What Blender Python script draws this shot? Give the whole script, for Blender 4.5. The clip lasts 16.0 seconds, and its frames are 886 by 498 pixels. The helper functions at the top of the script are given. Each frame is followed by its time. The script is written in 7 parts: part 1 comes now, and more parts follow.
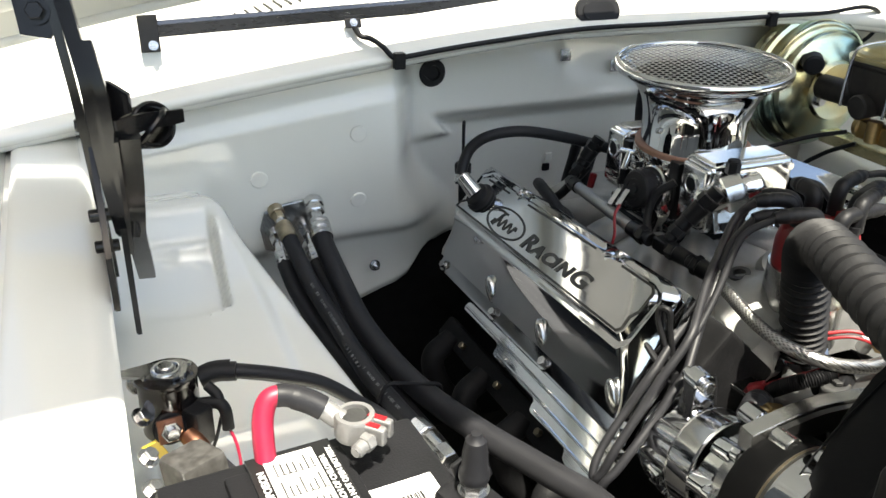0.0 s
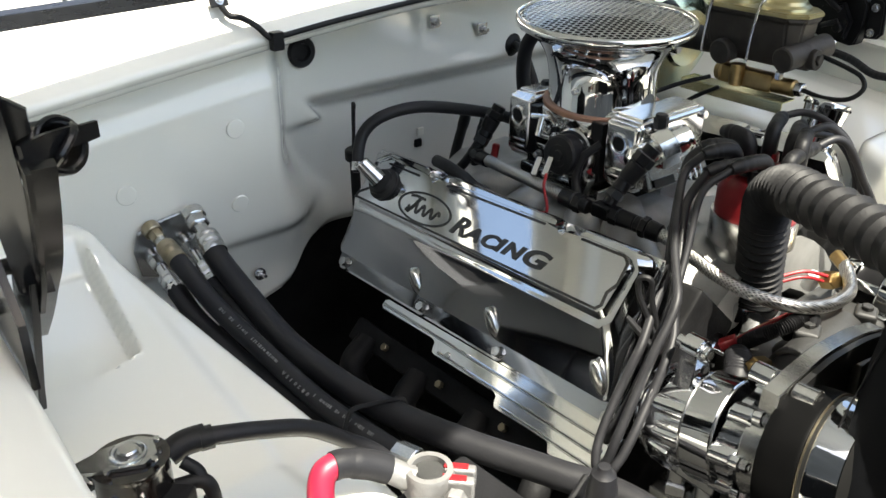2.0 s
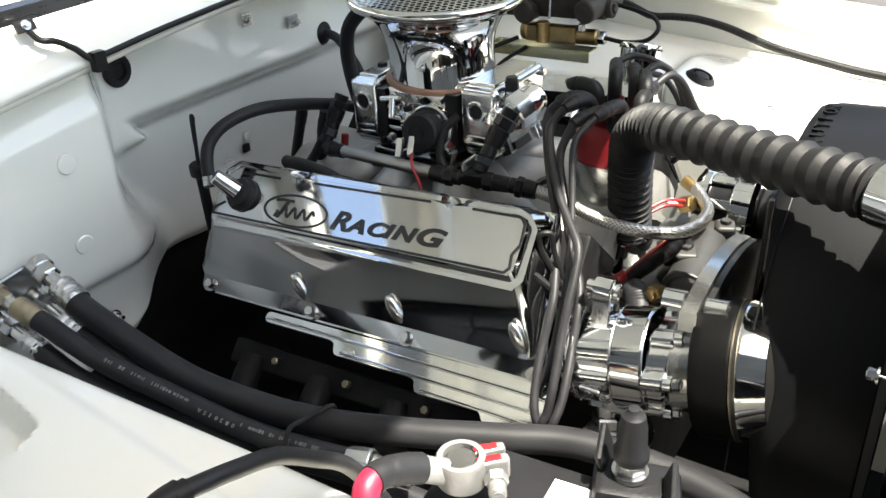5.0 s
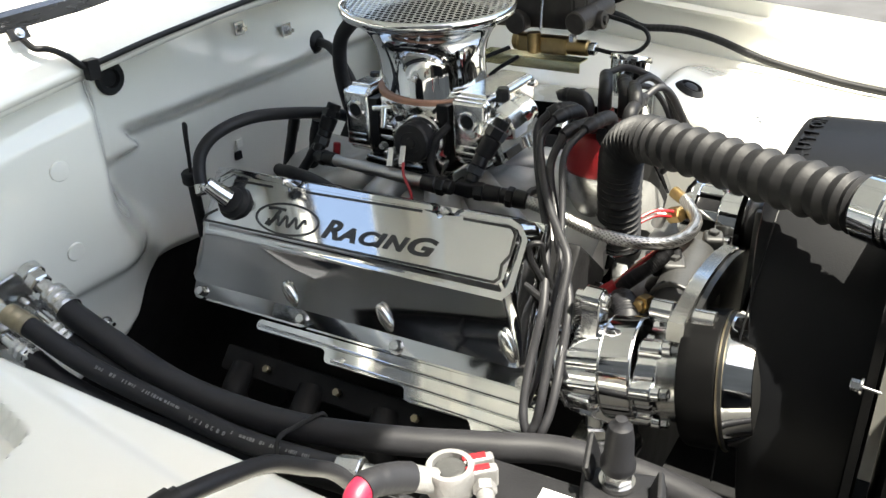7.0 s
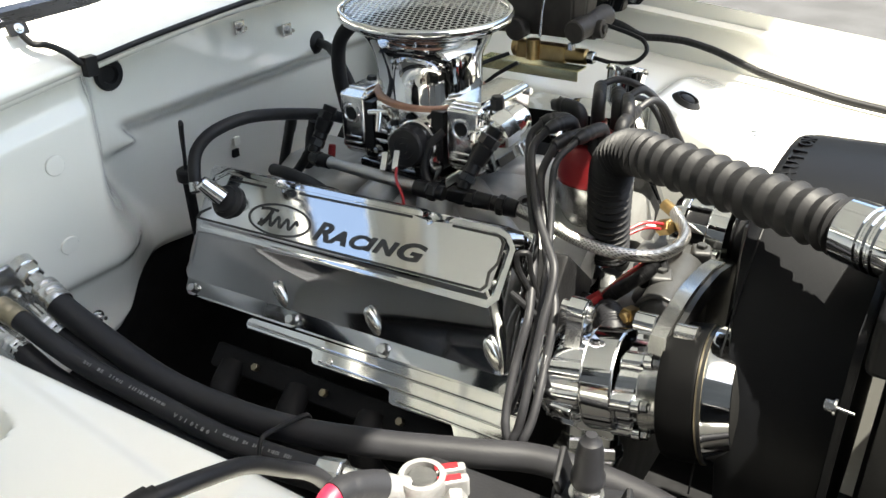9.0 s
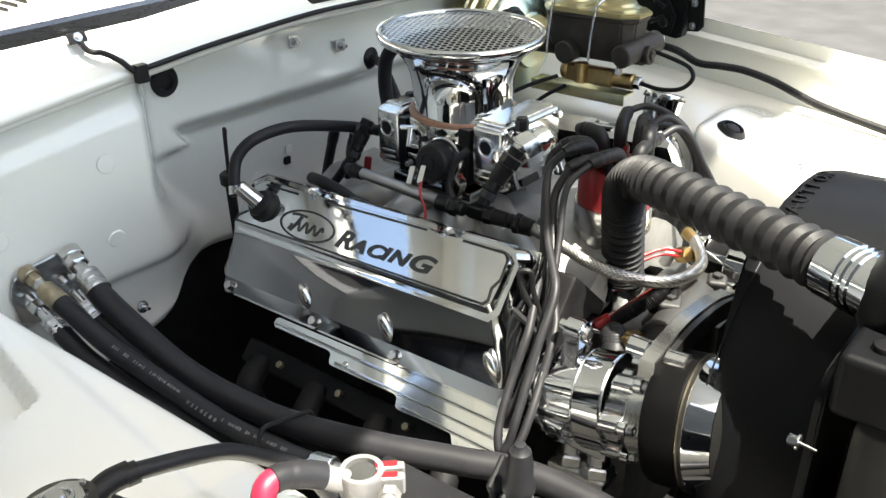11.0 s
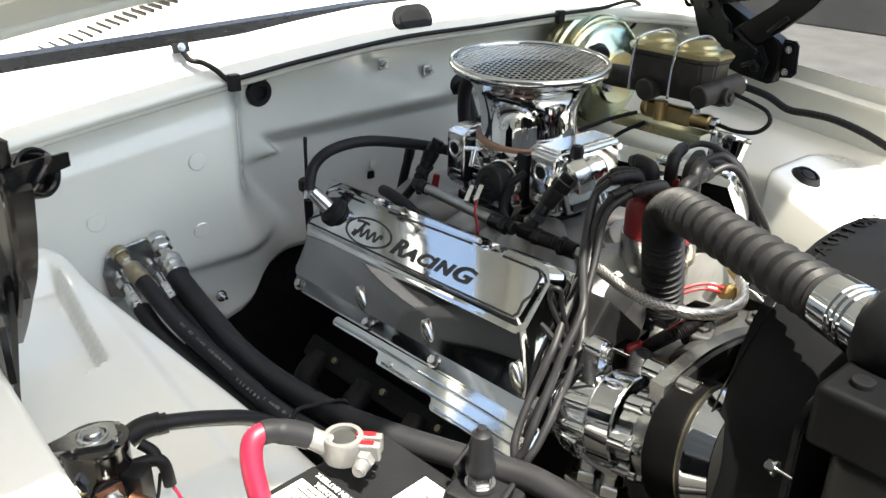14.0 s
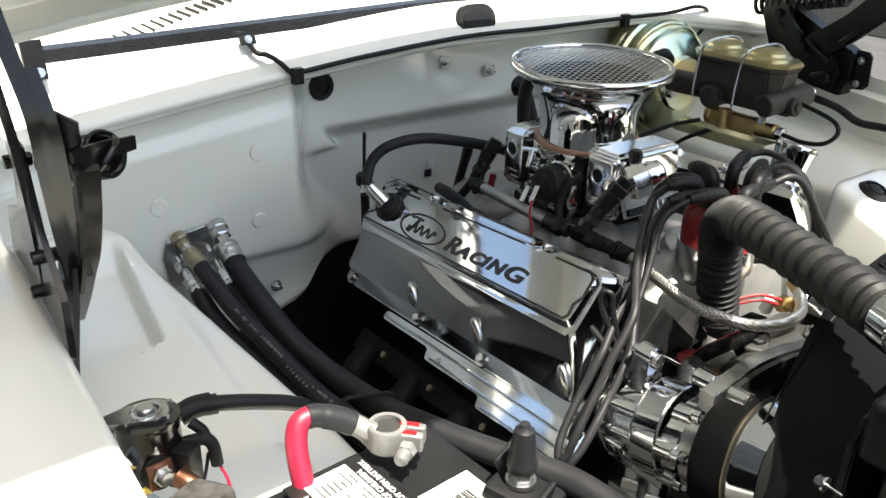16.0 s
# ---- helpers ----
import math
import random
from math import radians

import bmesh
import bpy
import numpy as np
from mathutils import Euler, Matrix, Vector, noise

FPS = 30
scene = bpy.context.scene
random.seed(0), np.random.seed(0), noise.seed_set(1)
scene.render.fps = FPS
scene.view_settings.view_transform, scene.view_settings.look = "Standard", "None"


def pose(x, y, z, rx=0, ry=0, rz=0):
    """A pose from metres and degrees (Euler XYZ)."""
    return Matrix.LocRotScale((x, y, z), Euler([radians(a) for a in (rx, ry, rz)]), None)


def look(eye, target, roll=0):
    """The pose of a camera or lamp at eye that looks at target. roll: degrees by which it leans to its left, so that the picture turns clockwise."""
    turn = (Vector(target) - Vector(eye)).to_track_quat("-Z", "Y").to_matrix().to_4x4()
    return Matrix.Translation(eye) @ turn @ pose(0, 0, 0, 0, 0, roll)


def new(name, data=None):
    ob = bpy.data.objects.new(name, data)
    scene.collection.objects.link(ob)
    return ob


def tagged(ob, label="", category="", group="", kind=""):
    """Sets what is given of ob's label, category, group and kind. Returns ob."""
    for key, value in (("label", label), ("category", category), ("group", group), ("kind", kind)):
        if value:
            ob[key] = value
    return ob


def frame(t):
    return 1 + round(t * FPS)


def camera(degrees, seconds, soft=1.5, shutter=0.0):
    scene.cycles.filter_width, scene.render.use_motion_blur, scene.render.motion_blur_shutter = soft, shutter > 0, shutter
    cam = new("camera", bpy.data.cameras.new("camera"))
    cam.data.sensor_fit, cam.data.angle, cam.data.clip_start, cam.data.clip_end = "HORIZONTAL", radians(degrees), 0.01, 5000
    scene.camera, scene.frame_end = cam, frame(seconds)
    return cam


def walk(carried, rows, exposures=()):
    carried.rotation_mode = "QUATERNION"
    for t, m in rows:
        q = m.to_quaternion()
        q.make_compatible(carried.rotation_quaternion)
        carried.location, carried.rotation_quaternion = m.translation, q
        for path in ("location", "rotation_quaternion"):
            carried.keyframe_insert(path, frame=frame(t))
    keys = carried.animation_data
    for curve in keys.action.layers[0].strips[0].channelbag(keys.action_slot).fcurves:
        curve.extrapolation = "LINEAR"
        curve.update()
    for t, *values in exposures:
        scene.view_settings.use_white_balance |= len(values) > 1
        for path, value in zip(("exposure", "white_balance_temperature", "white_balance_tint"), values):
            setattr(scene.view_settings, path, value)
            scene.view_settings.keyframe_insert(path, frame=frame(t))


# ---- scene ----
cam = camera(55.7, 16.0)
EXPOSURE = [(0.0, 1.74, 7350, 5), (0.5, 1.67, 7350, 5), (1.0, 1.67, 7350, 5), (2.5, 1.94, 7350, 5), (4.0, 2.17, 7350, 5), (9.5, 2.21, 7350, 5), (13.0, 2.07, 7350, 5), (14.5, 1.88, 7350, 5), (16.0, 1.73, 7350, 5)]
PATH = [
    (0.0, (1.0451, -0.5968, 1.4461), (-0.6137, 0.1101, 0.5807), 1.36),
    (0.5, (1.0132, -0.6883, 1.4418), (-0.54, 0.2223, 0.5711), 1.84),
    (1.0, (0.9832, -0.7185, 1.4465), (-0.4851, 0.305, 0.5539), 1.88),
    (1.5, (0.9211, -0.6853, 1.437), (-0.4918, 0.4015, 0.5299), 1.63),
    (2.0, (0.8916, -0.6843, 1.422), (-0.4795, 0.451, 0.5102), 0.63),
    (2.5, (0.8413, -0.7119, 1.422), (-0.4152, 0.5312, 0.486), -1.54),
    (3.0, (0.8103, -0.74, 1.4174), (-0.3268, 0.5903, 0.4493), -3.53),
    (3.5, (0.7953, -0.7395, 1.4184), (-0.2539, 0.6479, 0.4313), -4.46),
    (4.0, (0.8008, -0.7435, 1.4177), (-0.2087, 0.6818, 0.4432), -4.4),
    (6.5, (0.8133, -0.7495, 1.4232), (-0.152, 0.7322, 0.489), -2.54),
    (7.0, (0.8131, -0.7505, 1.4242), (-0.1528, 0.7307, 0.4899), -2.6),
    (7.5, (0.8105, -0.7488, 1.4255), (-0.1585, 0.7287, 0.4884), -2.47),
    (8.0, (0.8103, -0.7472, 1.4252), (-0.1604, 0.7235, 0.4792), -2.37),
    (8.5, (0.8156, -0.7459, 1.4321), (-0.1533, 0.726, 0.4863), -1.11),
    (9.0, (0.8243, -0.7463, 1.4341), (-0.1426, 0.7315, 0.4953), -0.89),
    (9.5, (0.8386, -0.7425, 1.4445), (-0.1798, 0.7051, 0.5132), -1.07),
    (12.0, (0.9361, -0.7026, 1.4447), (-0.2778, 0.6173, 0.5591), 0.15),
    (12.5, (0.9509, -0.6915, 1.4449), (-0.3127, 0.5899, 0.5723), 0.4),
    (13.0, (0.9671, -0.6897, 1.4412), (-0.3415, 0.5492, 0.5737), 1.05),
    (13.5, (0.983, -0.695, 1.4443), (-0.3576, 0.5116, 0.58), 1.64),
    (14.0, (0.99, -0.7112, 1.4478), (-0.3767, 0.4876, 0.6141), 0.77),
    (14.5, (0.9879, -0.7182, 1.4399), (-0.4165, 0.4399, 0.6114), 0.66),
    (15.0, (0.9898, -0.72, 1.4405), (-0.4486, 0.3875, 0.6013), 1.49),
    (15.5, (0.9905, -0.7084, 1.4413), (-0.4489, 0.399, 0.6036), 0.77),
    (16.0, (0.995, -0.7118, 1.4437), (-0.4562, 0.386, 0.6139), 1.58),
]
walk(cam, [(t, look(eye, target, roll)) for t, eye, target, roll in PATH], EXPOSURE)

# ---- world, sun ----
world = bpy.data.worlds.new("sky")
scene.world = world
world.use_nodes = True
sky = world.node_tree.nodes.new("ShaderNodeTexSky")
sky.sky_type = "NISHITA"
sky.sun_disc = False
sky.dust_density = 2.2
sky.ozone_density = 0.6
SUN = Vector((0.36, -0.02, 1.0)).normalized()          # the way to the sun
sky.sun_elevation = math.asin(SUN.z)
sky.sun_rotation = math.atan2(SUN.x, SUN.y)
back = world.node_tree.nodes["Background"]
back.inputs["Strength"].default_value = 0.125
world.node_tree.links.new(sky.outputs["Color"], back.inputs["Color"])
sun = bpy.data.lights.new("sun", "SUN")
sun.energy, sun.angle, sun.color = 5.0, radians(0.6), (1.0, 0.985, 0.965)
sun_ob = new("sun", sun)
sun_ob.matrix_world = Matrix.Translation((1, 2, 6)) @ SUN.to_track_quat("Z", "Y").to_matrix().to_4x4()


# ---- materials ----
def mat(name, col, rough=0.5, metal=0.0, var=0.15, scale=30.0, bump=0.1, bscale=200.0, coat=0.0, rvar=0.15, col2=None, spec=0.5, stretch=(1, 1, 1)):
    """A Principled surface: broad stains, fine grain and a fine relief, in object space."""
    m = bpy.data.materials.new(name)
    m.use_nodes = True
    nt = m.node_tree
    p = nt.nodes["Principled BSDF"]
    tc = nt.nodes.new("ShaderNodeTexCoord")
    mp = nt.nodes.new("ShaderNodeMapping")
    mp.inputs["Scale"].default_value = stretch
    nt.links.new(tc.outputs["Object"], mp.inputs["Vector"])
    def noise_at(sc, detail=4.0):
        n = nt.nodes.new("ShaderNodeTexNoise")
        n.inputs["Scale"].default_value, n.inputs["Detail"].default_value = sc, detail
        nt.links.new(mp.outputs["Vector"], n.inputs["Vector"])
        return n.outputs["Fac"]
    a, b = noise_at(scale), noise_at(bscale, 2.0)
    mix = nt.nodes.new("ShaderNodeMix")
    mix.data_type = "RGBA"
    other = col2 if col2 else tuple(c * (1 - var) for c in col)
    mix.inputs["A"].default_value, mix.inputs["B"].default_value = (*other, 1), (*col, 1)
    ramp = nt.nodes.new("ShaderNodeMapRange")
    ramp.inputs["From Min"].default_value, ramp.inputs["From Max"].default_value = 0.35, 0.65
    nt.links.new(a, ramp.inputs["Value"])
    nt.links.new(ramp.outputs["Result"], mix.inputs["Factor"])
    nt.links.new(mix.outputs["Result"], p.inputs["Base Color"])
    rr = nt.nodes.new("ShaderNodeMapRange")
    rr.inputs["To Min"].default_value, rr.inputs["To Max"].default_value = max(0.02, rough * (1 - rvar)), min(1.0, rough * (1 + rvar))
    nt.links.new(b, rr.inputs["Value"])
    nt.links.new(rr.outputs["Result"], p.inputs["Roughness"])
    p.inputs["Metallic"].default_value = metal
    p.inputs["Specular IOR Level"].default_value = spec
    p.inputs["Coat Weight"].default_value = coat
    p.inputs["Coat Roughness"].default_value = 0.04
    if bump:
        bu = nt.nodes.new("ShaderNodeBump")
        bu.inputs["Strength"].default_value, bu.inputs["Distance"].default_value = bump, 0.001
        nt.links.new(b, bu.inputs["Height"])
        nt.links.new(bu.outputs["Normal"], p.inputs["Normal"])
    return m


PAINT = mat("cream_paint", (0.82, 0.81, 0.745), 0.14, var=0.03, scale=4, bump=0.0, bscale=60, coat=1.0, rvar=0.3)
PRIMER = mat("hood_underside_paint", (0.70, 0.69, 0.63), 0.4, var=0.06, scale=5, bump=0.0, bscale=60, coat=0.3)
CHROME = mat("chrome", (0.66, 0.67, 0.68), 0.045, 1.0, var=0.04, scale=20, bump=0.0, rvar=0.3)
POLISH = mat("polished_aluminium", (0.60, 0.605, 0.615), 0.065, 1.0, var=0.08, scale=14, bump=0.03, bscale=60, rvar=0.5)
BRIGHT = mat("bright_sheet_aluminium", (0.72, 0.725, 0.73), 0.08, 1.0, var=0.06, scale=20, bump=0.03, bscale=80, rvar=0.4)
CASTAL = mat("cast_aluminium", (0.50, 0.50, 0.49), 0.42, 0.6, var=0.25, scale=25, bump=0.25, bscale=500)
BRUSHED = mat("brushed_aluminium", (0.56, 0.56, 0.55), 0.24, 1.0, var=0.1, scale=40, bump=0.1, bscale=300)
ZINC = mat("zinc_plated_steel", (0.62, 0.62, 0.62), 0.24, 1.0, var=0.2, scale=60, bump=0.05)
GOLD = mat("yellow_zinc", (0.60, 0.53, 0.32), 0.24, 1.0, var=0.3, scale=9, bump=0.02, col2=(0.60, 0.60, 0.38), rvar=0.3)
GOLDY = mat("iridescent_zinc", (0.80, 0.68, 0.38), 0.2, 1.0, scale=14, bump=0.02, col2=(0.50, 0.68, 0.58), rvar=0.3)
RUBBER = mat("black_rubber", (0.0144, 0.0144, 0.0155), 0.52, var=0.3, scale=40, bump=0.15, bscale=400, spec=0.24)
HOSE = mat("dark_grey_rubber", (0.0176, 0.0176, 0.0200), 0.48, var=0.25, scale=30, bump=0.12, bscale=500, spec=0.26)
WIRE = mat("grey_ignition_wire", (0.018, 0.018, 0.0205), 0.5, var=0.2, scale=60, bump=0.05, spec=0.35)
BLACKP = mat("black_plastic", (0.0096, 0.0096, 0.0109), 0.5, var=0.3, scale=25, bump=0.2, bscale=700, spec=0.24)
BLACKM = mat("black_satin_metal", (0.0080, 0.0080, 0.0090), 0.32, var=0.3, scale=30, bump=0.05, spec=0.24)
SHROUD = mat("black_shroud_plastic", (0.0046, 0.0050, 0.0062), 0.46, var=0.4, scale=9, bump=0.12, bscale=900, spec=0.15)
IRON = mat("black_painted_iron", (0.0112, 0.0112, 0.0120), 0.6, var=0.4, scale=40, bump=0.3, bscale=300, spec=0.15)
MCIRON = mat("grey_cast_iron", (0.055, 0.048, 0.042), 0.55, 0.4, var=0.35, scale=40, bump=0.35, bscale=600)
BRASS = mat("brass", (0.42, 0.29, 0.13), 0.34, 1.0, var=0.3, scale=50, bump=0.05)
COPPER = mat("copper", (0.36, 0.17, 0.11), 0.36, 1.0, var=0.3, scale=60, bump=0.08)
LEAD = mat("lead_terminal", (0.30, 0.295, 0.29), 0.5, 0.6, var=0.2, scale=80, bump=0.3, bscale=500)
RED = mat("red_plastic", (0.25, 0.008, 0.013), 0.42, var=0.15, scale=40, bump=0.03)
CRIMSON = mat("red_cable_sleeve", (0.3168, 0.0108, 0.0396), 0.45, var=0.2, scale=40, bump=0.05)
WHITE = mat("white_label", (0.62, 0.62, 0.61), 0.5, var=0.04, scale=60, bump=0.02)
INK = mat("black_ink", (0.01, 0.01, 0.01), 0.35, var=0.1, bump=0.0)
GASKET = mat("copper_brown_gasket", (0.28, 0.15, 0.10), 0.6, var=0.2, scale=60, bump=0.1)
YELLOW = mat("yellow_tape", (0.75, 0.55, 0.08), 0.5, var=0.1, bump=0.05)
TAN = mat("heat_shrink_tan", (0.62, 0.38, 0.20), 0.5, var=0.2, bump=0.05)
MOTTLE = mat("mottled_grey_plastic", (0.075, 0.072, 0.068), 0.35, col2=(0.03, 0.028, 0.026), scale=120, bump=0.1)
TINT = mat("dark_brown_varnish", (0.010, 0.0065, 0.0055), 0.2, var=0.4, scale=50, bump=0.05, coat=0.6)
BOWL = mat("bright_polished_casting", (0.80, 0.80, 0.79), 0.16, 1.0, var=0.08, scale=40, bump=0.05, bscale=160, rvar=0.4)
SCREEN = mat("screen_steel", (0.56, 0.57, 0.58), 0.3, 1.0, var=0.1, scale=30, bump=0.0)
OLIVE = mat("olive_zinc", (0.44, 0.42, 0.27), 0.34, 1.0, var=0.3, scale=30, bump=0.05, col2=(0.50, 0.43, 0.24))
DULLBRASS = mat("dull_brass_plate", (0.42, 0.36, 0.26), 0.36, 1.0, var=0.3, scale=60, bump=0.05)
CHANNEL = mat("dark_zinc_channel", (0.13, 0.135, 0.15), 0.28, 0.9, var=0.3, scale=30, bump=0.06, bscale=200, stretch=(1, 0.2, 1))
PULLEY = mat("black_belt_rubber", (0.0024, 0.0024, 0.0026), 0.5, var=0.25, scale=20, bump=0.05, spec=0.08)
# grey casting, its colour darkened for the shade the pump stands in
CASTGREY = mat("shade_darkened_grey_casting", (0.030, 0.030, 0.0298), 0.5, 0.0, var=0.35, scale=35, bump=0.15, bscale=500)
HINGEBLK = mat("glossy_black_steel", (0.0075, 0.0075, 0.0082), 0.2, var=0.3, scale=30, bump=0.04, spec=0.4)
DARKCAST = mat("dark_cast_aluminium", (0.15, 0.15, 0.148), 0.5, 0.9, var=0.35, scale=30, bump=0.3, bscale=400)


def woven(name, light, dark, pitch):
    """Braided wire: two crossing rows of strands."""
    m = mat(name, light, 0.33, 1.0, var=0.15, scale=80, bump=0.0)
    nt = m.node_tree
    p = nt.nodes["Principled BSDF"]
    tc = nt.nodes["Texture Coordinate"]
    waves = []
    for turn in (-0.85, 0.85):
        mp = nt.nodes.new("ShaderNodeMapping")
        mp.inputs["Rotation"].default_value = (0.6, turn, 0.4)
        wv = nt.nodes.new("ShaderNodeTexWave")
        wv.inputs["Scale"].default_value = 0.314 / pitch
        nt.links.new(tc.outputs["Object"], mp.inputs["Vector"])
        nt.links.new(mp.outputs["Vector"], wv.inputs["Vector"])
        waves.append(wv.outputs["Fac"])
    mul = nt.nodes.new("ShaderNodeMath")
    mul.operation = "MAXIMUM"
    nt.links.new(waves[0], mul.inputs[0])
    nt.links.new(waves[1], mul.inputs[1])
    mix = nt.nodes.new("ShaderNodeMix")
    mix.data_type = "RGBA"
    mix.inputs["A"].default_value, mix.inputs["B"].default_value = (*dark, 1), (*light, 1)
    nt.links.new(mul.outputs["Value"], mix.inputs["Factor"])
    nt.links.new(mix.outputs["Result"], p.inputs["Base Color"])
    bu = nt.nodes.new("ShaderNodeBump")
    bu.inputs["Strength"].default_value, bu.inputs["Distance"].default_value = 0.6, 0.0006
    nt.links.new(mul.outputs["Value"], bu.inputs["Height"])
    nt.links.new(bu.outputs["Normal"], p.inputs["Normal"])
    return m


BRAID = woven("braided_steel", (0.52, 0.51, 0.49), (0.10, 0.10, 0.10), 0.0022)
CASTPOL = mat("buffed_aluminium", (0.70, 0.71, 0.73), 0.11, 1.0, var=0.12, scale=40, bump=0.06, bscale=200, rvar=0.4)
PRINT = mat("faded_hose_print", (0.16, 0.16, 0.165), 0.6, var=0.5, scale=200, bump=0.0)
ASPHALT = mat("asphalt", (0.058, 0.059, 0.063), 0.9, var=0.3, scale=3, bump=0.6, bscale=120)


# ---- mesh helpers ----
def sharp(me, angle=38):
    for poly in me.polygons:
        poly.use_smooth = True
    me.set_sharp_from_angle(angle=radians(angle))


def world_of(ob):
    m = ob.matrix_basis.copy()
    while ob.parent:
        ob = ob.parent
        m = ob.matrix_basis @ m
    return m


def part(name, bm, material, parent=None, label="", angle=38):
    """Links a bmesh built in world metres as one mesh under a thing or a part."""
    me = bpy.data.meshes.new(name)
    bmesh.ops.recalc_face_normals(bm, faces=bm.faces)
    if parent is not None:
        bm.transform(world_of(parent).inverted())
    bm.to_mesh(me)
    bm.free()
    me.materials.append(material)
    sharp(me, angle)
    ob = new(name, me)
    if 12 < len(me.polygons) < 12000:
        w = ob.modifiers.new("even_normals", "WEIGHTED_NORMAL")
        w.keep_sharp = True
    if parent is not None:
        ob.parent = parent
    if label:
        tagged(ob, label)
    return ob


def thing(name, at, label, category, group="", kind=""):
    """An Empty at the thing's base, which parents its parts."""
    ob = new(name)
    ob.empty_display_size = 0.02
    ob.matrix_basis = Matrix.Translation(at)
    return tagged(ob, label, category, group, kind)


def B():
    return bmesh.new()


def frame_of(axis):
    """A turn whose z lies along axis."""
    return Vector(axis).normalized().to_track_quat("Z", "Y").to_matrix().to_4x4()


def box(bm, c, size, bevel=0.0, m=None, seg=2):
    got = bmesh.ops.create_cube(bm, size=1.0)["verts"]
    bmesh.ops.scale(bm, vec=size, verts=got)
    if bevel:
        edges = list({e for v in got for e in v.link_edges})
        faces = bmesh.ops.bevel(bm, geom=edges, offset=bevel, segments=seg, affect="EDGES", profile=0.5)
        got = list(set(faces["verts"]) | {v for v in got if v.is_valid})
    mm = Matrix.Translation(c) @ (m if m is not None else Matrix.Identity(4))
    bmesh.ops.transform(bm, matrix=mm, verts=got)
    return bm


def revolve(bm, profile, at, axis=(0, 0, 1), seg=32, close=False):
    """Profile rows of (radius, height along the axis)."""
    m = Matrix.Translation(at) @ frame_of(axis)
    rings = []
    for r, h in profile:
        if r < 1e-6:
            rings.append([bm.verts.new(m @ Vector((0, 0, h)))])
        else:
            rings.append([bm.verts.new(m @ Vector((r * math.cos(2 * math.pi * k / seg), r * math.sin(2 * math.pi * k / seg), h))) for k in range(seg)])
    pairs = list(zip(rings, rings[1:])) + ([(rings[-1], rings[0])] if close else [])
    for a, b in pairs:
        for k in range(seg):
            n = (k + 1) % seg
            vs = [a[k % len(a)], a[n % len(a)], b[n % len(b)], b[k % len(b)]]
            vs = [v for i, v in enumerate(vs) if v not in vs[:i]]
            if len(vs) > 2:
                bm.faces.new(vs)
    return bm


def cyl(bm, a, b, r, r2=None, seg=20, bevel=0.0):
    a, b = Vector(a), Vector(b)
    h, r2 = (b - a).length, r if r2 is None else r2
    c = bevel
    prof = [(0, 0), (r - c, 0), (r, c), (r2, h - c), (r2 - c, h), (0, h)] if c else [(0, 0), (r, 0), (r2, h), (0, h)]
    return revolve(bm, prof, a, b - a, seg)


def hexa(bm, a, b, r):
    """A hexagon bolt head or nut from a to b."""
    return cyl(bm, a, b, r, seg=6, bevel=r * 0.12)


def bolt(bm, at, axis, r=0.006, h=0.005, washer=True):
    at, ax = Vector(at), Vector(axis).normalized()
    if washer:
        cyl(bm, at, at + ax * 0.0015, r * 1.45, seg=20)
    hexa(bm, at + ax * 0.001, at + ax * (0.0015 + h), r)
    return bm


def ring(bm, at, axis, R, r, seg=32, tseg=10):
    return revolve(bm, [(R + r * math.cos(2 * math.pi * k / tseg), r * math.sin(2 * math.pi * k / tseg)) for k in range(tseg)], at, axis, seg, close=True)


def smooth_path(pts, per=8):
    """Catmull-Rom through the points."""
    p = [Vector(q) for q in pts]
    p = [2 * p[0] - p[1]] + p + [2 * p[-1] - p[-2]]
    out = []
    for i in range(1, len(p) - 2):
        for k in range(per):
            t = k / per
            a, b, c, d = p[i - 1:i + 3]
            out.append(0.5 * (2 * b + (c - a) * t + (2 * a - 5 * b + 4 * c - d) * t * t + (3 * b - a - 3 * c + d) * t ** 3))
    out.append(p[-2])
    return out


def tube(bm, pts, r, seg=14, per=8, cap=True, smooth=True, radii=None):
    """A round hose or wire through points; radii(s) gives the radius along 0..1."""
    path = smooth_path(pts, per) if smooth else [Vector(q) for q in pts]
    n = len(path)
    side = None
    rings = []
    for i, p in enumerate(path):
        t = (path[min(i + 1, n - 1)] - path[max(i - 1, 0)]).normalized()
        if side is None:
            side = t.orthogonal().normalized()
        side = (side - t * side.dot(t)).normalized()
        up = t.cross(side)
        rr = radii(i / (n - 1)) if radii else r
        rings.append([bm.verts.new(p + rr * (math.cos(2 * math.pi * k / seg) * side + math.sin(2 * math.pi * k / seg) * up)) for k in range(seg)])
    for a, b in zip(rings, rings[1:]):
        for k in range(seg):
            bm.faces.new((a[k], a[(k + 1) % seg], b[(k + 1) % seg], b[k]))
    if cap:
        bm.faces.new(rings[0])
        bm.faces.new(rings[-1])
    return bm


def prism(bm, outline, depth, m, bevel=0.0, seg=2):
    """An outline in the local xy plane, pushed to -depth along local z."""
    top = [bm.verts.new((x, y, 0)) for x, y in outline]
    f = bm.faces.new(top)
    low = [bm.verts.new((x, y, -depth)) for x, y in outline]
    bm.faces.new(low[::-1])
    n = len(top)
    for k in range(n):
        bm.faces.new((top[k], low[k], low[(k + 1) % n], top[(k + 1) % n]))
    verts = top + low
    if bevel:
        got = bmesh.ops.bevel(bm, geom=list(f.edges), offset=bevel, segments=seg, affect="EDGES")
        verts = list({v for v in top + low if v.is_valid} | set(got["verts"]))
    bmesh.ops.transform(bm, matrix=m, verts=verts)
    return bm


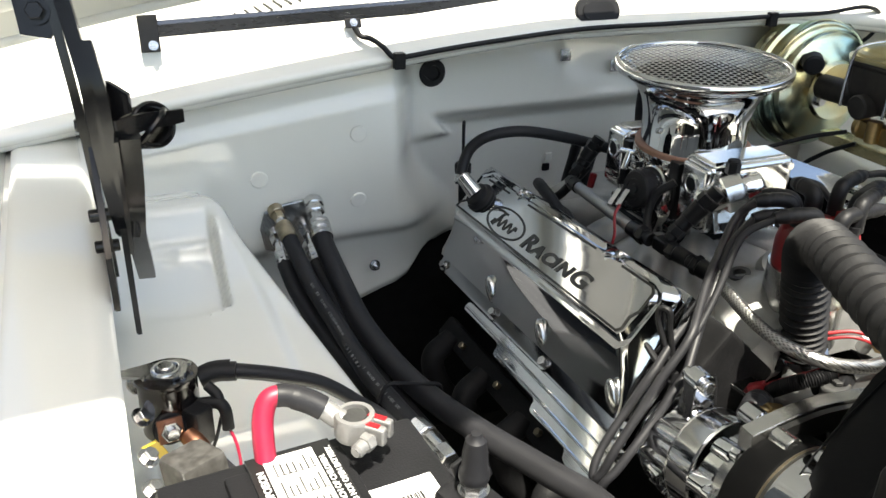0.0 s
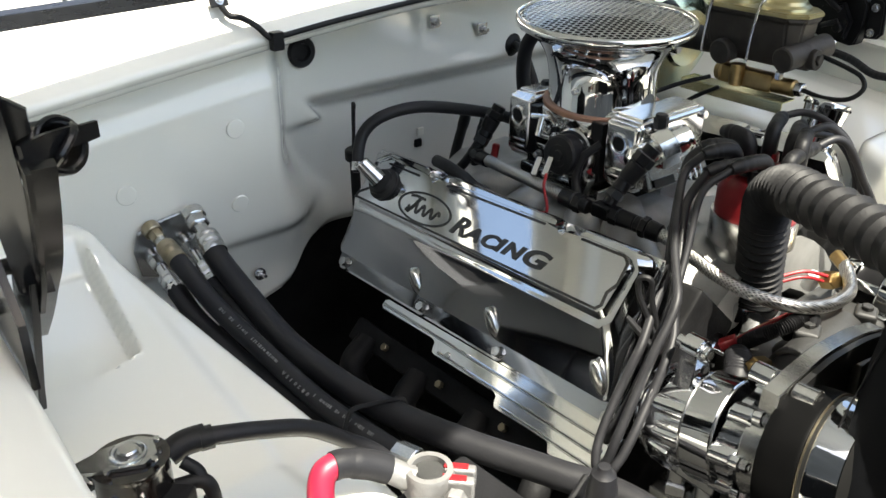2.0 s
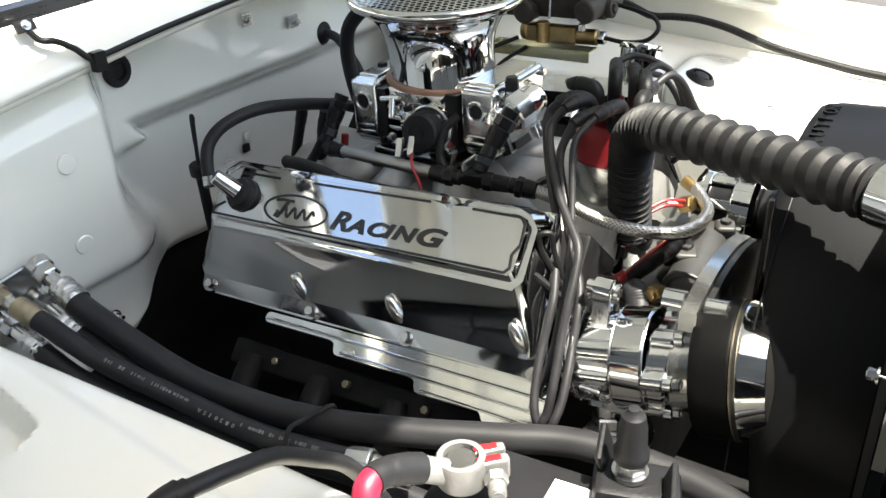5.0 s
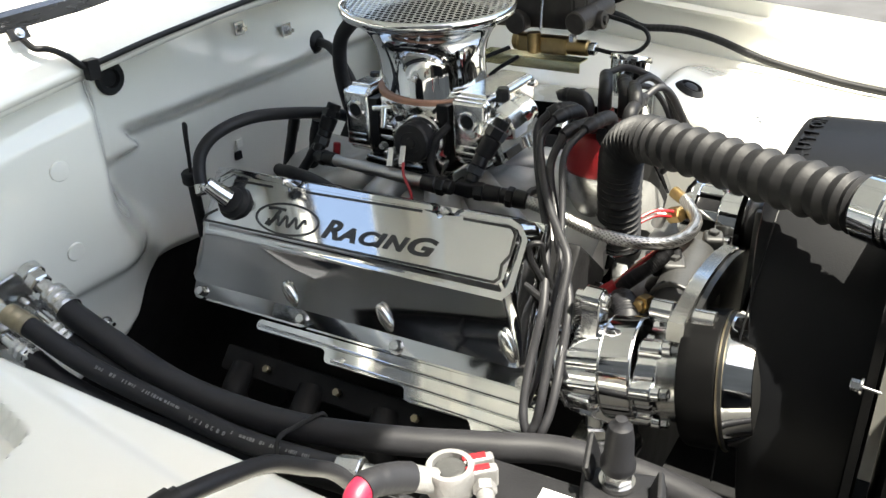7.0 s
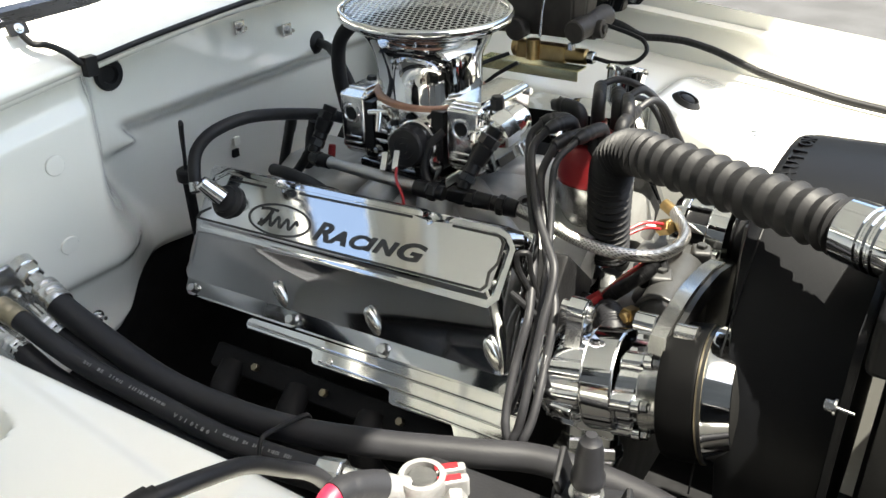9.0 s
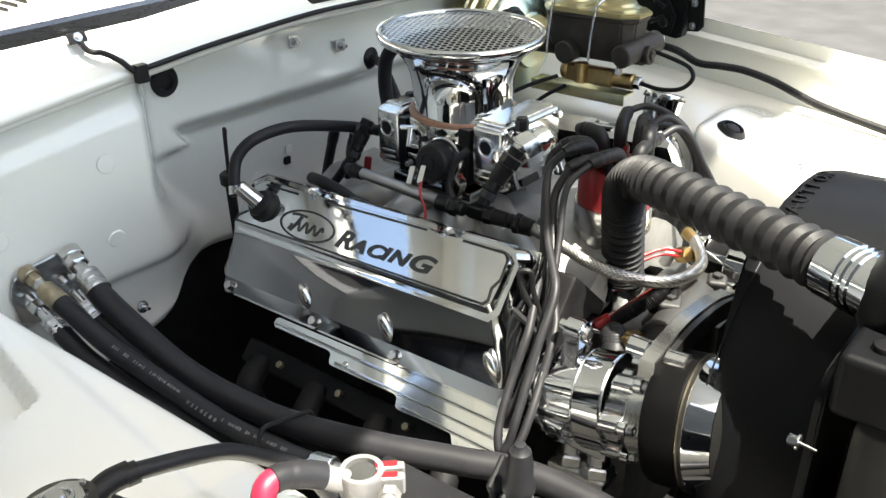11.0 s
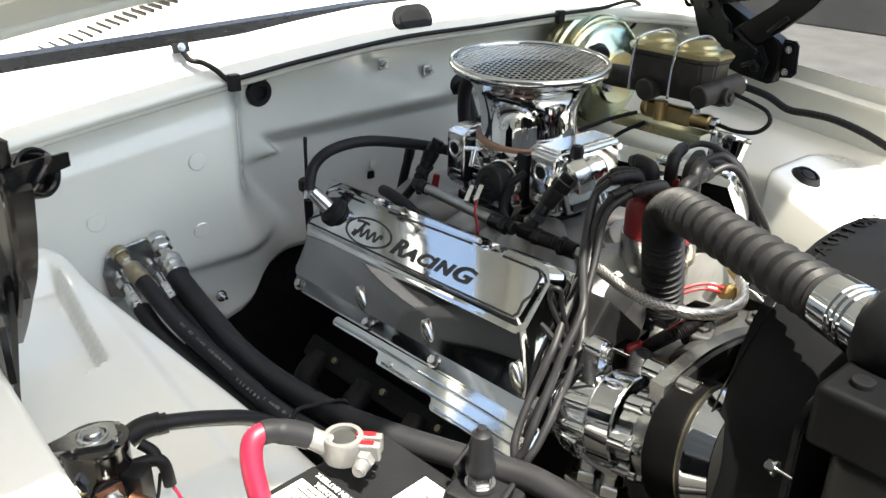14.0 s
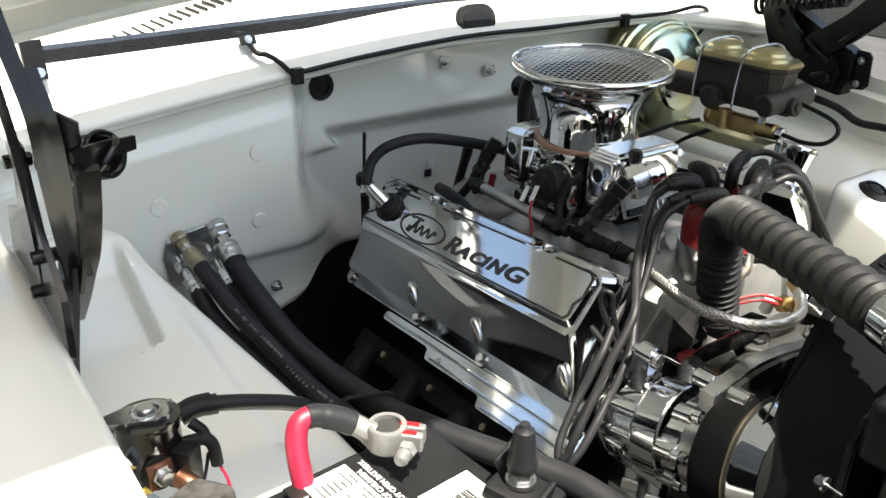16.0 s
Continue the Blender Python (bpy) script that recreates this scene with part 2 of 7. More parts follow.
def sheet(bm, fn, us, vs, thick=0.0):
    """A surface fn(u, v) over two lists; thick: a vector that gives it a back."""
    g = [[bm.verts.new(fn(u, v)) for v in vs] for u in us]
    def skin(g):
        for a, b in zip(g, g[1:]):
            for k in range(len(vs) - 1):
                bm.faces.new((a[k], a[k + 1], b[k + 1], b[k]))
    skin(g)
    if thick:
        d = Vector(thick)
        h = [[bm.verts.new(v.co + d) for v in row] for row in g]
        skin(h)
        rim = lambda g: [g[0][k] for k in range(len(vs))] + [g[i][-1] for i in range(1, len(us))] + [g[-1][k] for k in range(len(vs) - 2, -1, -1)] + [g[i][0] for i in range(len(us) - 2, 0, -1)]
        a, b = rim(g), rim(h)
        for k in range(len(a)):
            n = (k + 1) % len(a)
            bm.faces.new((a[k], a[n], b[n], b[k]))
    return bm


def span(a, b, n):
    return [a + (b - a) * k / (n - 1) for k in range(n)]


def step(x, a, b):
    t = min(1.0, max(0.0, (x - a) / (b - a)))
    return t * t * (3 - 2 * t)


def axes(origin, ex, ey):
    """A pose from an origin and two directions in its xy plane."""
    ex = Vector(ex).normalized()
    ez = ex.cross(Vector(ey)).normalized()
    ey = ez.cross(ex)
    m = Matrix((ex, ey, ez)).transposed().to_4x4()
    m.translation = origin
    return m


# ---- ground ----
g = B()
sheet(g, lambda u, v: Vector((u, v, 0)), [-400, -3, 3, 400], [-400, -3, 3, 400])
tagged(part("ground", g, ASPHALT), "grey asphalt of a car park in the sun", "ground", kind="structure")

MID = 0.031          # the car's centre line

# plain unseen walls added round the car park to cut sky light and reflections
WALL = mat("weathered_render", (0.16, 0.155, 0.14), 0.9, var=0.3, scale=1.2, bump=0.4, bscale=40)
for nm, c0, size in (("unseen_wall_north", (0, 8.0, 2.1), (20, 0.3, 4.2)), ("unseen_wall_south", (2.6, -4.6, 4.5), (13.0, 0.3, 9.0)), ("unseen_wall_east", (9.0, 1.7, 0.5), (0.3, 12.2, 1.0)), ("unseen_wall_west", (-9.0, -2.0, 3.6), (0.3, 19.7, 7.2))):
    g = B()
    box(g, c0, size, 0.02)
    tagged(part(nm, g, WALL), "plain grey rendered wall, unseen, added to cut sky light and darken reflections", "wall", kind="structure")

# ---- car body ----
body = thing("car_body", (0.3, MID, 0.3), "cream white painted engine bay of an old car in sunlight", "car body")


def interp(x, pts):
    for (a, fa), (b, fb) in zip(pts, pts[1:]):
        if x <= b:
            t = min(1.0, max(0.0, (x - a) / (b - a)))
            return fa + (fb - fa) * t
    return pts[-1][1]


def lip_z(y):
    """Height of the cowl's rolled lip."""
    low = max(0.0, -(y + 0.02))
    return 1.224 - 0.131 * low ** 1.26 - 0.16 * max(0.0, y - 0.36) ** 1.2


def fire_x(y, z):
    """The pressed firewall: a box on the passenger side, a ledge across the middle, a recess under it."""
    soft = 1 - step(z, 0.92, 1.08)
    boxed = 1 - step(y, -0.252 + 0.017 * soft, -0.196 + 0.11 * soft)
    low = 1 - step(z, 0.955, 1.115)
    ledge = 1 - step(z, 1.085, 1.118)
    start = -0.188 + 1.05 * max(0.0, 1.121 - z)
    facet = step(z, 1.066, 1.086)
    middle = 0.004 - 0.028 * ledge * (facet * step(y, start - 0.008, start + 0.010) + (1 - facet) * step(y, -0.235, -0.120)) - 0.028 * low
    right = 0.064 - 0.030 * (1 - step(z, 0.88, 0.99)) - 0.007 * step(z, 1.128 + 0.12 * (y + 0.457), 1.148 + 0.12 * (y + 0.457)) - 0.006 * step(z, 1.15, 1.21) - 0.012 * (1 - step(z, 0.948, 0.972)) - 0.02 * step(y, -0.44, -0.30) * (1 - step(z, 0.95, 1.1))
    return middle + (right - middle) * boxed


def fire_low(y):
    y = y if y < 0.0 else -0.05
    return interp(y, [(-0.7, 0.80), (-0.285, 0.838), (-0.245, 0.852), (-0.225, 0.858), (-0.205, 0.868), (-0.195, 0.880), (-0.185, 0.896), (-0.17, 0.906), (-0.12, 0.906), (-0.05, 0.898)])


g = B()
ys = sorted(set([round(v, 4) for v in span(-0.64, 0.72, 60)] + [round(v, 4) for v in span(-0.30, -0.10, 40)]))
sheet(g, lambda y, t: Vector((fire_x(y, fire_low(y) + t * (lip_z(y) + 0.004 - fire_low(y))) - 0.006 * (1 - step(t, 0.0, 0.03)), y, fire_low(y) + t * (lip_z(y) + 0.004 - fire_low(y)))), ys, span(0, 1, 90), (-0.012, 0, 0))
firewall = part("firewall", g, PAINT, body, "pressed cream firewall with ribs and bosses", 60)

COWL = [(0.0, -0.002), (0.074, 0.0), (0.083, 0.004), (0.085, 0.010), (0.081, 0.016), (0.072, 0.026), (0.062, 0.045), (0.055, 0.053), (0.042, 0.058), (0.02, 0.062), (-0.05, 0.070), (-0.2, 0.078), (-0.42, 0.084)]
g = B()
sheet(g, lambda y, k: Vector((COWL[k][0], y, lip_z(y) + COWL[k][1])), span(-0.74, 0.80, 90), range(len(COWL)), (-0.004, 0, -0.006))
cowl = part("cowl_panel", g, PAINT, body, "cream cowl with a rolled lip", 60)


# fenders: a ledge for the hood, an outer skin and an inner flange
def rail_z(x):
    return 1.118 - 0.10 * (x - 0.3)


def fender(side):
    g = B()
    sec = [(-0.655, -0.16), (-0.648, -0.010), (-0.642, -0.002), (-0.648, 0.004), (-0.66, 0.005), (-0.715, 0.005), (-0.722, 0.002), (-0.724, -0.010), (-0.730, -0.010), (-0.733, 0.004), (-0.745, 0.010), (-0.80, 0.012), (-0.87, 0.0), (-0.92, -0.04), (-0.945, -0.12), (-0.95, -0.35), (-0.94, -0.70)]
    if side < 0:
        sec = sec[:5] + [(-0.685, 0.005), (-0.694, 0.003), (-0.700, -0.004), (-0.704, -0.02), (-0.712, -0.12), (-0.715, -0.35), (-0.71, -0.70)]
    sheet(g, lambda x, k: Vector((x, MID + side * sec[k][0], rail_z(x) + sec[k][1])), span(-0.06, 1.25, 30), range(len(sec)))
    ob = part("fender", g, PAINT, body, "cream front fender with a flat hood ledge", 50)
    return ob


fender(1)
fender(-1)


def edge_y(x):
    return min(-0.420, -0.475 + 0.31 * (x - 0.23))


def apron_z(x, y=-0.5):
    """Height of the inner fender's top, which falls to the front."""
    low = max(0.962, 1.0657 - 0.36 * max(0.0, x - 0.12))
    return low


def apron(side):
    """The inner fender over the wheel: a top with a pressed pocket, rolled over into an inner wall."""
    g = B()
    rows = 68
    def top(x, k):
        up = step(x, 0.395, 0.465)
        e = edge_y(x) if side == 1 else -0.455 + 0.135 * up
        if k <= 60:
            y = -0.655 + (e - 0.022 + 0.655) * k / 60
            dz = 0.10 * (1 - k) if k < 1 else 0.0
        else:
            y, dz = ((e - 0.014, -0.0006), (e - 0.008, -0.0025), (e - 0.004, -0.006), (e - 0.001, -0.011), (e, -0.018), (e + 0.004, -0.09), (e + 0.012, -0.42))[k - 61]
        if side == 1:
            d = 0.04 * (x - 0.2)
            pocket = step(x, 0.116, 0.142) * (1 - step(x + 0.25 * max(0.0, 0.56 + y), 0.264, 0.273)) * step(-y, 0.527 + d, 0.536 + d)
            slope = step(y, -0.520 + 0.10 * (x - 0.12), -0.500 + 0.10 * (x - 0.12)) * step(x, 0.10, 0.16)
            ridge = 0.006 * step(x, 0.075, 0.10) * (1 - step(x, 0.10, 0.15))
            z = apron_z(x, y) - 0.026 * pocket - 0.007 * slope + ridge
        else:
            z = 1.01 * (1 - up) + max(0.95, 1.055 - 0.42 * (x - 0.488)) * up
            z += (rail_z(x) - 0.072 - z) * step(-y, 0.43, 0.60)
        return Vector((x, MID + side * y, z + dz))
    sheet(g, top, span(0.03, 1.0, 300), range(rows))
    ob = part("inner_fender", g, PAINT, body, "cream inner fender with a pressed pocket", 50)
    return ob


apron(1)
apron(-1)

# underbody: a dark pan and the tunnel behind the firewall opening
g = B()
box(g, (0.40, MID, 0.42), (1.70, 1.86, 0.02), 0.004)
part("underbody_pan", g, IRON, body, "black underbody")
g = B()
box(g, (-0.25, MID, 0.72), (0.36, 0.80, 0.44), 0.03)
part("tunnel", g, IRON, body, "black transmission tunnel")
for sd in (1, -1):
    g = B()
    box(g, (0.45, MID + sd * 0.36, 0.62), (1.15, 0.07, 0.12), 0.01)
    part("frame_rail", g, IRON, body, "black frame rail")

for sd in (1, -1):
    g = B()
    revolve(g, [(0.20, -0.08), (0.27, -0.10), (0.315, -0.095), (0.33, -0.07), (0.33, 0.07), (0.315, 0.095), (0.27, 0.10), (0.20, 0.08)], (0.42, MID + sd * 0.76, 0.33), (0, 1, 0), 40, close=True)
    wheel = part("wheel", g, RUBBER, body, "black tyre under the fender")
    g = B()
    revolve(g, [(0, -0.02), (0.06, -0.02), (0.10, 0.01), (0.19, 0.0), (0.202, -0.078), (0.206, -0.078), (0.206, 0.078), (0.195, 0.05), (0, 0.05)], (0.42, MID + sd * 0.76, 0.33), (0, 1, 0), 32)
    part("rim", g, ZINC, wheel)

# radiator support closes the front
g = B()
box(g, (0.98, MID, 0.80), (0.03, 1.30, 0.50), 0.004)
part("radiator_support", g, BLACKM, body, "black radiator support panel")

# weatherstrip channel on the cowl
g = B()
sheet(g, lambda y, k: Vector((0.046 + (0, 0.010, 0.010, 0)[k], y, lip_z(y) * 0 + 1.274 - 0.035 * max(0.0, -y) ** 1.0 + (0.009, 0.006, -0.010, -0.014)[k])), span(-0.54, 0.60, 30), range(4), (-0.004, 0, -0.002))
g0 = B()
sheet(g0, lambda y, k: Vector(((0.050, 0.0545, 0.057, 0.0665)[k], y, (1.274 - 0.035 * max(0.0, -y) + (0.0, -0.004, -0.010, 0.0)[k]) if k < 3 else lip_z(y) + 0.036)), span(-0.56, 0.30, 30), range(4))
part("cowl_riser", g0, PAINT, body, "cream step under the seal channel")
bar = part("seal_channel", g, CHANNEL, body, "dark metal seal channel along the cowl")

# ---- hood ----
HINGE_X, HINGE_Z, OPEN = 0.120, 1.341, 49.0
hood = thing("hood", (HINGE_X, MID, HINGE_Z), "open cream painted hood raised on its hinges", "car hood")
hd = Vector((math.cos(radians(OPEN)), 0, math.sin(radians(OPEN))))
hn = Vector((-hd.z, 0, hd.x))


def hood_at(u, v, off=0.0):
    """A place on the hood's inner face: u up from its rear edge, v across, crowned towards the middle."""
    drop = 0.158 * v * v * (1 - step(u, 0.0, 1.0)) + 0.078 * v * v * step(u, 0.0, 1.0)
    return Vector((HINGE_X, MID + v, HINGE_Z - drop)) + hd * u + hn * off


g = B()
sheet(g, lambda u, v: hood_at(u, v), span(0, 1.25, 20), span(-0.76, 0.76, 24), tuple(hn * 0.012))
part("skin", g, PRIMER, hood)
g = B()
tube(g, [hood_at(0.004, v) for v in span(-0.76, 0.76, 40)], 0.006, 10, 2)
part("rear_lip", g, PRIMER, hood)
g = B()
sheet(g, lambda u, v: hood_at(0.05 + 0.05 * u, v, -0.022 * math.sin(math.pi * u)), span(0, 1, 9), span(-0.70, 0.70, 20))
part("rear_brace", g, PRIMER, hood)
for v in (-0.62, 0, 0.62):
    g = B()
    sheet(g, lambda u, w: hood_at(u, v + 0.06 * w, -0.022 * math.cos(w * math.pi / 2)), span(0.09, 1.19, 12), span(-1, 1, 9))
    part("brace", g, PRIMER, hood)

# ---- engine ----
def eng(x, y, z):
    return Vector((x, y, z + 0.049 * (x - 0.33)))


def vc(u, s, h, side=1):
    """A place on a valve cover: u along it, s down its face, h out of its face; side 1 is the near bank."""
    y = -0.149 - 0.69 * s - 0.73 * h - MID
    return Vector((u - (0.028 if side < 0 else 0), MID + side * y, 1.087 + (0.013 if side < 0 else 0) - 0.73 * s + 0.69 * h + 0.049 * (u - 0.33)))


engine = thing("engine_block", (0.34, MID, 0.62), "black engine block with an aluminium intake, standing in the bay", "engine")
g = B()
box(g, (0.33, MID, 0.80), (0.46, 0.24, 0.28), 0.02)
part("block", g, IRON, engine, "black painted iron block")
for sd in (1, -1):
    g = B()
    m = axes(vc(0.325, 0.065, -0.115, sd), (1, 0, 0.049), vc(0, 1, 0, sd) - vc(0, 0, 0, sd))
    box(g, (0, 0, 0), (0.44, 0.145, 0.085), 0.006, None)
    bmesh.ops.transform(g, matrix=m, verts=g.verts[:])
    part("cylinder_head", g, IRON, engine, "black painted cylinder head")
g = B()
sheet(g, lambda x, k: eng(x, MID + (-0.125, -0.10, -0.07, -0.04, 0.04, 0.07, 0.10, 0.125)[k], (0.985, 1.01, 1.03, 1.045, 1.045, 1.03, 1.01, 0.985)[k] + 0.006 * math.sin(x * 70)), span(0.11, 0.54, 40), range(8), (0, 0, -0.06))
manifold = part("intake_manifold", g, CASTAL, engine, "grey cast aluminium intake manifold")
for sd in (1, -1):
    for k, (xa, xb) in enumerate(((0.250, 0.165), (0.285, 0.262), (0.335, 0.372), (0.372, 0.468))):
        g = B()
        tube(g, [eng(xa, MID - sd * 0.030, 1.040), eng(xa * 0.6 + xb * 0.4, MID - sd * 0.066, 1.036), eng(xb, MID - sd * 0.104, 1.010), eng(xb, MID - sd * 0.126, 0.985)], 0.022, 18, 6)
        part("runner", g, CASTAL, manifold)
    for x in (0.150, 0.215, 0.318, 0.420, 0.500):
        g = B()
        bolt(g, eng(x, MID - sd * 0.120, 1.000), (0, -sd * 0.6, 0.8), 0.0062, 0.007)
        part("manifold_bolt", g, ZINC, manifold)
g = B()
revolve(g, [(0.046, 0.0), (0.050, 0.006), (0.046, 0.016), (0.034, 0.021), (0, 0.022)], eng(0.470, MID + 0.030, 1.030), (0.2, 0, 1), 36)
part("plenum_front", g, CASTAL, manifold)
g = B()
revolve(g, [(0.0115, 0.0), (0.0115, 0.003), (0.0065, 0.003), (0.0060, -0.002), (0, -0.002)], eng(0.452, MID - 0.040, 1.046), (0, -0.3, 1), 24)
part("port_boss", g, DARKCAST, manifold)
g = B()
cyl(g, (0.545, -0.005, 0.93), (0.545, -0.005, 1.0), 0.021, bevel=0.003)
part("thermostat_neck", g, CHROME, engine, "chrome thermostat neck")
g = B()
box(g, (0.575, MID, 0.84), (0.06, 0.20, 0.30), 0.015)
part("timing_cover", g, DARKCAST, engine, "dark cast aluminium timing cover")


def low_h(s):
    return -0.030 - 0.040 * max(0.0, min(1.0, s / 0.134))


def valve_cover(side):
    top = vc(0.325, 0.035, 0, side)
    th = thing("valve_cover", vc(0.325, 0.06, -0.07, side), "polished aluminium valve cover with black engraved lines" if side == 1 else "polished aluminium valve cover on the far bank", "valve cover", "valve covers")
    out = []
    def notch(u0):
        return [(u0 - 0.018, 0.0), (u0 - 0.013, 0.003), (u0 - 0.011, 0.012), (u0 - 0.006, 0.019), (u0, 0.021), (u0 + 0.006, 0.019), (u0 + 0.011, 0.012), (u0 + 0.013, 0.003), (u0 + 0.018, 0.0)]
    out = [(0.150, 0.0), *notch(0.238), *notch(0.424), (0.490, 0.0), (0.505, 0.006), (0.515, 0.020), (0.515, 0.060), (0.508, 0.070), (0.142, 0.070), (0.135, 0.062), (0.135, 0.014)]
    g = B()
    def low(u, s, tuck=0.0):
        ul = 0.108 + (u - 0.135) * ((0.523 if s < 0.03 else 0.536) - 0.108) / 0.38
        if s < 0.03:
            return vc(ul, s * 0.5 - 0.006, low_h(s * 0.5 - 0.006) + 0.014 - tuck, side)
        return vc(ul + (0.003 if ul > 0.3 else -0.003) * (tuck > 0), 0.1250 + (s - 0.07) * 0.9 - tuck * 0.55, -0.0445 - tuck * 1.3, side)
    rows = [[g.verts.new(vc(u, s, 0, side)) for u, s in out]]
    # the outer wall is a little hollow and flares to its lip
    for k in (0.2, 0.4, 0.6, 0.8):
        rows.append([g.verts.new(vc(u, s, 0, side).lerp(low(u, s), k) + Vector((0, (0.0055 * math.sin(math.pi * k) if s > 0.03 else 0.0) * side, 0))) for u, s in out])
    rows.append([g.verts.new(low(u, s)) for u, s in out])
    rows.append([g.verts.new(low(u, s, 0.005)) for u, s in out])
    rows.append([g.verts.new(low(u, s, 0.0125)) for u, s in out])
    f = g.faces.new(rows[0])
    g.faces.new(rows[-1][::-1])
    n = len(out)
    for t, l in zip(rows, rows[1:]):
        for k in range(n):
            g.faces.new((t[k], l[k], l[(k + 1) % n], t[(k + 1) % n]))
    bmesh.ops.bevel(g, geom=list(f.edges), offset=0.007, segments=4, affect="EDGES")
    cover = part("cover", g, POLISH, th, "", 50)
    g = B()
    fl = [(0.103, -0.006), (0.522, -0.006), (0.545, 0.137), (0.540, 0.142), (0.110, 0.142), (0.103, 0.137)]
    tt = [g.verts.new(vc(u, s, low_h(s) + 0.010, side)) for u, s in fl]
    ll = [g.verts.new(vc(u, s, low_h(s), side)) for u, s in fl]
    ff = g.faces.new(tt)
    g.faces.new(ll[::-1])
    for k in range(6):
        g.faces.new((tt[k], ll[k], ll[(k + 1) % 6], tt[(k + 1) % 6]))
    bmesh.ops.bevel(g, geom=list(ff.edges), offset=0.002, segments=2, affect="EDGES")
    part("flange", g, POLISH, th)
    nrm = vc(0, 0, 1, side) - vc(0, 0, 0, side)
    if side == 1:
        for (u0, s0), (u1, s1) in (((0.248, 0.100), (0.272, 0.128)), ((0.371, 0.098), (0.395, 0.127)), ((0.507, 0.093), (0.530, 0.126))):
            g = B()
            e = lambda u, s: vc(u, s, -(s - 0.07) + 0.004, side)
            lo, hi = e(u0, s0), e(u1, s1)
            ax = (hi - lo).normalized()
            nr = ax.cross(Vector((1, 0, 0.049))).normalized()
            nr = nr if nr.z > 0 else -nr
            bmesh.ops.create_uvsphere(g, u_segments=24, v_segments=14, radius=1.0)
            m3 = Matrix((ax * 0.0175, nr.cross(ax) * 0.0074, nr * 0.0066)).transposed().to_4x4()
            m3.translation = (lo + hi) * 0.5
            bmesh.ops.transform(g, matrix=m3, verts=g.verts[:])
            part("bolt_recess", g, BRUSHED, th)
    for u, s, h in ((0.238, 0.010, -0.020), (0.424, 0.010, -0.020), (0.118, 0.134, -0.060), (0.270, 0.134, -0.060), (0.393, 0.134, -0.060), (0.534, 0.134, -0.060)):
        g = B()
        at = vc(u, s, h, side)
        if s < 0.05:
            cyl(g, at - nrm * 0.04, at, 0.0095)
        bolt(g, at, nrm, 0.0058, 0.006)
        part("bolt", g, ZINC, th)
    return th, nrm


near_cover, NRM = valve_cover(1)
far_cover, _ = valve_cover(-1)
g = B()
box(g, (0.296, 0.2050, 1.053), (0.385, 0.008, 0.084), 0.003, pose(0, 0, 0, 7, -2.8, 0))
part("inner_side", g, POLISH, far_cover)


def strip(g, pts, w=0.0024, h=0.0008):
    """A thin engraved line on the near cover's face."""
    pts = [Vector(p) for p in pts]
    closed = (pts[0] - pts[-1]).length < 1e-6
    if closed:
        pts = pts[:-1]
    n = len(pts)
    rows = []
    for i, p in enumerate(pts):
        a = p - pts[i - 1] if i or closed else pts[1] - p
        b = pts[(i + 1) % n] - p if i < n - 1 or closed else a
        a, b = a.normalized(), b.normalized()
        mid = Vector((-a.y - b.y, a.x + b.x)).normalized()
        q = mid * (w / 2) / max(0.5, mid.dot(Vector((-b.y, b.x))))
        rows.append([g.verts.new(vc(c.x, c.y, z)) for c, z in ((p + q, h), (p - q, h), (p - q, -0.001), (p + q, -0.001))])
    for i in range(n if closed else n - 1):
        p, q = rows[i], rows[(i + 1) % n]
        for k in range(4):
            g.faces.new((p[k], p[(k + 1) % 4], q[(k + 1) % 4], q[k]))
    if not closed:
        g.faces.new(rows[0])
        g.faces.new(rows[-1])


g = B()
strip(g, [(0.150, 0.048), (0.138, 0.056), (0.137, 0.0625), (0.500, 0.061), (0.504, 0.056), (0.502, 0.044), (0.507, 0.034), (0.505, 0.014), (0.499, 0.009), (0.449, 0.009)])
part("groove", g, INK, near_cover, "black engraved border line")
g = B()
strip(g, [(0.260, 0.011), (0.403, 0.009)])
part("groove", g, INK, near_cover)
g = B()
strip(g, [(0.158, 0.012), (0.213, 0.012)])
part("groove", g, INK, near_cover)
# oval badge with plain strokes
g = B()
C = (0.249, 0.0435)
el = [(C[0] + 0.042 * math.cos(2 * math.pi * k / 40), C[1] + 0.0165 * math.sin(2 * math.pi * k / 40)) for k in range(41)]
strip(g, el, 0.0022)
part("badge", g, INK, near_cover, "black outlined oval badge")
g = B()
wave = [(C[0] - 0.024 + 0.050 * t, C[1] + 0.0022 + 0.0058 * math.sin(t * 25.0) * (1 - 0.2 * t)) for t in span(0, 1, 60)]
strip(g, wave, 0.0026)
strip(g, [(C[0] - 0.013, C[1] - 0.0085), (C[0] - 0.0165, C[1] + 0.001), (C[0] - 0.021, C[1] + 0.0085), (C[0] - 0.026, C[1] + 0.0075)], 0.0040)
strip(g, [(C[0] - 0.029, C[1] - 0.0085), (C[0] - 0.020, C[1] - 0.0100), (C[0] - 0.006, C[1] - 0.0095)], 0.0030)
part("badge_mark", g, INK, near_cover, "black raised strokes")


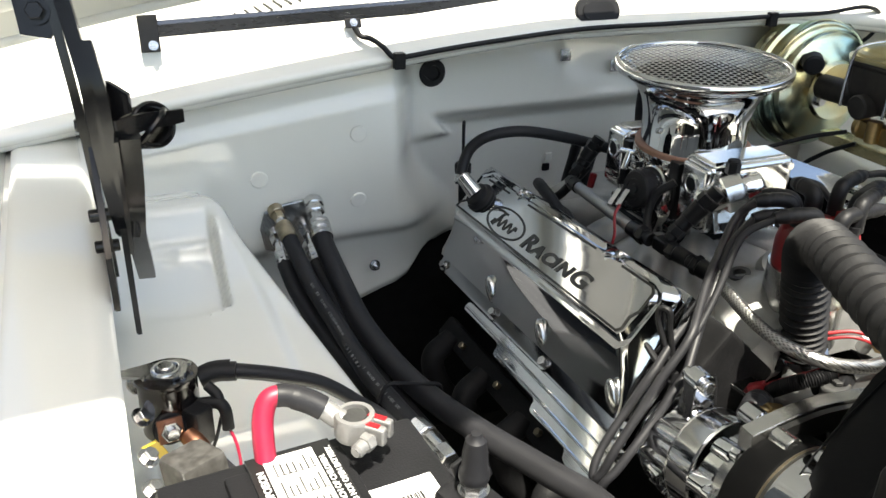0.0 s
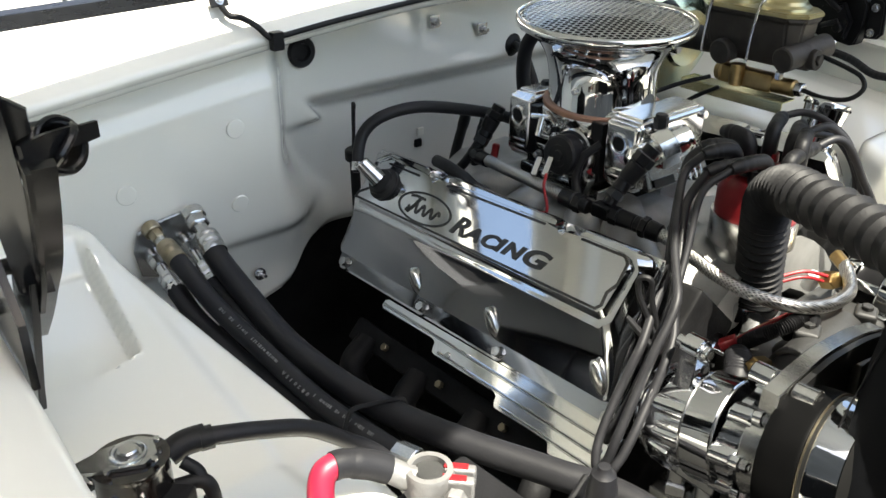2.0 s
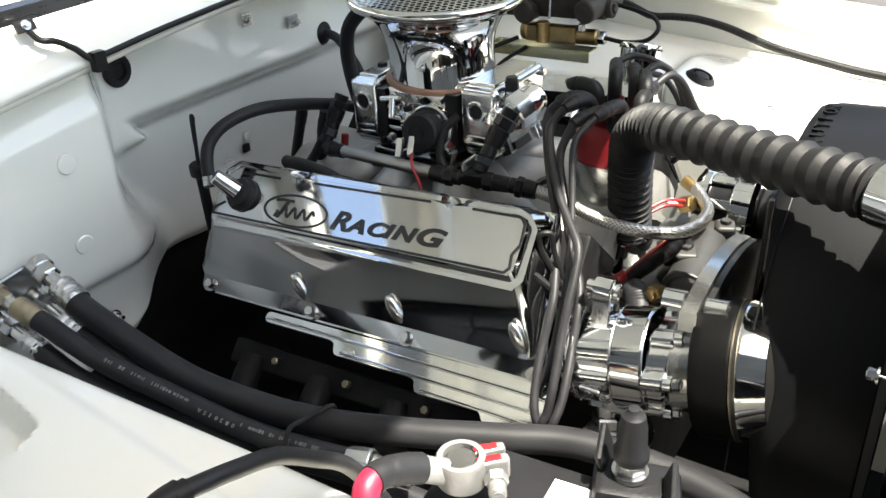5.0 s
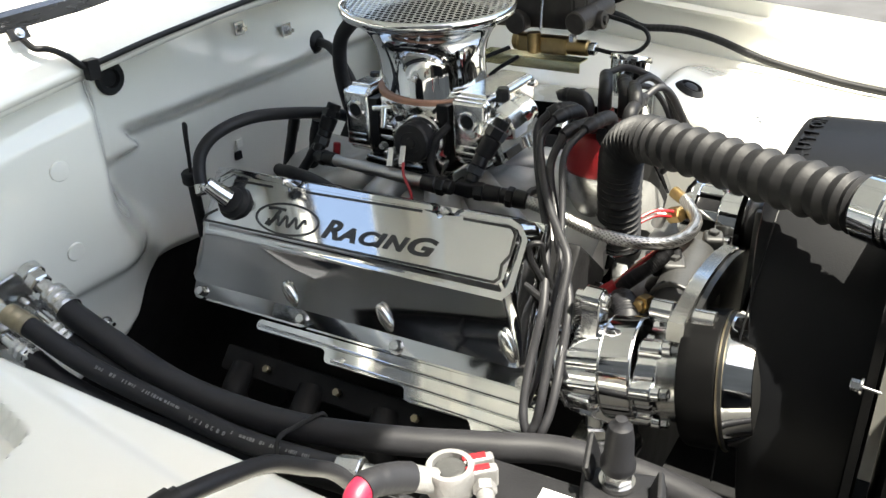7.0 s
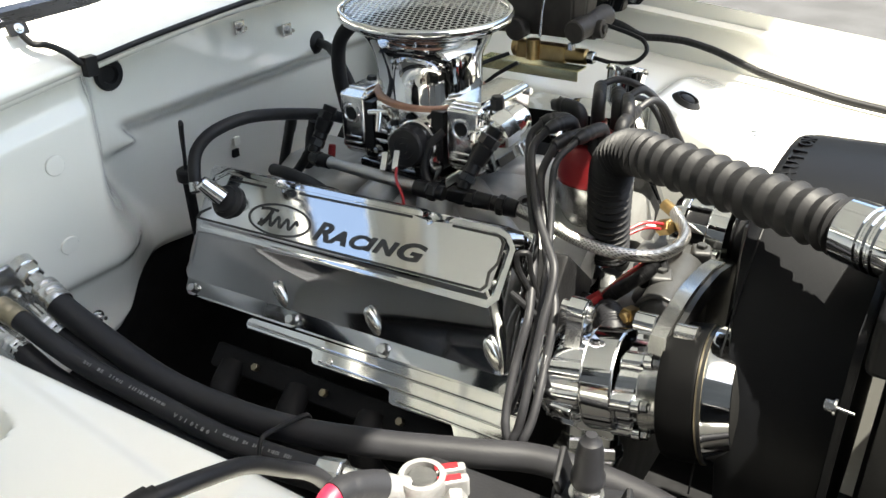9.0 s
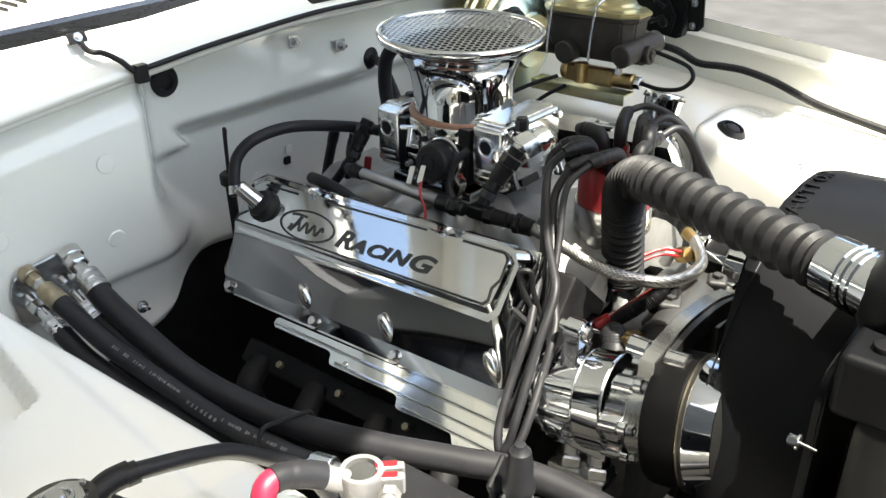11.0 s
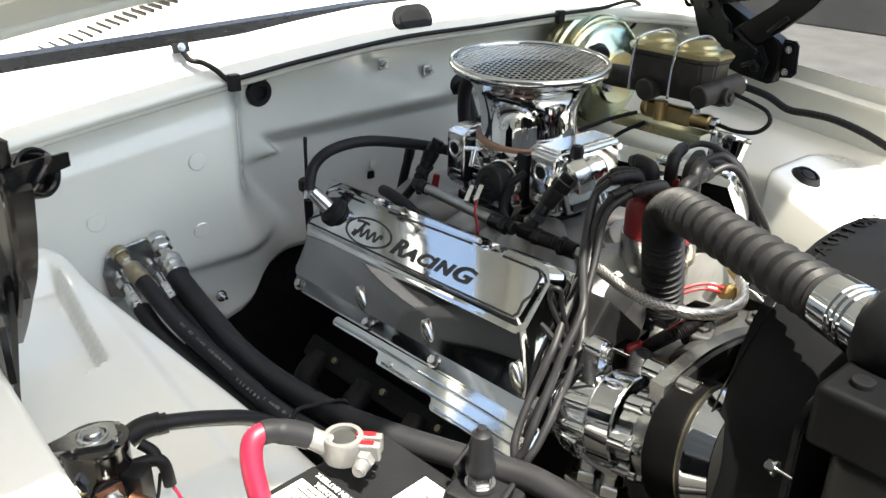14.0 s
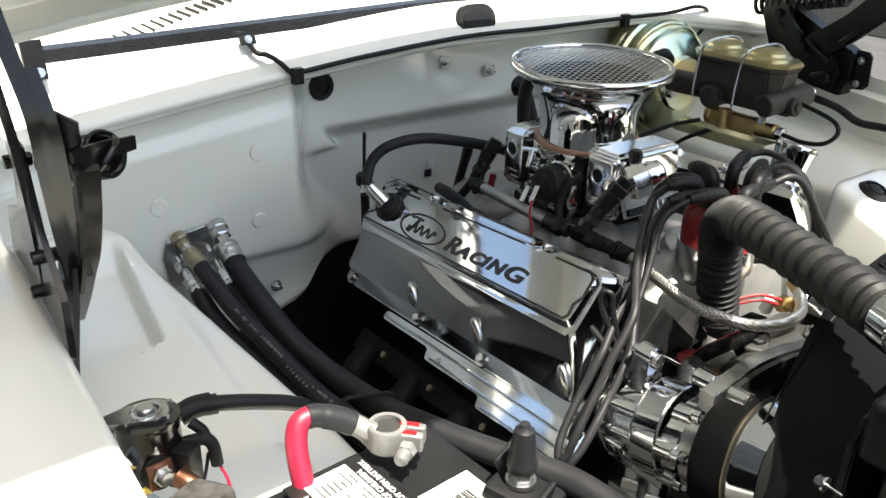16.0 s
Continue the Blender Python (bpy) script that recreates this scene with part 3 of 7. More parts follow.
def lettering(text, size, m, material, parent, name="lettering", shear=0.0, depth=0.0004, stretch=1.0, bold=0.0, label=""):
    """Raised letters from the built-in font, laid into a pose."""
    cu = bpy.data.curves.new(name, "FONT")
    cu.body, cu.size, cu.shear, cu.extrude, cu.offset = text, size, shear, depth, bold
    tmp = bpy.data.objects.new(name, cu)
    me = bpy.data.meshes.new_from_object(tmp)
    bpy.data.objects.remove(tmp)
    me.transform(m @ Matrix.Diagonal((stretch, 1, 1, 1)))
    me.transform(world_of(parent).inverted())
    me.materials.clear()
    me.materials.append(material)
    ob = new(name, me)
    ob.parent = parent
    if label:
        tagged(ob, label)
    return ob


UX, UY = vc(1, 0, 0) - vc(0, 0, 0), vc(0, -1, 0) - vc(0, 0, 0)
for word, size, u, s, wide in (("R", 0.0275, 0.298, 0.0535, 1.30), ("A", 0.0195, 0.3205, 0.0528, 1.50), ("C", 0.0195, 0.3425, 0.0522, 1.50), ("I", 0.0195, 0.3640, 0.0516, 1.45), ("N", 0.0195, 0.3740, 0.0512, 1.50), ("G", 0.0245, 0.3985, 0.0512, 1.62)):
    lettering(word, size, axes(vc(u, s, 0.0005), UX, UY), INK, near_cover, "letter", shear=0.28, stretch=wide, bold=0.00085, label="black raised letter")

# stepped finned plate under the near cover
plate = thing("heat_shield_plate", vc(0.40, 0.18, -0.085), "stepped polished aluminium plate with ribs along the head", "heat shield")
g = B()
def curved_step(u, s0, s1):
    """A rounded step in the plate's lower edge, from s1 back to s0 towards the rear."""
    return [(u + 0.006, s1), (u + 0.002, s1 - 0.001), (u, s1 - 0.004), (u - 0.001, (s0 + s1) / 2), (u - 0.002, s0 + 0.003), (u - 0.005, s0 + 0.001), (u - 0.009, s0)]


o = [(0.208, 0.147), (0.212, 0.144), (0.550, 0.140), (0.553, 0.143), (0.556, 0.190), (0.506, 0.192), *curved_step(0.496, 0.181, 0.191), *curved_step(0.418, 0.170, 0.183), *curved_step(0.312, 0.1575, 0.171), (0.212, 0.158), (0.208, 0.155)]
rows = []
for h, inset in ((-0.0690, 0.0), (-0.0655, 0.0), (-0.0640, 0.0012)):
    rows.append([g.verts.new(vc(u + (inset if u < 0.3 else -inset), s + (inset if s < 0.150 else -inset), h)) for u, s in o])
g.faces.new(rows[-1])
g.faces.new(rows[0][::-1])
for a, b in zip(rows, rows[1:]):
    for k in range(len(o)):
        g.faces.new((a[k], a[(k + 1) % len(o)], b[(k + 1) % len(o)], b[k]))
part("plate", g, BRIGHT, plate, "", 30)
for s, u0 in ((0.1515, 0.211), (0.1655, 0.320), (0.1775, 0.425)):
    g = B()
    tube(g, [vc(u0, s, -0.0640), vc(0.552, s + 0.0015, -0.0640)], 0.0011, 8, smooth=False)
    part("rib", g, BRIGHT, plate)
    g = B()
    tube(g, [vc(u0, s + 0.0021, -0.0644), vc(0.552, s + 0.0036, -0.0644)], 0.0006, 6, smooth=False)
    part("groove", g, DARKCAST, plate)

for u, s in ((0.334, 0.163), (0.540, 0.163)):
    g = B()
    cyl(g, vc(u, s, -0.064), vc(u, s, -0.0625), 0.0036, seg=14, bevel=0.0005)
    part("rivet", g, ZINC, plate)
# header bolts and flange in the dark under the plate
hd2 = thing("exhaust_header", vc(0.33, 0.20, -0.10), "dark exhaust header flange with brass coloured nuts under the head", "exhaust header")
g = B()
box(g, (0, 0, 0), (0.36, 0.03, 0.014), 0.004)
bmesh.ops.transform(g, matrix=axes(vc(0.33, 0.195, -0.105), (1, 0, 0.049), (0, -0.69, -0.73)), verts=g.verts[:])
part("header_flange", g, IRON, hd2)
for k in range(4):
    u = 0.185 + 0.10 * k
    g = B()
    tube(g, [vc(u, 0.20, -0.10), vc(u + 0.01, 0.235, -0.09), vc(u + 0.02, 0.26, -0.13), vc(u + 0.02, 0.27, -0.2)], 0.015, 16)
    part("header_pipe", g, IRON, hd2)
    g = B()
    hexa(g, vc(u + 0.038, 0.195, -0.095), vc(u + 0.038, 0.195, -0.088), 0.0045)
    part("header_nut", g, DULLBRASS, hd2, "brass coloured nut")

# ---- velocity stack on the carburettor ----
HN = Vector((0.035, -0.026, 1.0)).normalized()
HC = Vector((0.2975, 0.0315, 1.2340))
LEAN = Vector((0.3080, 0.0245, 1.1470)) - (HC - HN * 0.086)     # the throat stands a little forward of the rim


def lean(bm):
    for v in bm.verts:
        v.co += LEAN * max(0.0, -(v.co - HC).dot(HN) / 0.086)
    return bm


horn = thing("air_horn", HC - HN * 0.086, "chrome flared air horn with a perforated screen on the carburettor", "air intake")
g = B()
wall = [(p.x, p.y) for p in smooth_path([(0.0590, 0.0, 0), (0.0588, 0.014, 0), (0.0592, 0.028, 0), (0.0612, 0.041, 0), (0.0655, 0.053, 0), (0.0722, 0.063, 0), (0.0815, 0.0715, 0), (0.0915, 0.077, 0)], 6)]
prof = wall + [(0.0930, 0.080), (0.0930, 0.083), (0.088, 0.083), (0.078, 0.074), (0.068, 0.065), (0.060, 0.052), (0.054, 0.036), (0.054, 0.0)]
revolve(g, prof, HC - HN * 0.086, HN, 96)
part("funnel", lean(g), CHROME, horn, "", 60)
g = B()
revolve(g, [(0.0915, -0.008), (0.0960, -0.007), (0.0976, -0.003), (0.0976, 0.0), (0.0960, 0.003), (0.0925, 0.0035), (0.0905, 0.001), (0.0905, -0.006)], HC, HN, 72, close=True)
part("rim", g, CHROME, horn, "polished rim band", 60)
g = B()
m = Matrix.Translation(HC) @ frame_of(HN)
P, R = 0.0078, 0.0029
seen = {}
def vert(x, y):
    k = (round(x, 5), round(y, 5))
    if k not in seen:
        r2 = (x * x + y * y) / 0.0905 ** 2
        seen[k] = g.verts.new(m @ Vector((x, y, 0.0045 * (1 - r2))))
    return seen[k]
for i in range(-14, 15):
    for j in range(-16, 17):
        cx, cy = (i + 0.5 * (j % 2)) * P, j * P * 0.866
        if cx * cx + cy * cy > 0.0895 ** 2:
            continue
        outer, inner = [], []
        for k in range(12):
            a = math.pi * k / 6 + math.pi / 6
            rad = P / math.sqrt(3) if k % 2 == 0 else P / 2
            outer.append(vert(cx + rad * math.cos(a), cy + rad * math.sin(a)))
            inner.append(vert(cx + R * math.cos(a), cy + R * math.sin(a)))
        for k in range(12):
            n = (k + 1) % 12
            try:
                g.faces.new((outer[k], outer[n], inner[n], inner[k]))
            except ValueError:
                pass
# black liner puts the shade of the throat behind the screen's holes
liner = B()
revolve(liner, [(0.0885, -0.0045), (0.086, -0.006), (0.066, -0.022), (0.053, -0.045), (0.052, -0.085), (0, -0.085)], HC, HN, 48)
part("throat", lean(liner), IRON, horn, "matte black liner standing in for the shade inside the horn")
part("screen", g, SCREEN, horn, "perforated steel screen", 60)
g = B()
revolve(g, [(0.0645, -0.003), (0.0648, 0.001), (0.0638, 0.002), (0.052, 0.002), (0.052, -0.003)], HC - HN * 0.086, HN, 48, close=True)
part("gasket", lean(g), GASKET, horn, "brown gasket ring")

g = B()
hs = HC - HN * 0.064 + LEAN * 0.74 + Vector((0.012, -0.0574, 0.0))
cyl(g, hs, hs + Vector((0.0008, -0.004, 0.0)), 0.0032, seg=14, bevel=0.0008)
part("screw", g, ZINC, horn)

# ---- small fixings on the body ----
def disc(parent, name, at, axis, r, h, material, label="", dome=0.3):
    g = B()
    revolve(g, [(r, -0.002), (r, h * 0.5), (r * 0.93, h * 0.85), (r * 0.6, h), (0, h)], at, axis, 28)
    return part(name, g, material, parent, label)


for at in ((0.0640, -0.428, 1.070), (0.0600, -0.298, 1.022), (0.0602, -0.299, 1.116)):
    fx = fire_x(at[1], at[2])
    disc(body, "boss", (fx, at[1], at[2]), (1, (fx - fire_x(at[1] + 0.01, at[2])) / 0.01, (fx - fire_x(at[1], at[2] + 0.01)) / 0.01), 0.0108, 0.0024, PAINT)

plug = thing("rubber_plug", (0.003, -0.176, 1.171), "round black rubber plug in the firewall", "rubber plug", "rubber plugs")
g = B()
revolve(g, [(0.018, 0), (0.019, 0.003), (0.0165, 0.006), (0.011, 0.0055), (0.0095, 0.001), (0.004, 0.0015), (0, 0.0015)], (0.004, -0.176, 1.171), (1, 0, 0), 32)
part("plug_body", g, RUBBER, plug)
vent = thing("rubber_plug", (0.4845, 0.4053, 1.047), "round black rubber cap on the inner fender", "rubber plug", "rubber plugs")
g = B()
revolve(g, [(0.0245, -0.006), (0.0250, 0.004), (0.0235, 0.0065), (0.0180, 0.0135), (0.0165, 0.0150), (0.0150, 0.0148), (0.0142, 0.0100), (0.0110, 0.0098), (0.0104, 0.0140), (0.0088, 0.0152), (0.0, 0.0156)], (0.4845, 0.4053, 1.0475), (0.42, 0.0, 1), 36)
part("plug_body", g, RUBBER, vent)
# oblong plug in the cowl
ob_plug = thing("cowl_plug", (0.058, 0.038, 1.252), "oblong black rubber plug in the cowl", "rubber plug", "rubber plugs")
def oblong(w, h, n=10):
    r = h
    return [(w - r + r * math.cos(a), r * math.sin(a)) for a in span(-math.pi / 2, math.pi / 2, n)] + [(-w + r + r * math.cos(a), r * math.sin(a)) for a in span(math.pi / 2, 1.5 * math.pi, n)]
mcow = axes((0.0745, 0.033, 1.254), (0, 1, 0), (-0.33, 0, 0.94))
g = B()
prism(g, oblong(0.0345, 0.0205), 0.010, mcow, 0.002)
part("rim", g, RUBBER, ob_plug)
g = B()
prism(g, oblong(0.0250, 0.0115), 0.006, mcow @ Matrix.Translation((0, 0, 0.0016)), 0.001)
part("recess", g, BLACKP, ob_plug)
# studs with square nuts
for at in ((0.006, 0.028, 1.182), (0.010, 0.111, 1.162)):
    st = thing("stud_nut", at, "small zinc stud and square nut on the firewall", "nut", "firewall nuts")
    g = B()
    box(g, Vector(at) + Vector((0.002, 0, 0)), (0.003, 0.017, 0.017), 0.001)
    part("square_washer", g, ZINC, st)
    g = B()
    hexa(g, Vector(at), Vector(at) + Vector((0.008, 0, 0)), 0.0055)
    cyl(g, Vector(at), Vector(at) + Vector((0.014, 0, 0)), 0.0028, seg=10)
    part("nut", g, ZINC, st)
scr = thing("screw", (0.018, -0.266, 0.903), "small zinc screw on the firewall", "screw")
g = B()
bolt(g, (0.020, -0.266, 0.903), (1, 0, 0.2), 0.0055, 0.005)
cyl(g, (0.02, -0.266, 0.903), (0.036, -0.266, 0.906), 0.0025, seg=10)
part("screw_head", g, ZINC, scr)
hole = thing("square_clip", (-0.05, 0.041, 0.991), "small black square clip hole in the firewall", "clip")
g = B()
box(g, (-0.046, 0.041, 0.993), (0.006, 0.011, 0.012), 0.001)
part("clip_body", g, BLACKP, hole)
g = B()
box(g, (-0.040, 0.041, 1.012), (0.004, 0.012, 0.013), 0.0015)
part("tab", g, PAINT, hole)
for at in ((0.581, 0.431, 1.0145),):
    s2 = thing("apron_screw", at, "zinc screw with washer on the inner fender", "screw", "apron screws")
    g = B()
    bolt(g, at, (0, 0, 1), 0.005, 0.004)
    part("screw_head", g, ZINC, s2)

# cowl sides with bolts
for sd in (1, -1):
    g = B()
    box(g, (0.03, MID + sd * 0.70, 1.13 if sd == 1 else 1.04), (0.20, 0.02, 0.30 if sd == 1 else 0.18), 0.006)
    part("cowl_side", g, PAINT, body)
for x, z in ((0.010, 1.209), (0.054, 1.177)):
    b2 = thing("hinge_bolt", (x, 0.712, z), "zinc bolt with washer on the cream cowl side", "bolt", "cowl bolts")
    g = B()
    bolt(g, (x, 0.721, z), (0, -1, 0), 0.008, 0.008)
    part("bolt_head", g, ZINC, b2)
for (x, y, z), ax, mt in (((0.026, -0.616, 1.170), (0.6, 0.5, 0.6), ZINC), ((0.062, -0.622, 1.1515), (0.2, 1, 0.1), BLACKM), ((0.115, -0.622, 1.130), (0.2, 1, 0.1), ZINC), ((0.03, -0.676, 1.140), (0.6, -0.4, 0.7), ZINC), ((-0.03, -0.680, 1.175), (0.6, -0.4, 0.7), ZINC)):
    b2 = thing("hinge_bolt", (x, y, z), "zinc bolt behind the hood hinge" if mt is ZINC else "dark bolt behind the hood hinge", "bolt", "hinge bolts")
    g = B()
    bolt(g, (x, y, z), ax, 0.0062, 0.006)
    ax = Vector(ax).normalized()
    cyl(g, Vector((x, y, z)) - ax * 0.012, Vector((x, y, z)) + ax * 0.015, 0.0034, seg=12)
    part("bolt_head", g, mt, b2)

# vent slots in the cowl top
for k in range(25):
    g = B()
    y = -0.462 + 0.0135 * k
    box(g, (-0.012 - 0.42 * (y + 0.462), y, lip_z(y) + 0.0650 + 0.05 * (y + 0.462)), (0.036, 0.0026, 0.006), 0.0008, pose(0, 0, 0, 0, 3, 6))
    part("vent_slot", g, INK, cowl)

# end brackets and cable along the cowl
brk = thing("cowl_bracket", (0.055, -0.537, 1.245), "black bracket with a zinc screw on the cowl", "bracket", "cowl brackets")
g = B()
box(g, (0.062, -0.535, 1.254), (0.008, 0.021, 0.040), 0.001, pose(0, 0, 0, 0, -12, 0))
part("plate", g, BLACKM, brk)
g = B()
bolt(g, (0.068, -0.532, 1.242), (1, 0, 0.3), 0.0036, 0.005)
part("screw_head", g, ZINC, brk)
cbl = thing("cowl_cable", (0.08, 0.0, 1.215), "thin black cable clipped along the cowl lip", "cable")
g = B()
tube(g, [(0.070, -0.303, 1.250), (0.073, -0.296, 1.240), (0.078, -0.285, 1.237), (0.084, -0.272, 1.228), (0.089, -0.258, 1.214), (0.089, -0.24, lip_z(-0.24) + 0.011), (0.0895, -0.15, lip_z(-0.15) + 0.011), (0.0895, 0.0, lip_z(0) + 0.011), (0.0895, 0.15, lip_z(0.15) + 0.011), (0.0895, 0.31, lip_z(0.31) + 0.012), (0.088, 0.42, 1.236), (0.083, 0.50, 1.240), (0.070, 0.55, 1.225), (0.045, 0.575, 1.19), (0.02, 0.575, 1.165)], 0.0032, 10, 8)
part("jacket", g, RUBBER, cbl)
for y, z in ((-0.253, 1.211), (0.317, lip_z(0.317) + 0.008)):
    g = B()
    box(g, (0.090, y, z), (0.010, 0.014, 0.020), 0.0015)
    part("clip", g, BLACKP, cbl, "black clip")
g = B()
box(g, (0.066, -0.303, 1.254), (0.004, 0.020, 0.011), 0.001, pose(0, 0, 0, 0, -25, 0))
part("tab", g, BLACKM, cbl, "black tab")
g = B()
bolt(g, (0.0675, -0.303, 1.255), (1, 0, 0.4), 0.0032, 0.003)
part("screw_head", g, ZINC, cbl)
fc = thing("fender_cable", (0.4, 0.66, 1.07), "black corrugated cable loom along the far fender", "cable")
g = B()
tube(g, [(0.20, 0.636, 1.106), (0.245, 0.636, 1.102), (0.29, 0.636, 1.095), (0.33, 0.636, 1.080), (0.37, 0.636, 1.081), (0.41, 0.636, 1.080), (0.46, 0.636, 1.070), (0.51, 0.636, 1.053), (0.545, 0.636, 1.043), (0.61, 0.636, 1.030), (0.69, 0.636, 1.018), (0.9, 0.636, 1.0)], 0.0065, 12, 60, radii=lambda s: 0.0062 + 0.0002 * math.sin(s * 1900))
part("loom", g, RUBBER, fc)

# ---- breather, dipstick and hoses at the rear ----
pcv = thing("breather_elbow", vc(0.168, 0.034, 0), "chrome breather elbow in a black grommet on the valve cover", "breather")
g = B()
ax = Vector((-0.55, -0.45, 0.70)).normalized()
b0 = vc(0.172, 0.037, 0.0)
revolve(g, [(0.0190, 0.0), (0.0190, 0.004), (0.0155, 0.007), (0.015, 0.011), (0.011, 0.0125), (0, 0.0125)], b0, NRM, 28)
part("grommet", g, RUBBER, pcv, "black rubber grommet")
g = B()
a0 = b0 + NRM * 0.010
cyl(g, a0, a0 + ax * 0.030, 0.0105, 0.0085, bevel=0.0015)
part("elbow", g, CHROME, pcv, "chrome elbow")
bh = thing("breather_hose", (0.130, -0.185, 1.06), "black rubber breather hose arching over to the carburettor", "hose")
g = B()
tube(g, [(0.142, -0.190, 1.062), (0.134, -0.184, 1.083), (0.130, -0.172, 1.104), (0.137, -0.150, 1.120), (0.150, -0.110, 1.126), (0.163, -0.055, 1.116), (0.175, 0.0, 1.100), (0.185, 0.03, 1.085)], 0.0070, 14)
part("hose", g, HOSE, bh)
g = B()
cyl(g, (0.1415, -0.190, 1.064), (0.1385, -0.187, 1.073), 0.0082)
part("clamp", g, ZINC, bh, "zinc hose clamp")
dip = thing("dipstick", (0.10, -0.168, 0.95), "black dipstick with a loop handle in its tube", "dipstick")
g = B()
tube(g, [(0.105, -0.165, 0.90), (0.103, -0.168, 1.0), (0.102, -0.169, 1.066)], 0.006, 12)
part("tube", g, IRON, dip)
g = B()
cyl(g, (0.102, -0.169, 1.060), (0.103, -0.170, 1.075), 0.011, bevel=0.002)
part("cap", g, RUBBER, dip)
g = B()
tube(g, [(0.103, -0.170, 1.074), (0.109, -0.173, 1.10), (0.115, -0.176, 1.125), (0.117, -0.1765, 1.132), (0.112, -0.1745, 1.131), (0.107, -0.172, 1.10)], 0.0022, 8)
part("handle", g, RUBBER, dip)
vh = thing("vacuum_hose", (0.002, 0.18, 1.129), "black vacuum hose from a firewall grommet to the engine", "hose")
g = B()
revolve(g, [(0.017, 0), (0.018, 0.004), (0.013, 0.009), (0.008, 0.011), (0, 0.011)], (-0.002, 0.18, 1.129), (1, 0, 0), 24)
part("grommet", g, RUBBER, vh)
g = B()
tube(g, [(0.005, 0.18, 1.129), (0.035, 0.17, 1.127), (0.075, 0.145, 1.115), (0.11, 0.125, 1.09), (0.13, 0.11, 1.05)], 0.0065, 12)
part("hose", g, HOSE, vh)
hh = thing("heater_hose", (0.05, 0.10, 1.05), "black heater hose looping behind the carburettor", "hose")
g = B()
tube(g, [(0.165, 0.10, 1.200), (0.142, 0.095, 1.188), (0.124, 0.09, 1.166), (0.118, 0.09, 1.135), (0.122, 0.09, 1.10), (0.135, 0.09, 1.05)], 0.0095, 14)
part("hose", g, HOSE, hh)
for pts, r in (([(0.121, -0.010, 1.092), (0.116, -0.010, 1.078), (0.103, -0.010, 1.040), (0.093, -0.010, 1.006), (0.090, -0.014, 0.975)], 0.0065), ([(0.155, -0.008, 1.092), (0.148, -0.010, 1.060), (0.138, -0.010, 1.015), (0.132, -0.010, 0.975)], 0.0070), ([(0.185, -0.030, 1.085), (0.168, -0.036, 1.062), (0.146, -0.046, 1.030), (0.116, -0.060, 1.006), (0.095, -0.070, 0.985)], 0.0060)):
    g = B()
    tube(g, pts, r, 14, 8, radii=lambda q: r * (1.12 if 0.12 < q < 0.3 else 1.0))
    part("branch", g, HOSE, hh)
har = thing("wire_harness", (0.2, -0.09, 1.05), "black taped wiring lying along the intake", "wiring")
g = B()
tube(g, [(0.155, -0.085, 1.055), (0.19, -0.098, 1.062), (0.235, -0.108, 1.062), (0.27, -0.112, 1.050), (0.30, -0.118, 1.03)], 0.0075, 10)
tube(g, [(0.22, -0.10, 1.055), (0.27, -0.105, 1.058), (0.31, -0.118, 1.045)], 0.004, 8)
part("tape", g, RUBBER, har)

# ---- carburettor ----
carb = thing("carburettor", eng(0.30, MID, 1.05), "polished four barrel carburettor with black fittings", "carburettor")
YN = -0.028                                          # the face turned to the near side
g = B()
box(g, eng(0.305, MID, 1.135), (0.078, 0.118, 0.018), 0.004)
box(g, eng(0.305, MID, 1.105), (0.072, 0.100, 0.06), 0.006)
for k in range(3):
    box(g, eng(0.2735, MID - 0.056, 1.098 + 0.012 * k), (0.018, 0.008, 0.006), 0.0015)
cyl(g, eng(0.305, MID - 0.045, 1.128), eng(0.345, MID - 0.066, 1.124), 0.0042, seg=16, bevel=0.001)
cyl(g, eng(0.286, MID - 0.05, 1.130), eng(0.300, MID - 0.068, 1.118), 0.0050, seg=16, bevel=0.001)
part("main_body", g, BOWL, carb)
g = B()
box(g, eng(0.305, MID, 1.066), (0.120, 0.135, 0.016), 0.004)
part("base_plate", g, BOWL, carb)
g = B()
box(g, eng(0.305, MID, 1.054), (0.125, 0.14, 0.010), 0.002)
part("spacer", g, BLACKP, carb, "black carburettor spacer")
for x, w in ((0.2585, 0.013), (0.3505, 0.016)):
    g = B()
    box(g, eng(x, MID - 0.0015, 1.110), (w, 0.121, 0.066), 0.002)
    part("metering_block", g, BLACKM, carb, "black metering block")
    g = B()
    cyl(g, eng(x, YN - 0.0005, 1.085), eng(x, YN - 0.004, 1.085), 0.003, seg=10)
    part("screw", g, ZINC, carb)


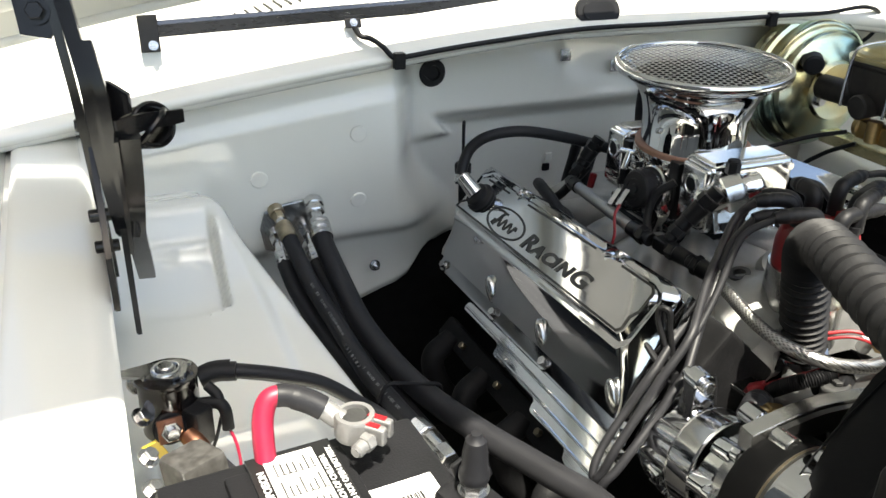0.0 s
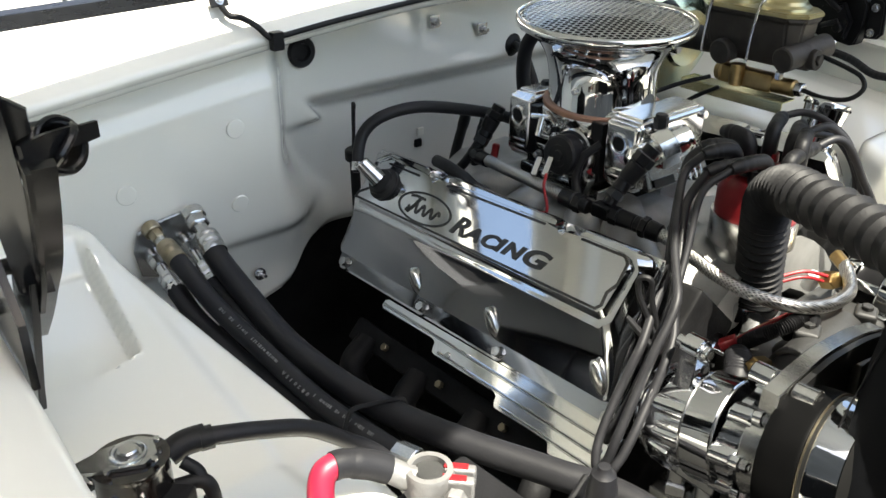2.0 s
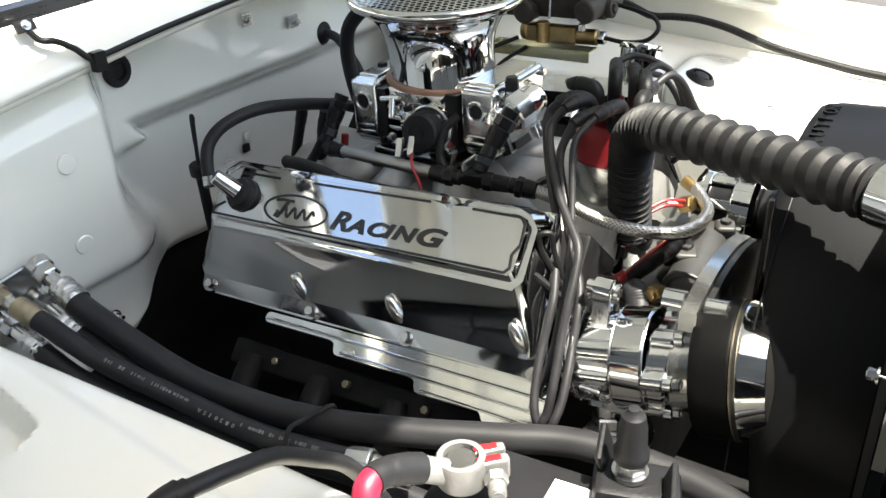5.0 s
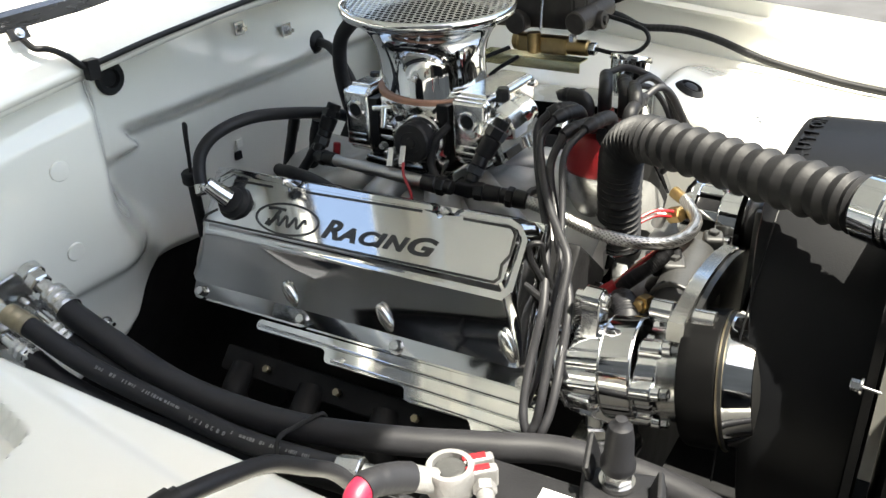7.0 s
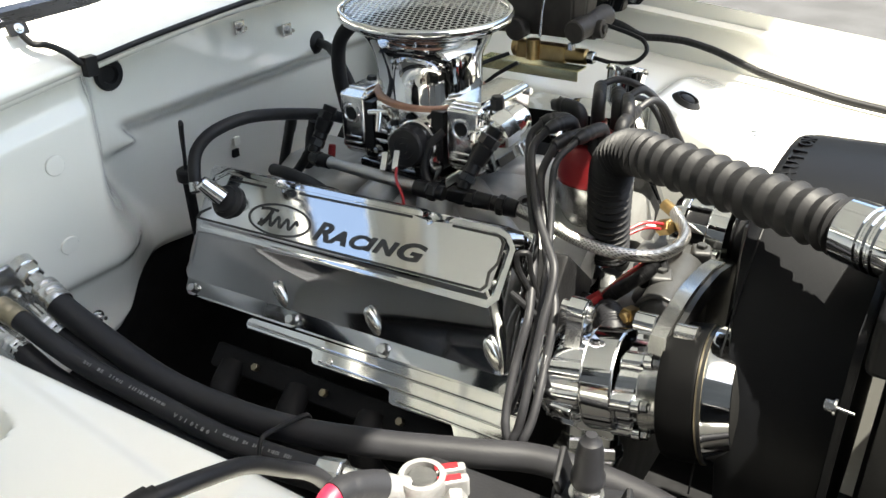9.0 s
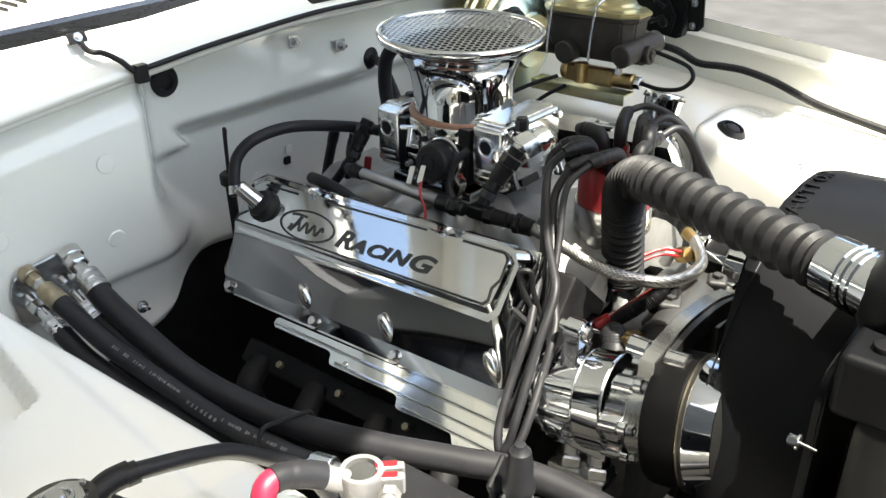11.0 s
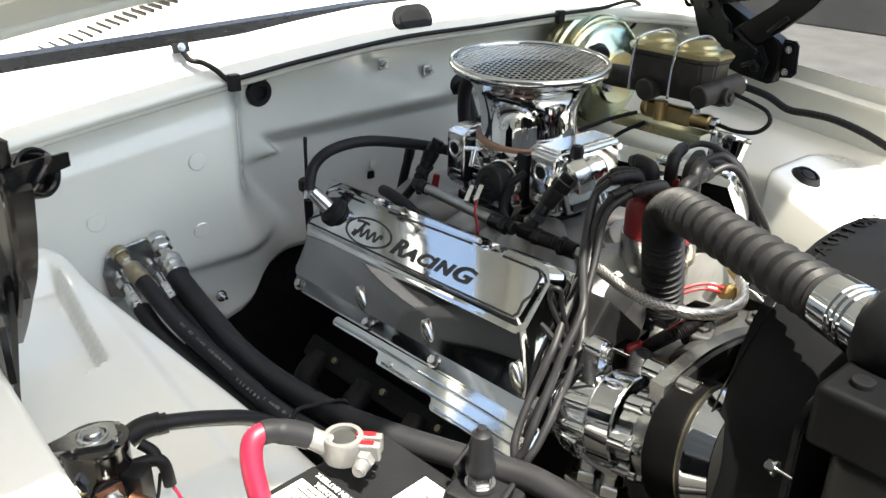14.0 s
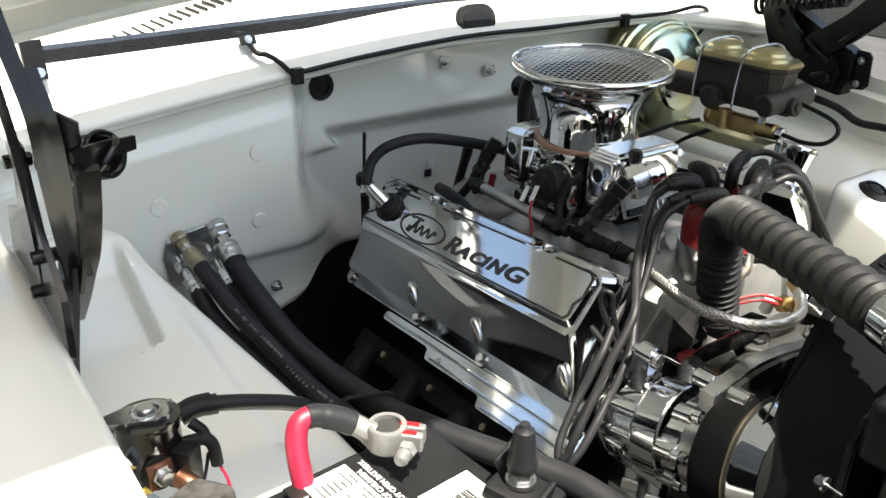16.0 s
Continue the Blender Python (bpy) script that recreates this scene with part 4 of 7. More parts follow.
def fuel_bowl(x0, x1, front):
    """A cast float bowl: rounded block, raised edge columns, ringed sight hole, ribs and screws."""
    g = B()
    box(g, eng((x0 + x1) / 2, MID, 1.113), (x1 - x0, 0.112, 0.076), 0.007, seg=4)
    bowl = part("fuel_bowl", g, BOWL, carb, "polished fuel bowl", 30)
    xc = (x0 + x1) / 2 - 0.001
    g = B()
    box(g, eng((x0 + x1) / 2, MID - 0.0545, 1.115), (x1 - x0 - 0.003, 0.010, 0.066), 0.0042, seg=3)
    part("face", g, BOWL, bowl, "", 30)
    g = B()
    revolve(g, [(0.0118, -0.001), (0.0118, 0.0014), (0.0108, 0.0022), (0.0088, 0.0022), (0.0078, 0.0008), (0.0076, -0.003)], eng(xc, MID - 0.0592, 1.126), (0, -1, 0), 32)
    part("sight_rim", g, BOWL, bowl)
    g = B()
    cyl(g, eng(xc, MID - 0.0570, 1.126), eng(xc, MID - 0.0598, 1.126), 0.0074, seg=24)
    part("sight_plug", g, BLACKP, bowl, "black sight plug")
    for k, z in enumerate((1.0985, 1.0910)):
        g = B()
        box(g, eng(xc + 0.001 * k, MID - 0.0592, z), (0.026 - 0.003 * k, 0.0024, 0.0028), 0.0010)
        part("rib", g, BOWL, bowl)
    g = B()
    box(g, eng((x0 + x1) / 2, MID, 1.152), (x1 - x0 - 0.012, 0.094, 0.004), 0.0015)
    part("top_step", g, BOWL, bowl)
    for y in (MID - 0.046, MID + 0.046):
        for z in (1.084, 1.142):
            g = B()
            e = x1 if front else x0
            cyl(g, eng(e, y, z), eng(e + (0.005 if front else -0.005), y, z), 0.0046, seg=16, bevel=0.0006)
            part("bowl_screw", g, ZINC, bowl)
    return bowl


fuel_bowl(0.214, 0.252, False)
bowl = fuel_bowl(0.3585, 0.403, True)
# sloped front of the forward bowl, with a plain nameplate bar
g = B()
prism(g, [(-0.050, -0.020), (0.050, -0.020), (0.048, 0.006), (0.036, 0.016), (-0.036, 0.016), (-0.048, 0.006)], 0.014, axes(eng(0.4110, MID, 1.100), (0, 1, 0), (-0.42, 0, 0.9)), 0.003, 3)
part("bowl_front", g, BOWL, bowl, "", 30)
g = B()
prism(g, [(-0.016, -0.0045), (0.016, -0.0045), (0.016, 0.0045), (-0.016, 0.0045)], 0.001, axes(eng(0.4190, MID - 0.028, 1.088), (0, 1, 0), (-0.42, 0, 0.9)))
part("nameplate", g, INK, bowl, "black nameplate bar")
for k in range(4):
    g = B()
    box(g, eng(0.4190, MID + 0.004 + 0.010 * k, 1.087), (0.003, 0.0035, 0.016), 0.001, pose(0, 0, 0, 0, -24, 0))
    part("rib", g, BOWL, bowl)
# round inlet with a hexagonal end
g = B()
ia, ib = Vector((0.404, -0.036, 1.117)), Vector((0.430, 0.026, 1.142))
revolve(g, [(0, -0.004), (0.0095, -0.004), (0.0115, -0.002), (0.0135, 0.0), (0.0150, 0.002), (0.0150, 0.006), (0.0135, 0.0075), (0.0135, 0.024), (0.0150, 0.026)], ia, ib - ia, 36)
part("inlet_housing", g, BOWL, carb, "polished inlet housing", 30)
g = B()
cyl(g, ia + (ib - ia).normalized() * 0.025, ia + (ib - ia).normalized() * 0.046, 0.0205, 0.0205, seg=8, bevel=0.0020)
part("inlet_hexagon", g, BOWL, carb, "polished eight sided nut", 20)
g = B()
revolve(g, [(0.0160, 0.046), (0.0165, 0.048), (0.0165, 0.056), (0.0145, 0.060), (0.0145, 0.064), (0.0110, 0.067), (0, 0.067)], ia, ib - ia, 36)
part("inlet_end", g, BOWL, carb, "", 30)
g = B()
hexa(g, (0.410, -0.004, 1.148), (0.409, -0.003, 1.160), 0.0078)
cyl(g, (0.409, -0.003, 1.159), (0.409, -0.003, 1.163), 0.0066, seg=16, bevel=0.001)
part("inlet_cap", g, BLACKM, carb, "black hexagonal cap")
g = B()
hexa(g, eng(0.226, MID - 0.01, 1.144), eng(0.226, MID - 0.01, 1.157), 0.0065)
part("vent_cap", g, BLACKM, carb, "black hexagonal cap")
# choke and its levers
CH = Vector((0.3290, -0.040, 1.1065))
g = B()
revolve(g, [(0.0245, 0), (0.0245, 0.004), (0.0215, 0.006), (0.0215, 0.022), (0.0195, 0.0245), (0.012, 0.0255), (0.0115, 0.0245), (0.006, 0.0245), (0.0055, 0.0265), (0, 0.0265)], CH, (0.05, -1, 0.12), 36)
part("choke_cap", g, BLACKP, carb, "round black choke cap")
g = B()
revolve(g, [(0.0265, -0.010), (0.0265, 0.002), (0.0245, 0.0035), (0.0240, -0.010)], CH, (0.05, -1, 0.12), 36, close=True)
part("choke_ring", g, BRUSHED, carb, "aluminium choke ring")
for a in (0.5, 2.6, 4.7):
    g = B()
    q = CH + Vector((math.cos(a) * 0.0245, -0.003, math.sin(a) * 0.0245))
    cyl(g, q, q + Vector((0, -0.004, 0.0005)), 0.0035, seg=10)
    part("screw", g, ZINC, carb)
for dx in (-0.010, 0.006):
    g = B()
    q = CH + Vector((dx - 0.004, -0.027, -0.004 + dx * 0.3))
    box(g, q + Vector((-0.004, -0.008, -0.006)), (0.0065, 0.024, 0.0055), 0.001, pose(0, 0, 0, 35, 0, 25))
    part("spade_terminal", g, ZINC, carb)
g = B()
tube(g, [CH + Vector((0.004, -0.043, -0.012)), CH + Vector((0.010, -0.052, -0.022)), CH + Vector((0.022, -0.058, -0.038)), CH + Vector((0.026, -0.064, -0.055))], 0.0016, 8)
part("choke_wire", g, RED, carb, "thin red wire")
random.seed(5)
for k in range(52):
    g = B()
    q = eng(random.uniform(0.270, 0.345), YN + random.uniform(-0.014, 0.008), random.uniform(1.070, 1.138))
    d = Vector((random.uniform(-1, 1), random.uniform(-0.5, 0.2), random.uniform(-1, 1))).normalized()
    if k % 3 == 0:
        bolt(g, q, (0, -1, 0.1), 0.0036, 0.006)
    elif k % 3 == 1:
        cyl(g, q, q + d * random.uniform(0.012, 0.028), random.uniform(0.002, 0.004), seg=10)
    else:
        box(g, q, (random.uniform(0.008, 0.022), 0.004, random.uniform(0.004, 0.009)), 0.001, pose(0, 0, 0, 0, random.uniform(-50, 50), 0))
    part("linkage", g, (ZINC, BOWL, CHROME, BOWL, BOWL, BLACKM)[k % 6], carb)
for q, r in (((0.205, -0.035, 1.080), 0.0045), ((0.347, -0.034, 1.092), 0.0045), ((0.349, -0.034, 1.105), 0.004)):
    g = B()
    cyl(g, q, (q[0], q[1] - 0.004, q[2] - 0.018), r, seg=14, bevel=0.001)
    part("red_fitting", g, RED, carb, "red anodised fitting")
g = B()
box(g, (0.352, -0.045, 1.078), (0.016, 0.014, 0.026), 0.003, pose(0, 0, 0, 0, 18, 0))
part("bellcrank", g, BRUSHED, carb)
g = B()
tube(g, [(0.362, -0.035, 1.125), (0.352, -0.05, 1.11), (0.352, -0.058, 1.085), (0.37, -0.065, 1.070), (0.40, -0.06, 1.062)], 0.0045, 10)
part("vent_tube", g, RUBBER, carb, "black vent tube")


# ---- fuel line ----
def fitting(th, a, b, r, material=BLACKM):
    """A black hose end: a hexagon nut and a socket."""
    a, b = Vector(a), Vector(b)
    d = b - a
    g = B()
    cyl(g, a, a + d * 0.55, r * 0.82, seg=18, bevel=r * 0.08)
    hexa(g, a + d * 0.22, a + d * 0.5, r * 1.08)
    cyl(g, a + d * 0.5, b, r, r * 0.92, seg=18, bevel=r * 0.12)
    return part("hose_end", g, material, th, "black anodised hose end")


fuel = thing("fuel_line", (0.3, -0.078, 1.075), "braided steel fuel line with black hose ends", "fuel line")
fitting(fuel, (0.200, -0.066, 1.073), (0.235, -0.075, 1.077), 0.0085)
fitting(fuel, (0.196, -0.060, 1.076), (0.200, -0.040, 1.105), 0.0085)
fitting(fuel, (0.205, -0.032, 1.126), (0.199, -0.046, 1.098), 0.010)
g = B()
tube(g, [(0.235, -0.075, 1.0775), (0.28, -0.079, 1.0785), (0.335, -0.081, 1.0775), (0.36, -0.081, 1.0765)], 0.0068, 14)
part("braid", g, BRAID, fuel, "braided steel sleeve")
fitting(fuel, (0.390, -0.079, 1.0755), (0.355, -0.081, 1.0765), 0.0095)
fitting(fuel, (0.405, -0.074, 1.075), (0.440, -0.067, 1.073), 0.009)
fitting(fuel, (0.440, -0.067, 1.073), (0.468, -0.062, 1.070), 0.010)
g = B()
box(g, (0.405, -0.074, 1.076), (0.022, 0.015, 0.015), 0.003)
part("tee", g, BLACKM, fuel)
fitting(fuel, (0.407, -0.070, 1.082), (0.412, -0.050, 1.108), 0.0085)
fitting(fuel, (0.424, -0.030, 1.138), (0.411, -0.052, 1.104), 0.0105)
g = B()
tube(g, [(0.466, -0.062, 1.070), (0.50, -0.063, 1.063), (0.535, -0.066, 1.056), (0.57, -0.060, 1.049), (0.60, -0.035, 1.041), (0.612, 0.0, 1.036), (0.612, 0.035, 1.035), (0.600, 0.06, 1.036), (0.585, 0.078, 1.04)], 0.0064, 16)
part("braid", g, BRAID, fuel, "braided steel sleeve")
g = B()
cyl(g, (0.590, 0.075, 1.038), (0.572, 0.084, 1.043), 0.0068)
part("brass_end", g, BRASS, fuel, "brass union")

# ---- distributor and plug wires ----
DC = Vector((0.515, 0.018, 0))
dist = thing("distributor", (DC.x, DC.y, 0.98), "red capped distributor crowned with black plug wires", "distributor")
g = B()
revolve(g, [(0.0, 0.97), (0.030, 0.97), (0.030, 1.0), (0.036, 1.01), (0.036, 1.060), (0.041, 1.060), (0.041, 1.088), (0.0, 1.090)], DC, (0, 0, 1), 32)
part("housing", g, BRUSHED, dist)
g = B()
revolve(g, [(0.0385, 1.080), (0.0385, 1.112), (0.035, 1.126), (0.028, 1.132), (0.0, 1.134)], DC, (0, 0, 1), 40)
part("cap", g, RED, dist, "red distributor cap")
for k in range(8):
    a = 2 * math.pi * k / 8 + 0.3
    g = B()
    cyl(g, DC + Vector((0.029 * math.cos(a), 0.029 * math.sin(a), 1.122)), DC + Vector((0.029 * math.cos(a), 0.029 * math.sin(a), 1.140)), 0.0070, 0.0062, seg=14)
    part("tower", g, RED if k % 3 else BLACKP, dist)


def boot_wire(a, tip, pts, r=0.0036, rb=0.0068):
    """A plug wire: a right-angled boot on a tower of the cap, lying flat out to its tip, then the wire through points."""
    s, tip = DC + Vector((0.029 * math.cos(a), 0.029 * math.sin(a), 1.134)), Vector(tip) - Vector((0, 0, 0.006))
    out = Vector((tip.x - s.x, tip.y - s.y, 0))
    reach = out.length
    out.normalize()
    top = Vector((0, 0, tip.z - s.z + 0.002))
    th = thing("spark_plug_wire", s, "grey spark plug wire with a black boot", "spark plug wire", "spark plug wires")
    g = B()
    tube(g, [s, s + top * 0.55, s + top * 0.90 + out * 0.004, s + top + out * 0.012, s + top + out * reach * 0.62, tip], rb, 16, 8, radii=lambda t: rb * (1.10 - 0.10 * t) * (1 - 0.24 * step(t, 0.90, 0.985)) * (1 + 0.05 * math.sin(t * 60) * (t > 0.72)))
    part("boot", g, BLACKP, th, "black rubber boot")
    g = B()
    tube(g, [tip - out * 0.002, *pts], r, 12, 8)
    part("wire", g, WIRE, th)
    return th


# four wires fall in a loose bundle past the front of the near cover
boot_wire(-2.75, (0.4670, -0.016, 1.1540), [(0.459, -0.022, 1.134), (0.470, -0.045, 1.112), (0.492, -0.080, 1.087), (0.515, -0.115, 1.067), (0.530, -0.148, 1.050), (0.540, -0.172, 1.030), (0.542, -0.184, 1.017), (0.5425, -0.198, 0.996), (0.545, -0.214, 0.976), (0.548, -0.226, 0.960), (0.552, -0.234, 0.948), (0.556, -0.236, 0.936), (0.556, -0.225, 0.915)], r=0.0040)
boot_wire(-2.20, (0.4850, -0.040, 1.1570), [(0.476, -0.050, 1.134), (0.490, -0.075, 1.112), (0.512, -0.105, 1.092), (0.535, -0.130, 1.078), (0.551, -0.148, 1.067), (0.556, -0.164, 1.050), (0.5575, -0.180, 1.031), (0.559, -0.194, 1.009), (0.562, -0.211, 0.987), (0.564, -0.225, 0.967), (0.563, -0.232, 0.949), (0.560, -0.236, 0.938), (0.558, -0.226, 0.920)], r=0.0041)
boot_wire(-1.60, (0.5000, -0.054, 1.1480), [(0.496, -0.070, 1.116), (0.512, -0.095, 1.088), (0.530, -0.120, 1.060), (0.545, -0.138, 1.042), (0.5545, -0.150, 1.030), (0.561, -0.167, 1.016), (0.565, -0.186, 0.994), (0.570, -0.207, 0.975), (0.572, -0.224, 0.956), (0.570, -0.235, 0.942), (0.566, -0.236, 0.925)], r=0.0041)
boot_wire(-1.00, (0.5210, -0.050, 1.1560), [(0.512, -0.074, 1.131), (0.523, -0.100, 1.090), (0.534, -0.125, 1.060), (0.541, -0.150, 1.038), (0.546, -0.168, 1.016), (0.5485, -0.186, 0.993), (0.5485, -0.200, 0.974), (0.545, -0.208, 0.955), (0.538, -0.204, 0.930)], r=0.0034)
# the others lean over to the far bank
boot_wire(-0.30, (0.5370, 0.068, 1.1550), [(0.546, 0.084, 1.156), (0.555, 0.098, 1.146), (0.566, 0.118, 1.112), (0.574, 0.137, 1.082), (0.570, 0.155, 1.060), (0.552, 0.175, 1.048), (0.530, 0.200, 1.020)], r=0.0040)
boot_wire(0.45, (0.5210, 0.076, 1.1640), [(0.532, 0.096, 1.162), (0.546, 0.114, 1.142), (0.556, 0.134, 1.105), (0.556, 0.156, 1.070), (0.538, 0.190, 1.045), (0.520, 0.215, 1.010)], r=0.0040)
boot_wire(1.20, (0.5000, 0.104, 1.1600), [(0.4990, 0.126, 1.1409), (0.5140, 0.158, 1.1300), (0.5290, 0.180, 1.0960), (0.5330, 0.194, 1.0500), (0.5200, 0.206, 1.0100)], rb=0.0076)
boot_wire(2.00, (0.4820, 0.098, 1.1660), [(0.496, 0.112, 1.164), (0.518, 0.120, 1.158), (0.538, 0.130, 1.140), (0.546, 0.146, 1.104), (0.536, 0.176, 1.066), (0.512, 0.205, 1.030)], r=0.0038)
boot_wire(2.70, (0.4560, 0.036, 1.1560), [(0.4440, 0.060, 1.1442), (0.4380, 0.090, 1.1332), (0.4300, 0.120, 1.1100)], rb=0.0078)
# plain grey print along one of the wires
for k, (p, q) in enumerate((((0.5120, -0.0950, 1.0880), (0.5210, -0.1075, 1.0740)),)):
    g = B()
    p, q = Vector(p) + Vector((0.002, -0.0018, 0.0026)), Vector(q) + Vector((0.002, -0.0018, 0.0026))
    box(g, (p + q) / 2, ((q - p).length, 0.0022, 0.0012), 0.0003, axes((0, 0, 0), q - p, (0.4, -0.2, 0.9)))
    part("wire_print", g, PRINT, bpy.data.objects["spark_plug_wire.002"])
tie = thing("cable_tie", (0.54, -0.15, 1.03), "black cable tie with a loop round the plug wires", "cable tie", "cable ties")
g = B()
tube(g, [(0.545, -0.156, 1.024), (0.532, -0.158, 1.045), (0.522, -0.162, 1.066), (0.522, -0.163, 1.080), (0.530, -0.158, 1.080), (0.532, -0.156, 1.062), (0.540, -0.154, 1.036)], 0.0026, 8)
part("strap", g, BLACKP, tie)
g = B()
box(g, (0.545, -0.158, 1.022), (0.012, 0.010, 0.012), 0.003)
part("lock", g, BLACKP, tie)
g = B()
tube(g, [(0.520, -0.172, 1.045), (0.536, -0.166, 1.030), (0.548, -0.162, 1.018)], 0.0032, 8)
part("tail", g, BLACKP, tie)

# ---- breather on the far cover ----
fil = thing("oil_filler", (0.461, 0.222, 1.06), "chrome oil filler breather on the far valve cover", "oil filler")
g = B()
FAX = Vector((0.02, 0.30, 1.0)).normalized()
FAT = Vector((0.4585, 0.211, 1.062))
revolve(g, [(0.0150, 0.0), (0.0150, 0.026), (0.0195, 0.030), (0.0240, 0.078), (0.0252, 0.0785), (0.0252, 0.0835), (0.0242, 0.085), (0.016, 0.0857), (0, 0.086)], FAT, FAX, 48)
part("filler_body", g, CHROME, fil)
for k in range(12):
    a = 2 * math.pi * k / 12
    g = B()
    box(g, FAT + FAX * 0.0795 + frame_of(FAX) @ Vector((0.0250 * math.cos(a), 0.0250 * math.sin(a), 0)), (0.002, 0.007, 0.003), 0.0005, frame_of(FAX) @ pose(0, 0, 0, 0, 0, math.degrees(a)))
    part("vent_slot", g, INK, fil)

# ---- upper radiator hose ----
hose = thing("radiator_hose", (0.545, -0.005, 1.0), "thick black corrugated radiator hose with chrome ends", "hose")
HP = [(0.546, -0.006, 1.018), (0.547, -0.014, 1.055), (0.550, -0.026, 1.100), (0.556, -0.037, 1.130), (0.572, -0.046, 1.147), (0.600, -0.060, 1.153), (0.68, -0.100, 1.158), (0.764, -0.145, 1.165), (0.779, -0.1525, 1.1656)]
def rib(s):
    w = (s * 42) % 1.0
    return 0.0186 + 0.0036 * (w / 0.62 if w < 0.62 else (1 - w) / 0.38)
g = B()
tube(g, HP, 0.021, 28, 120, radii=rib)
part("corrugated_sleeve", g, RUBBER, hose, "", 24)
g = B()
ha, hb = Vector((0.7750, -0.1505, 1.1655)), Vector((0.833, -0.179, 1.1685))
revolve(g, [(0.0215, 0), (0.0232, 0.0008), (0.0236, 0.020), (0.0222, 0.0212), (0.0222, 0.0228), (0.0238, 0.0242), (0.0238, 0.0260), (0.0222, 0.0274), (0.0222, 0.0290), (0.0238, 0.0304), (0.0238, 0.0322), (0.0222, 0.0336), (0.0222, 0.060), (0, 0.060)], ha, hb - ha, 48)
part("chrome_end", g, CHROME, hose, "chrome hose end")
g = B()
revolve(g, [(0.0200, 0.0), (0.0215, 0.001), (0.0215, 0.004), (0.0200, 0.005), (0.0200, 0.008), (0.0215, 0.009), (0.0215, 0.012), (0.0203, 0.014), (0.0245, 0.020), (0.0264, 0.047), (0.0258, 0.0495), (0.0, 0.050)], (0.5445, -0.003, 0.969), (0.03, -0.12, 1), 48)
part("chrome_end", g, CHROME, hose, "chrome hose end")

# ---- fan shroud and radiator ----
shroud = thing("fan_shroud", (0.76, MID, 0.7), "large black plastic fan shroud in front of the engine", "fan shroud")
def round_rect(hw, hh, r, n=10):
    pts = []
    for cx, cy, a0 in ((hw - r, hh - r, 0), (-hw + r, hh - r, 90), (-hw + r, -hh + r, 180), (hw - r, -hh + r, 270)):
        for k in range(n + 1):
            a = radians(a0 + 90 * k / n)
            pts.append((cx + r * math.cos(a), cy + r * math.sin(a)))
    return pts
SY = MID
g = B()
loops = []
for x, hw, hh, rr in ((0.80, 0.240, 0.241, 0.232), (0.733, 0.236, 0.238, 0.229), (0.718, 0.233, 0.235, 0.226), (0.715, 0.226, 0.228, 0.220), (0.722, 0.225, 0.227, 0.219), (0.795, 0.229, 0.232, 0.223)):
    loops.append([g.verts.new((x + (0.03 * max(0.0, 0.10 - z) / 0.25 - 0.022 * step(z, 0.10, 0.22) if x < 0.75 else 0), SY + y, 0.915 + z)) for y, z in round_rect(hw, hh, rr)])
for a, b in zip(loops, loops[1:]):
    for k in range(len(a)):
        n = (k + 1) % len(a)
        g.faces.new((a[k], a[n], b[n], b[k]))
part("shell", g, SHROUD, shroud, "", 60)
g = B()
outer = round_rect(0.268, 0.235, 0.02, 4)
mfl = axes((0.808, MID, 0.895), (0, 1, 0), (0, 0, 1))
prism(g, outer, 0.006, mfl, 0.0015)
part("flange", g, SHROUD, shroud)
for k, ch in enumerate("CAUTION"):
    ang = math.asin((-0.0485 + 0.0165 * k + 0.006 - SY) / 0.2375)
    at = Vector((0.7145, SY + 0.2375 * math.sin(ang) - 0.006, 0.9160 + 0.2375 * math.cos(ang) + 0.006 * math.sin(ang)))
    lettering(ch, 0.0175, axes(at, (0, math.cos(ang), -math.sin(ang)), (-1, 0, 0)), SHROUD, shroud, "letter", depth=0.0013, stretch=1.1, bold=0.0002, label="raised black moulded letter")
g = B()
tube(g, [(0.7085, SY + y, 0.915 + z + 0.0008) for y, z in round_rect(0.2345, 0.2365, 0.227)[:22]], 0.0008, 6, smooth=False)
part("seam", g, SHROUD, shroud)
rad = thing("radiator", (0.85, MID, 0.6), "black radiator with a rounded tank behind the fan shroud", "radiator")
g = B()
box(g, (0.866, MID, 0.86), (0.085, 0.53, 0.50), 0.012)
part("core", g, BLACKM, rad)
g = B()
box(g, (0.8700, MID, 1.1320), (0.120, 0.546, 0.046), 0.006, seg=3)
part("top_cover", g, SHROUD, rad, "flat black top cover")
g = B()
box(g, (0.866, 0.008, 1.165), (0.134, 0.424, 0.076), 0.034, seg=5)
part("tank", g, SHROUD, rad, "rounded black tank")
disc(rad, "button", (0.831, -0.221, 1.157), (0, 0, 1), 0.0075, 0.002, BLACKM, "round black button")
for x, y, z in ((0.800, -0.247, 1.084), (0.800, -0.247, 0.95)):
    st = thing("shroud_screw", (x, y, z), "zinc screw with a washer through the shroud flange", "screw", "shroud screws")
    g = B()
    bolt(g, (x + 0.001, y, z), (-1, 0, 0), 0.0040, 0.006)
    cyl(g, (x + 0.001, y, z), (x + 0.012, y, z - 0.001), 0.0010, seg=8)
    part("screw_head", g, ZINC, st)

# ---- compressor ----
AY, AZ = -0.150, 0.988
AXIS = Vector((0.142, 0.008, 0.024)).normalized()


def shaft(x):
    """A place on the compressor's shaft, which rises a little to the front."""
    return Vector((0.69, AY, AZ)) + AXIS * (x - 0.690)


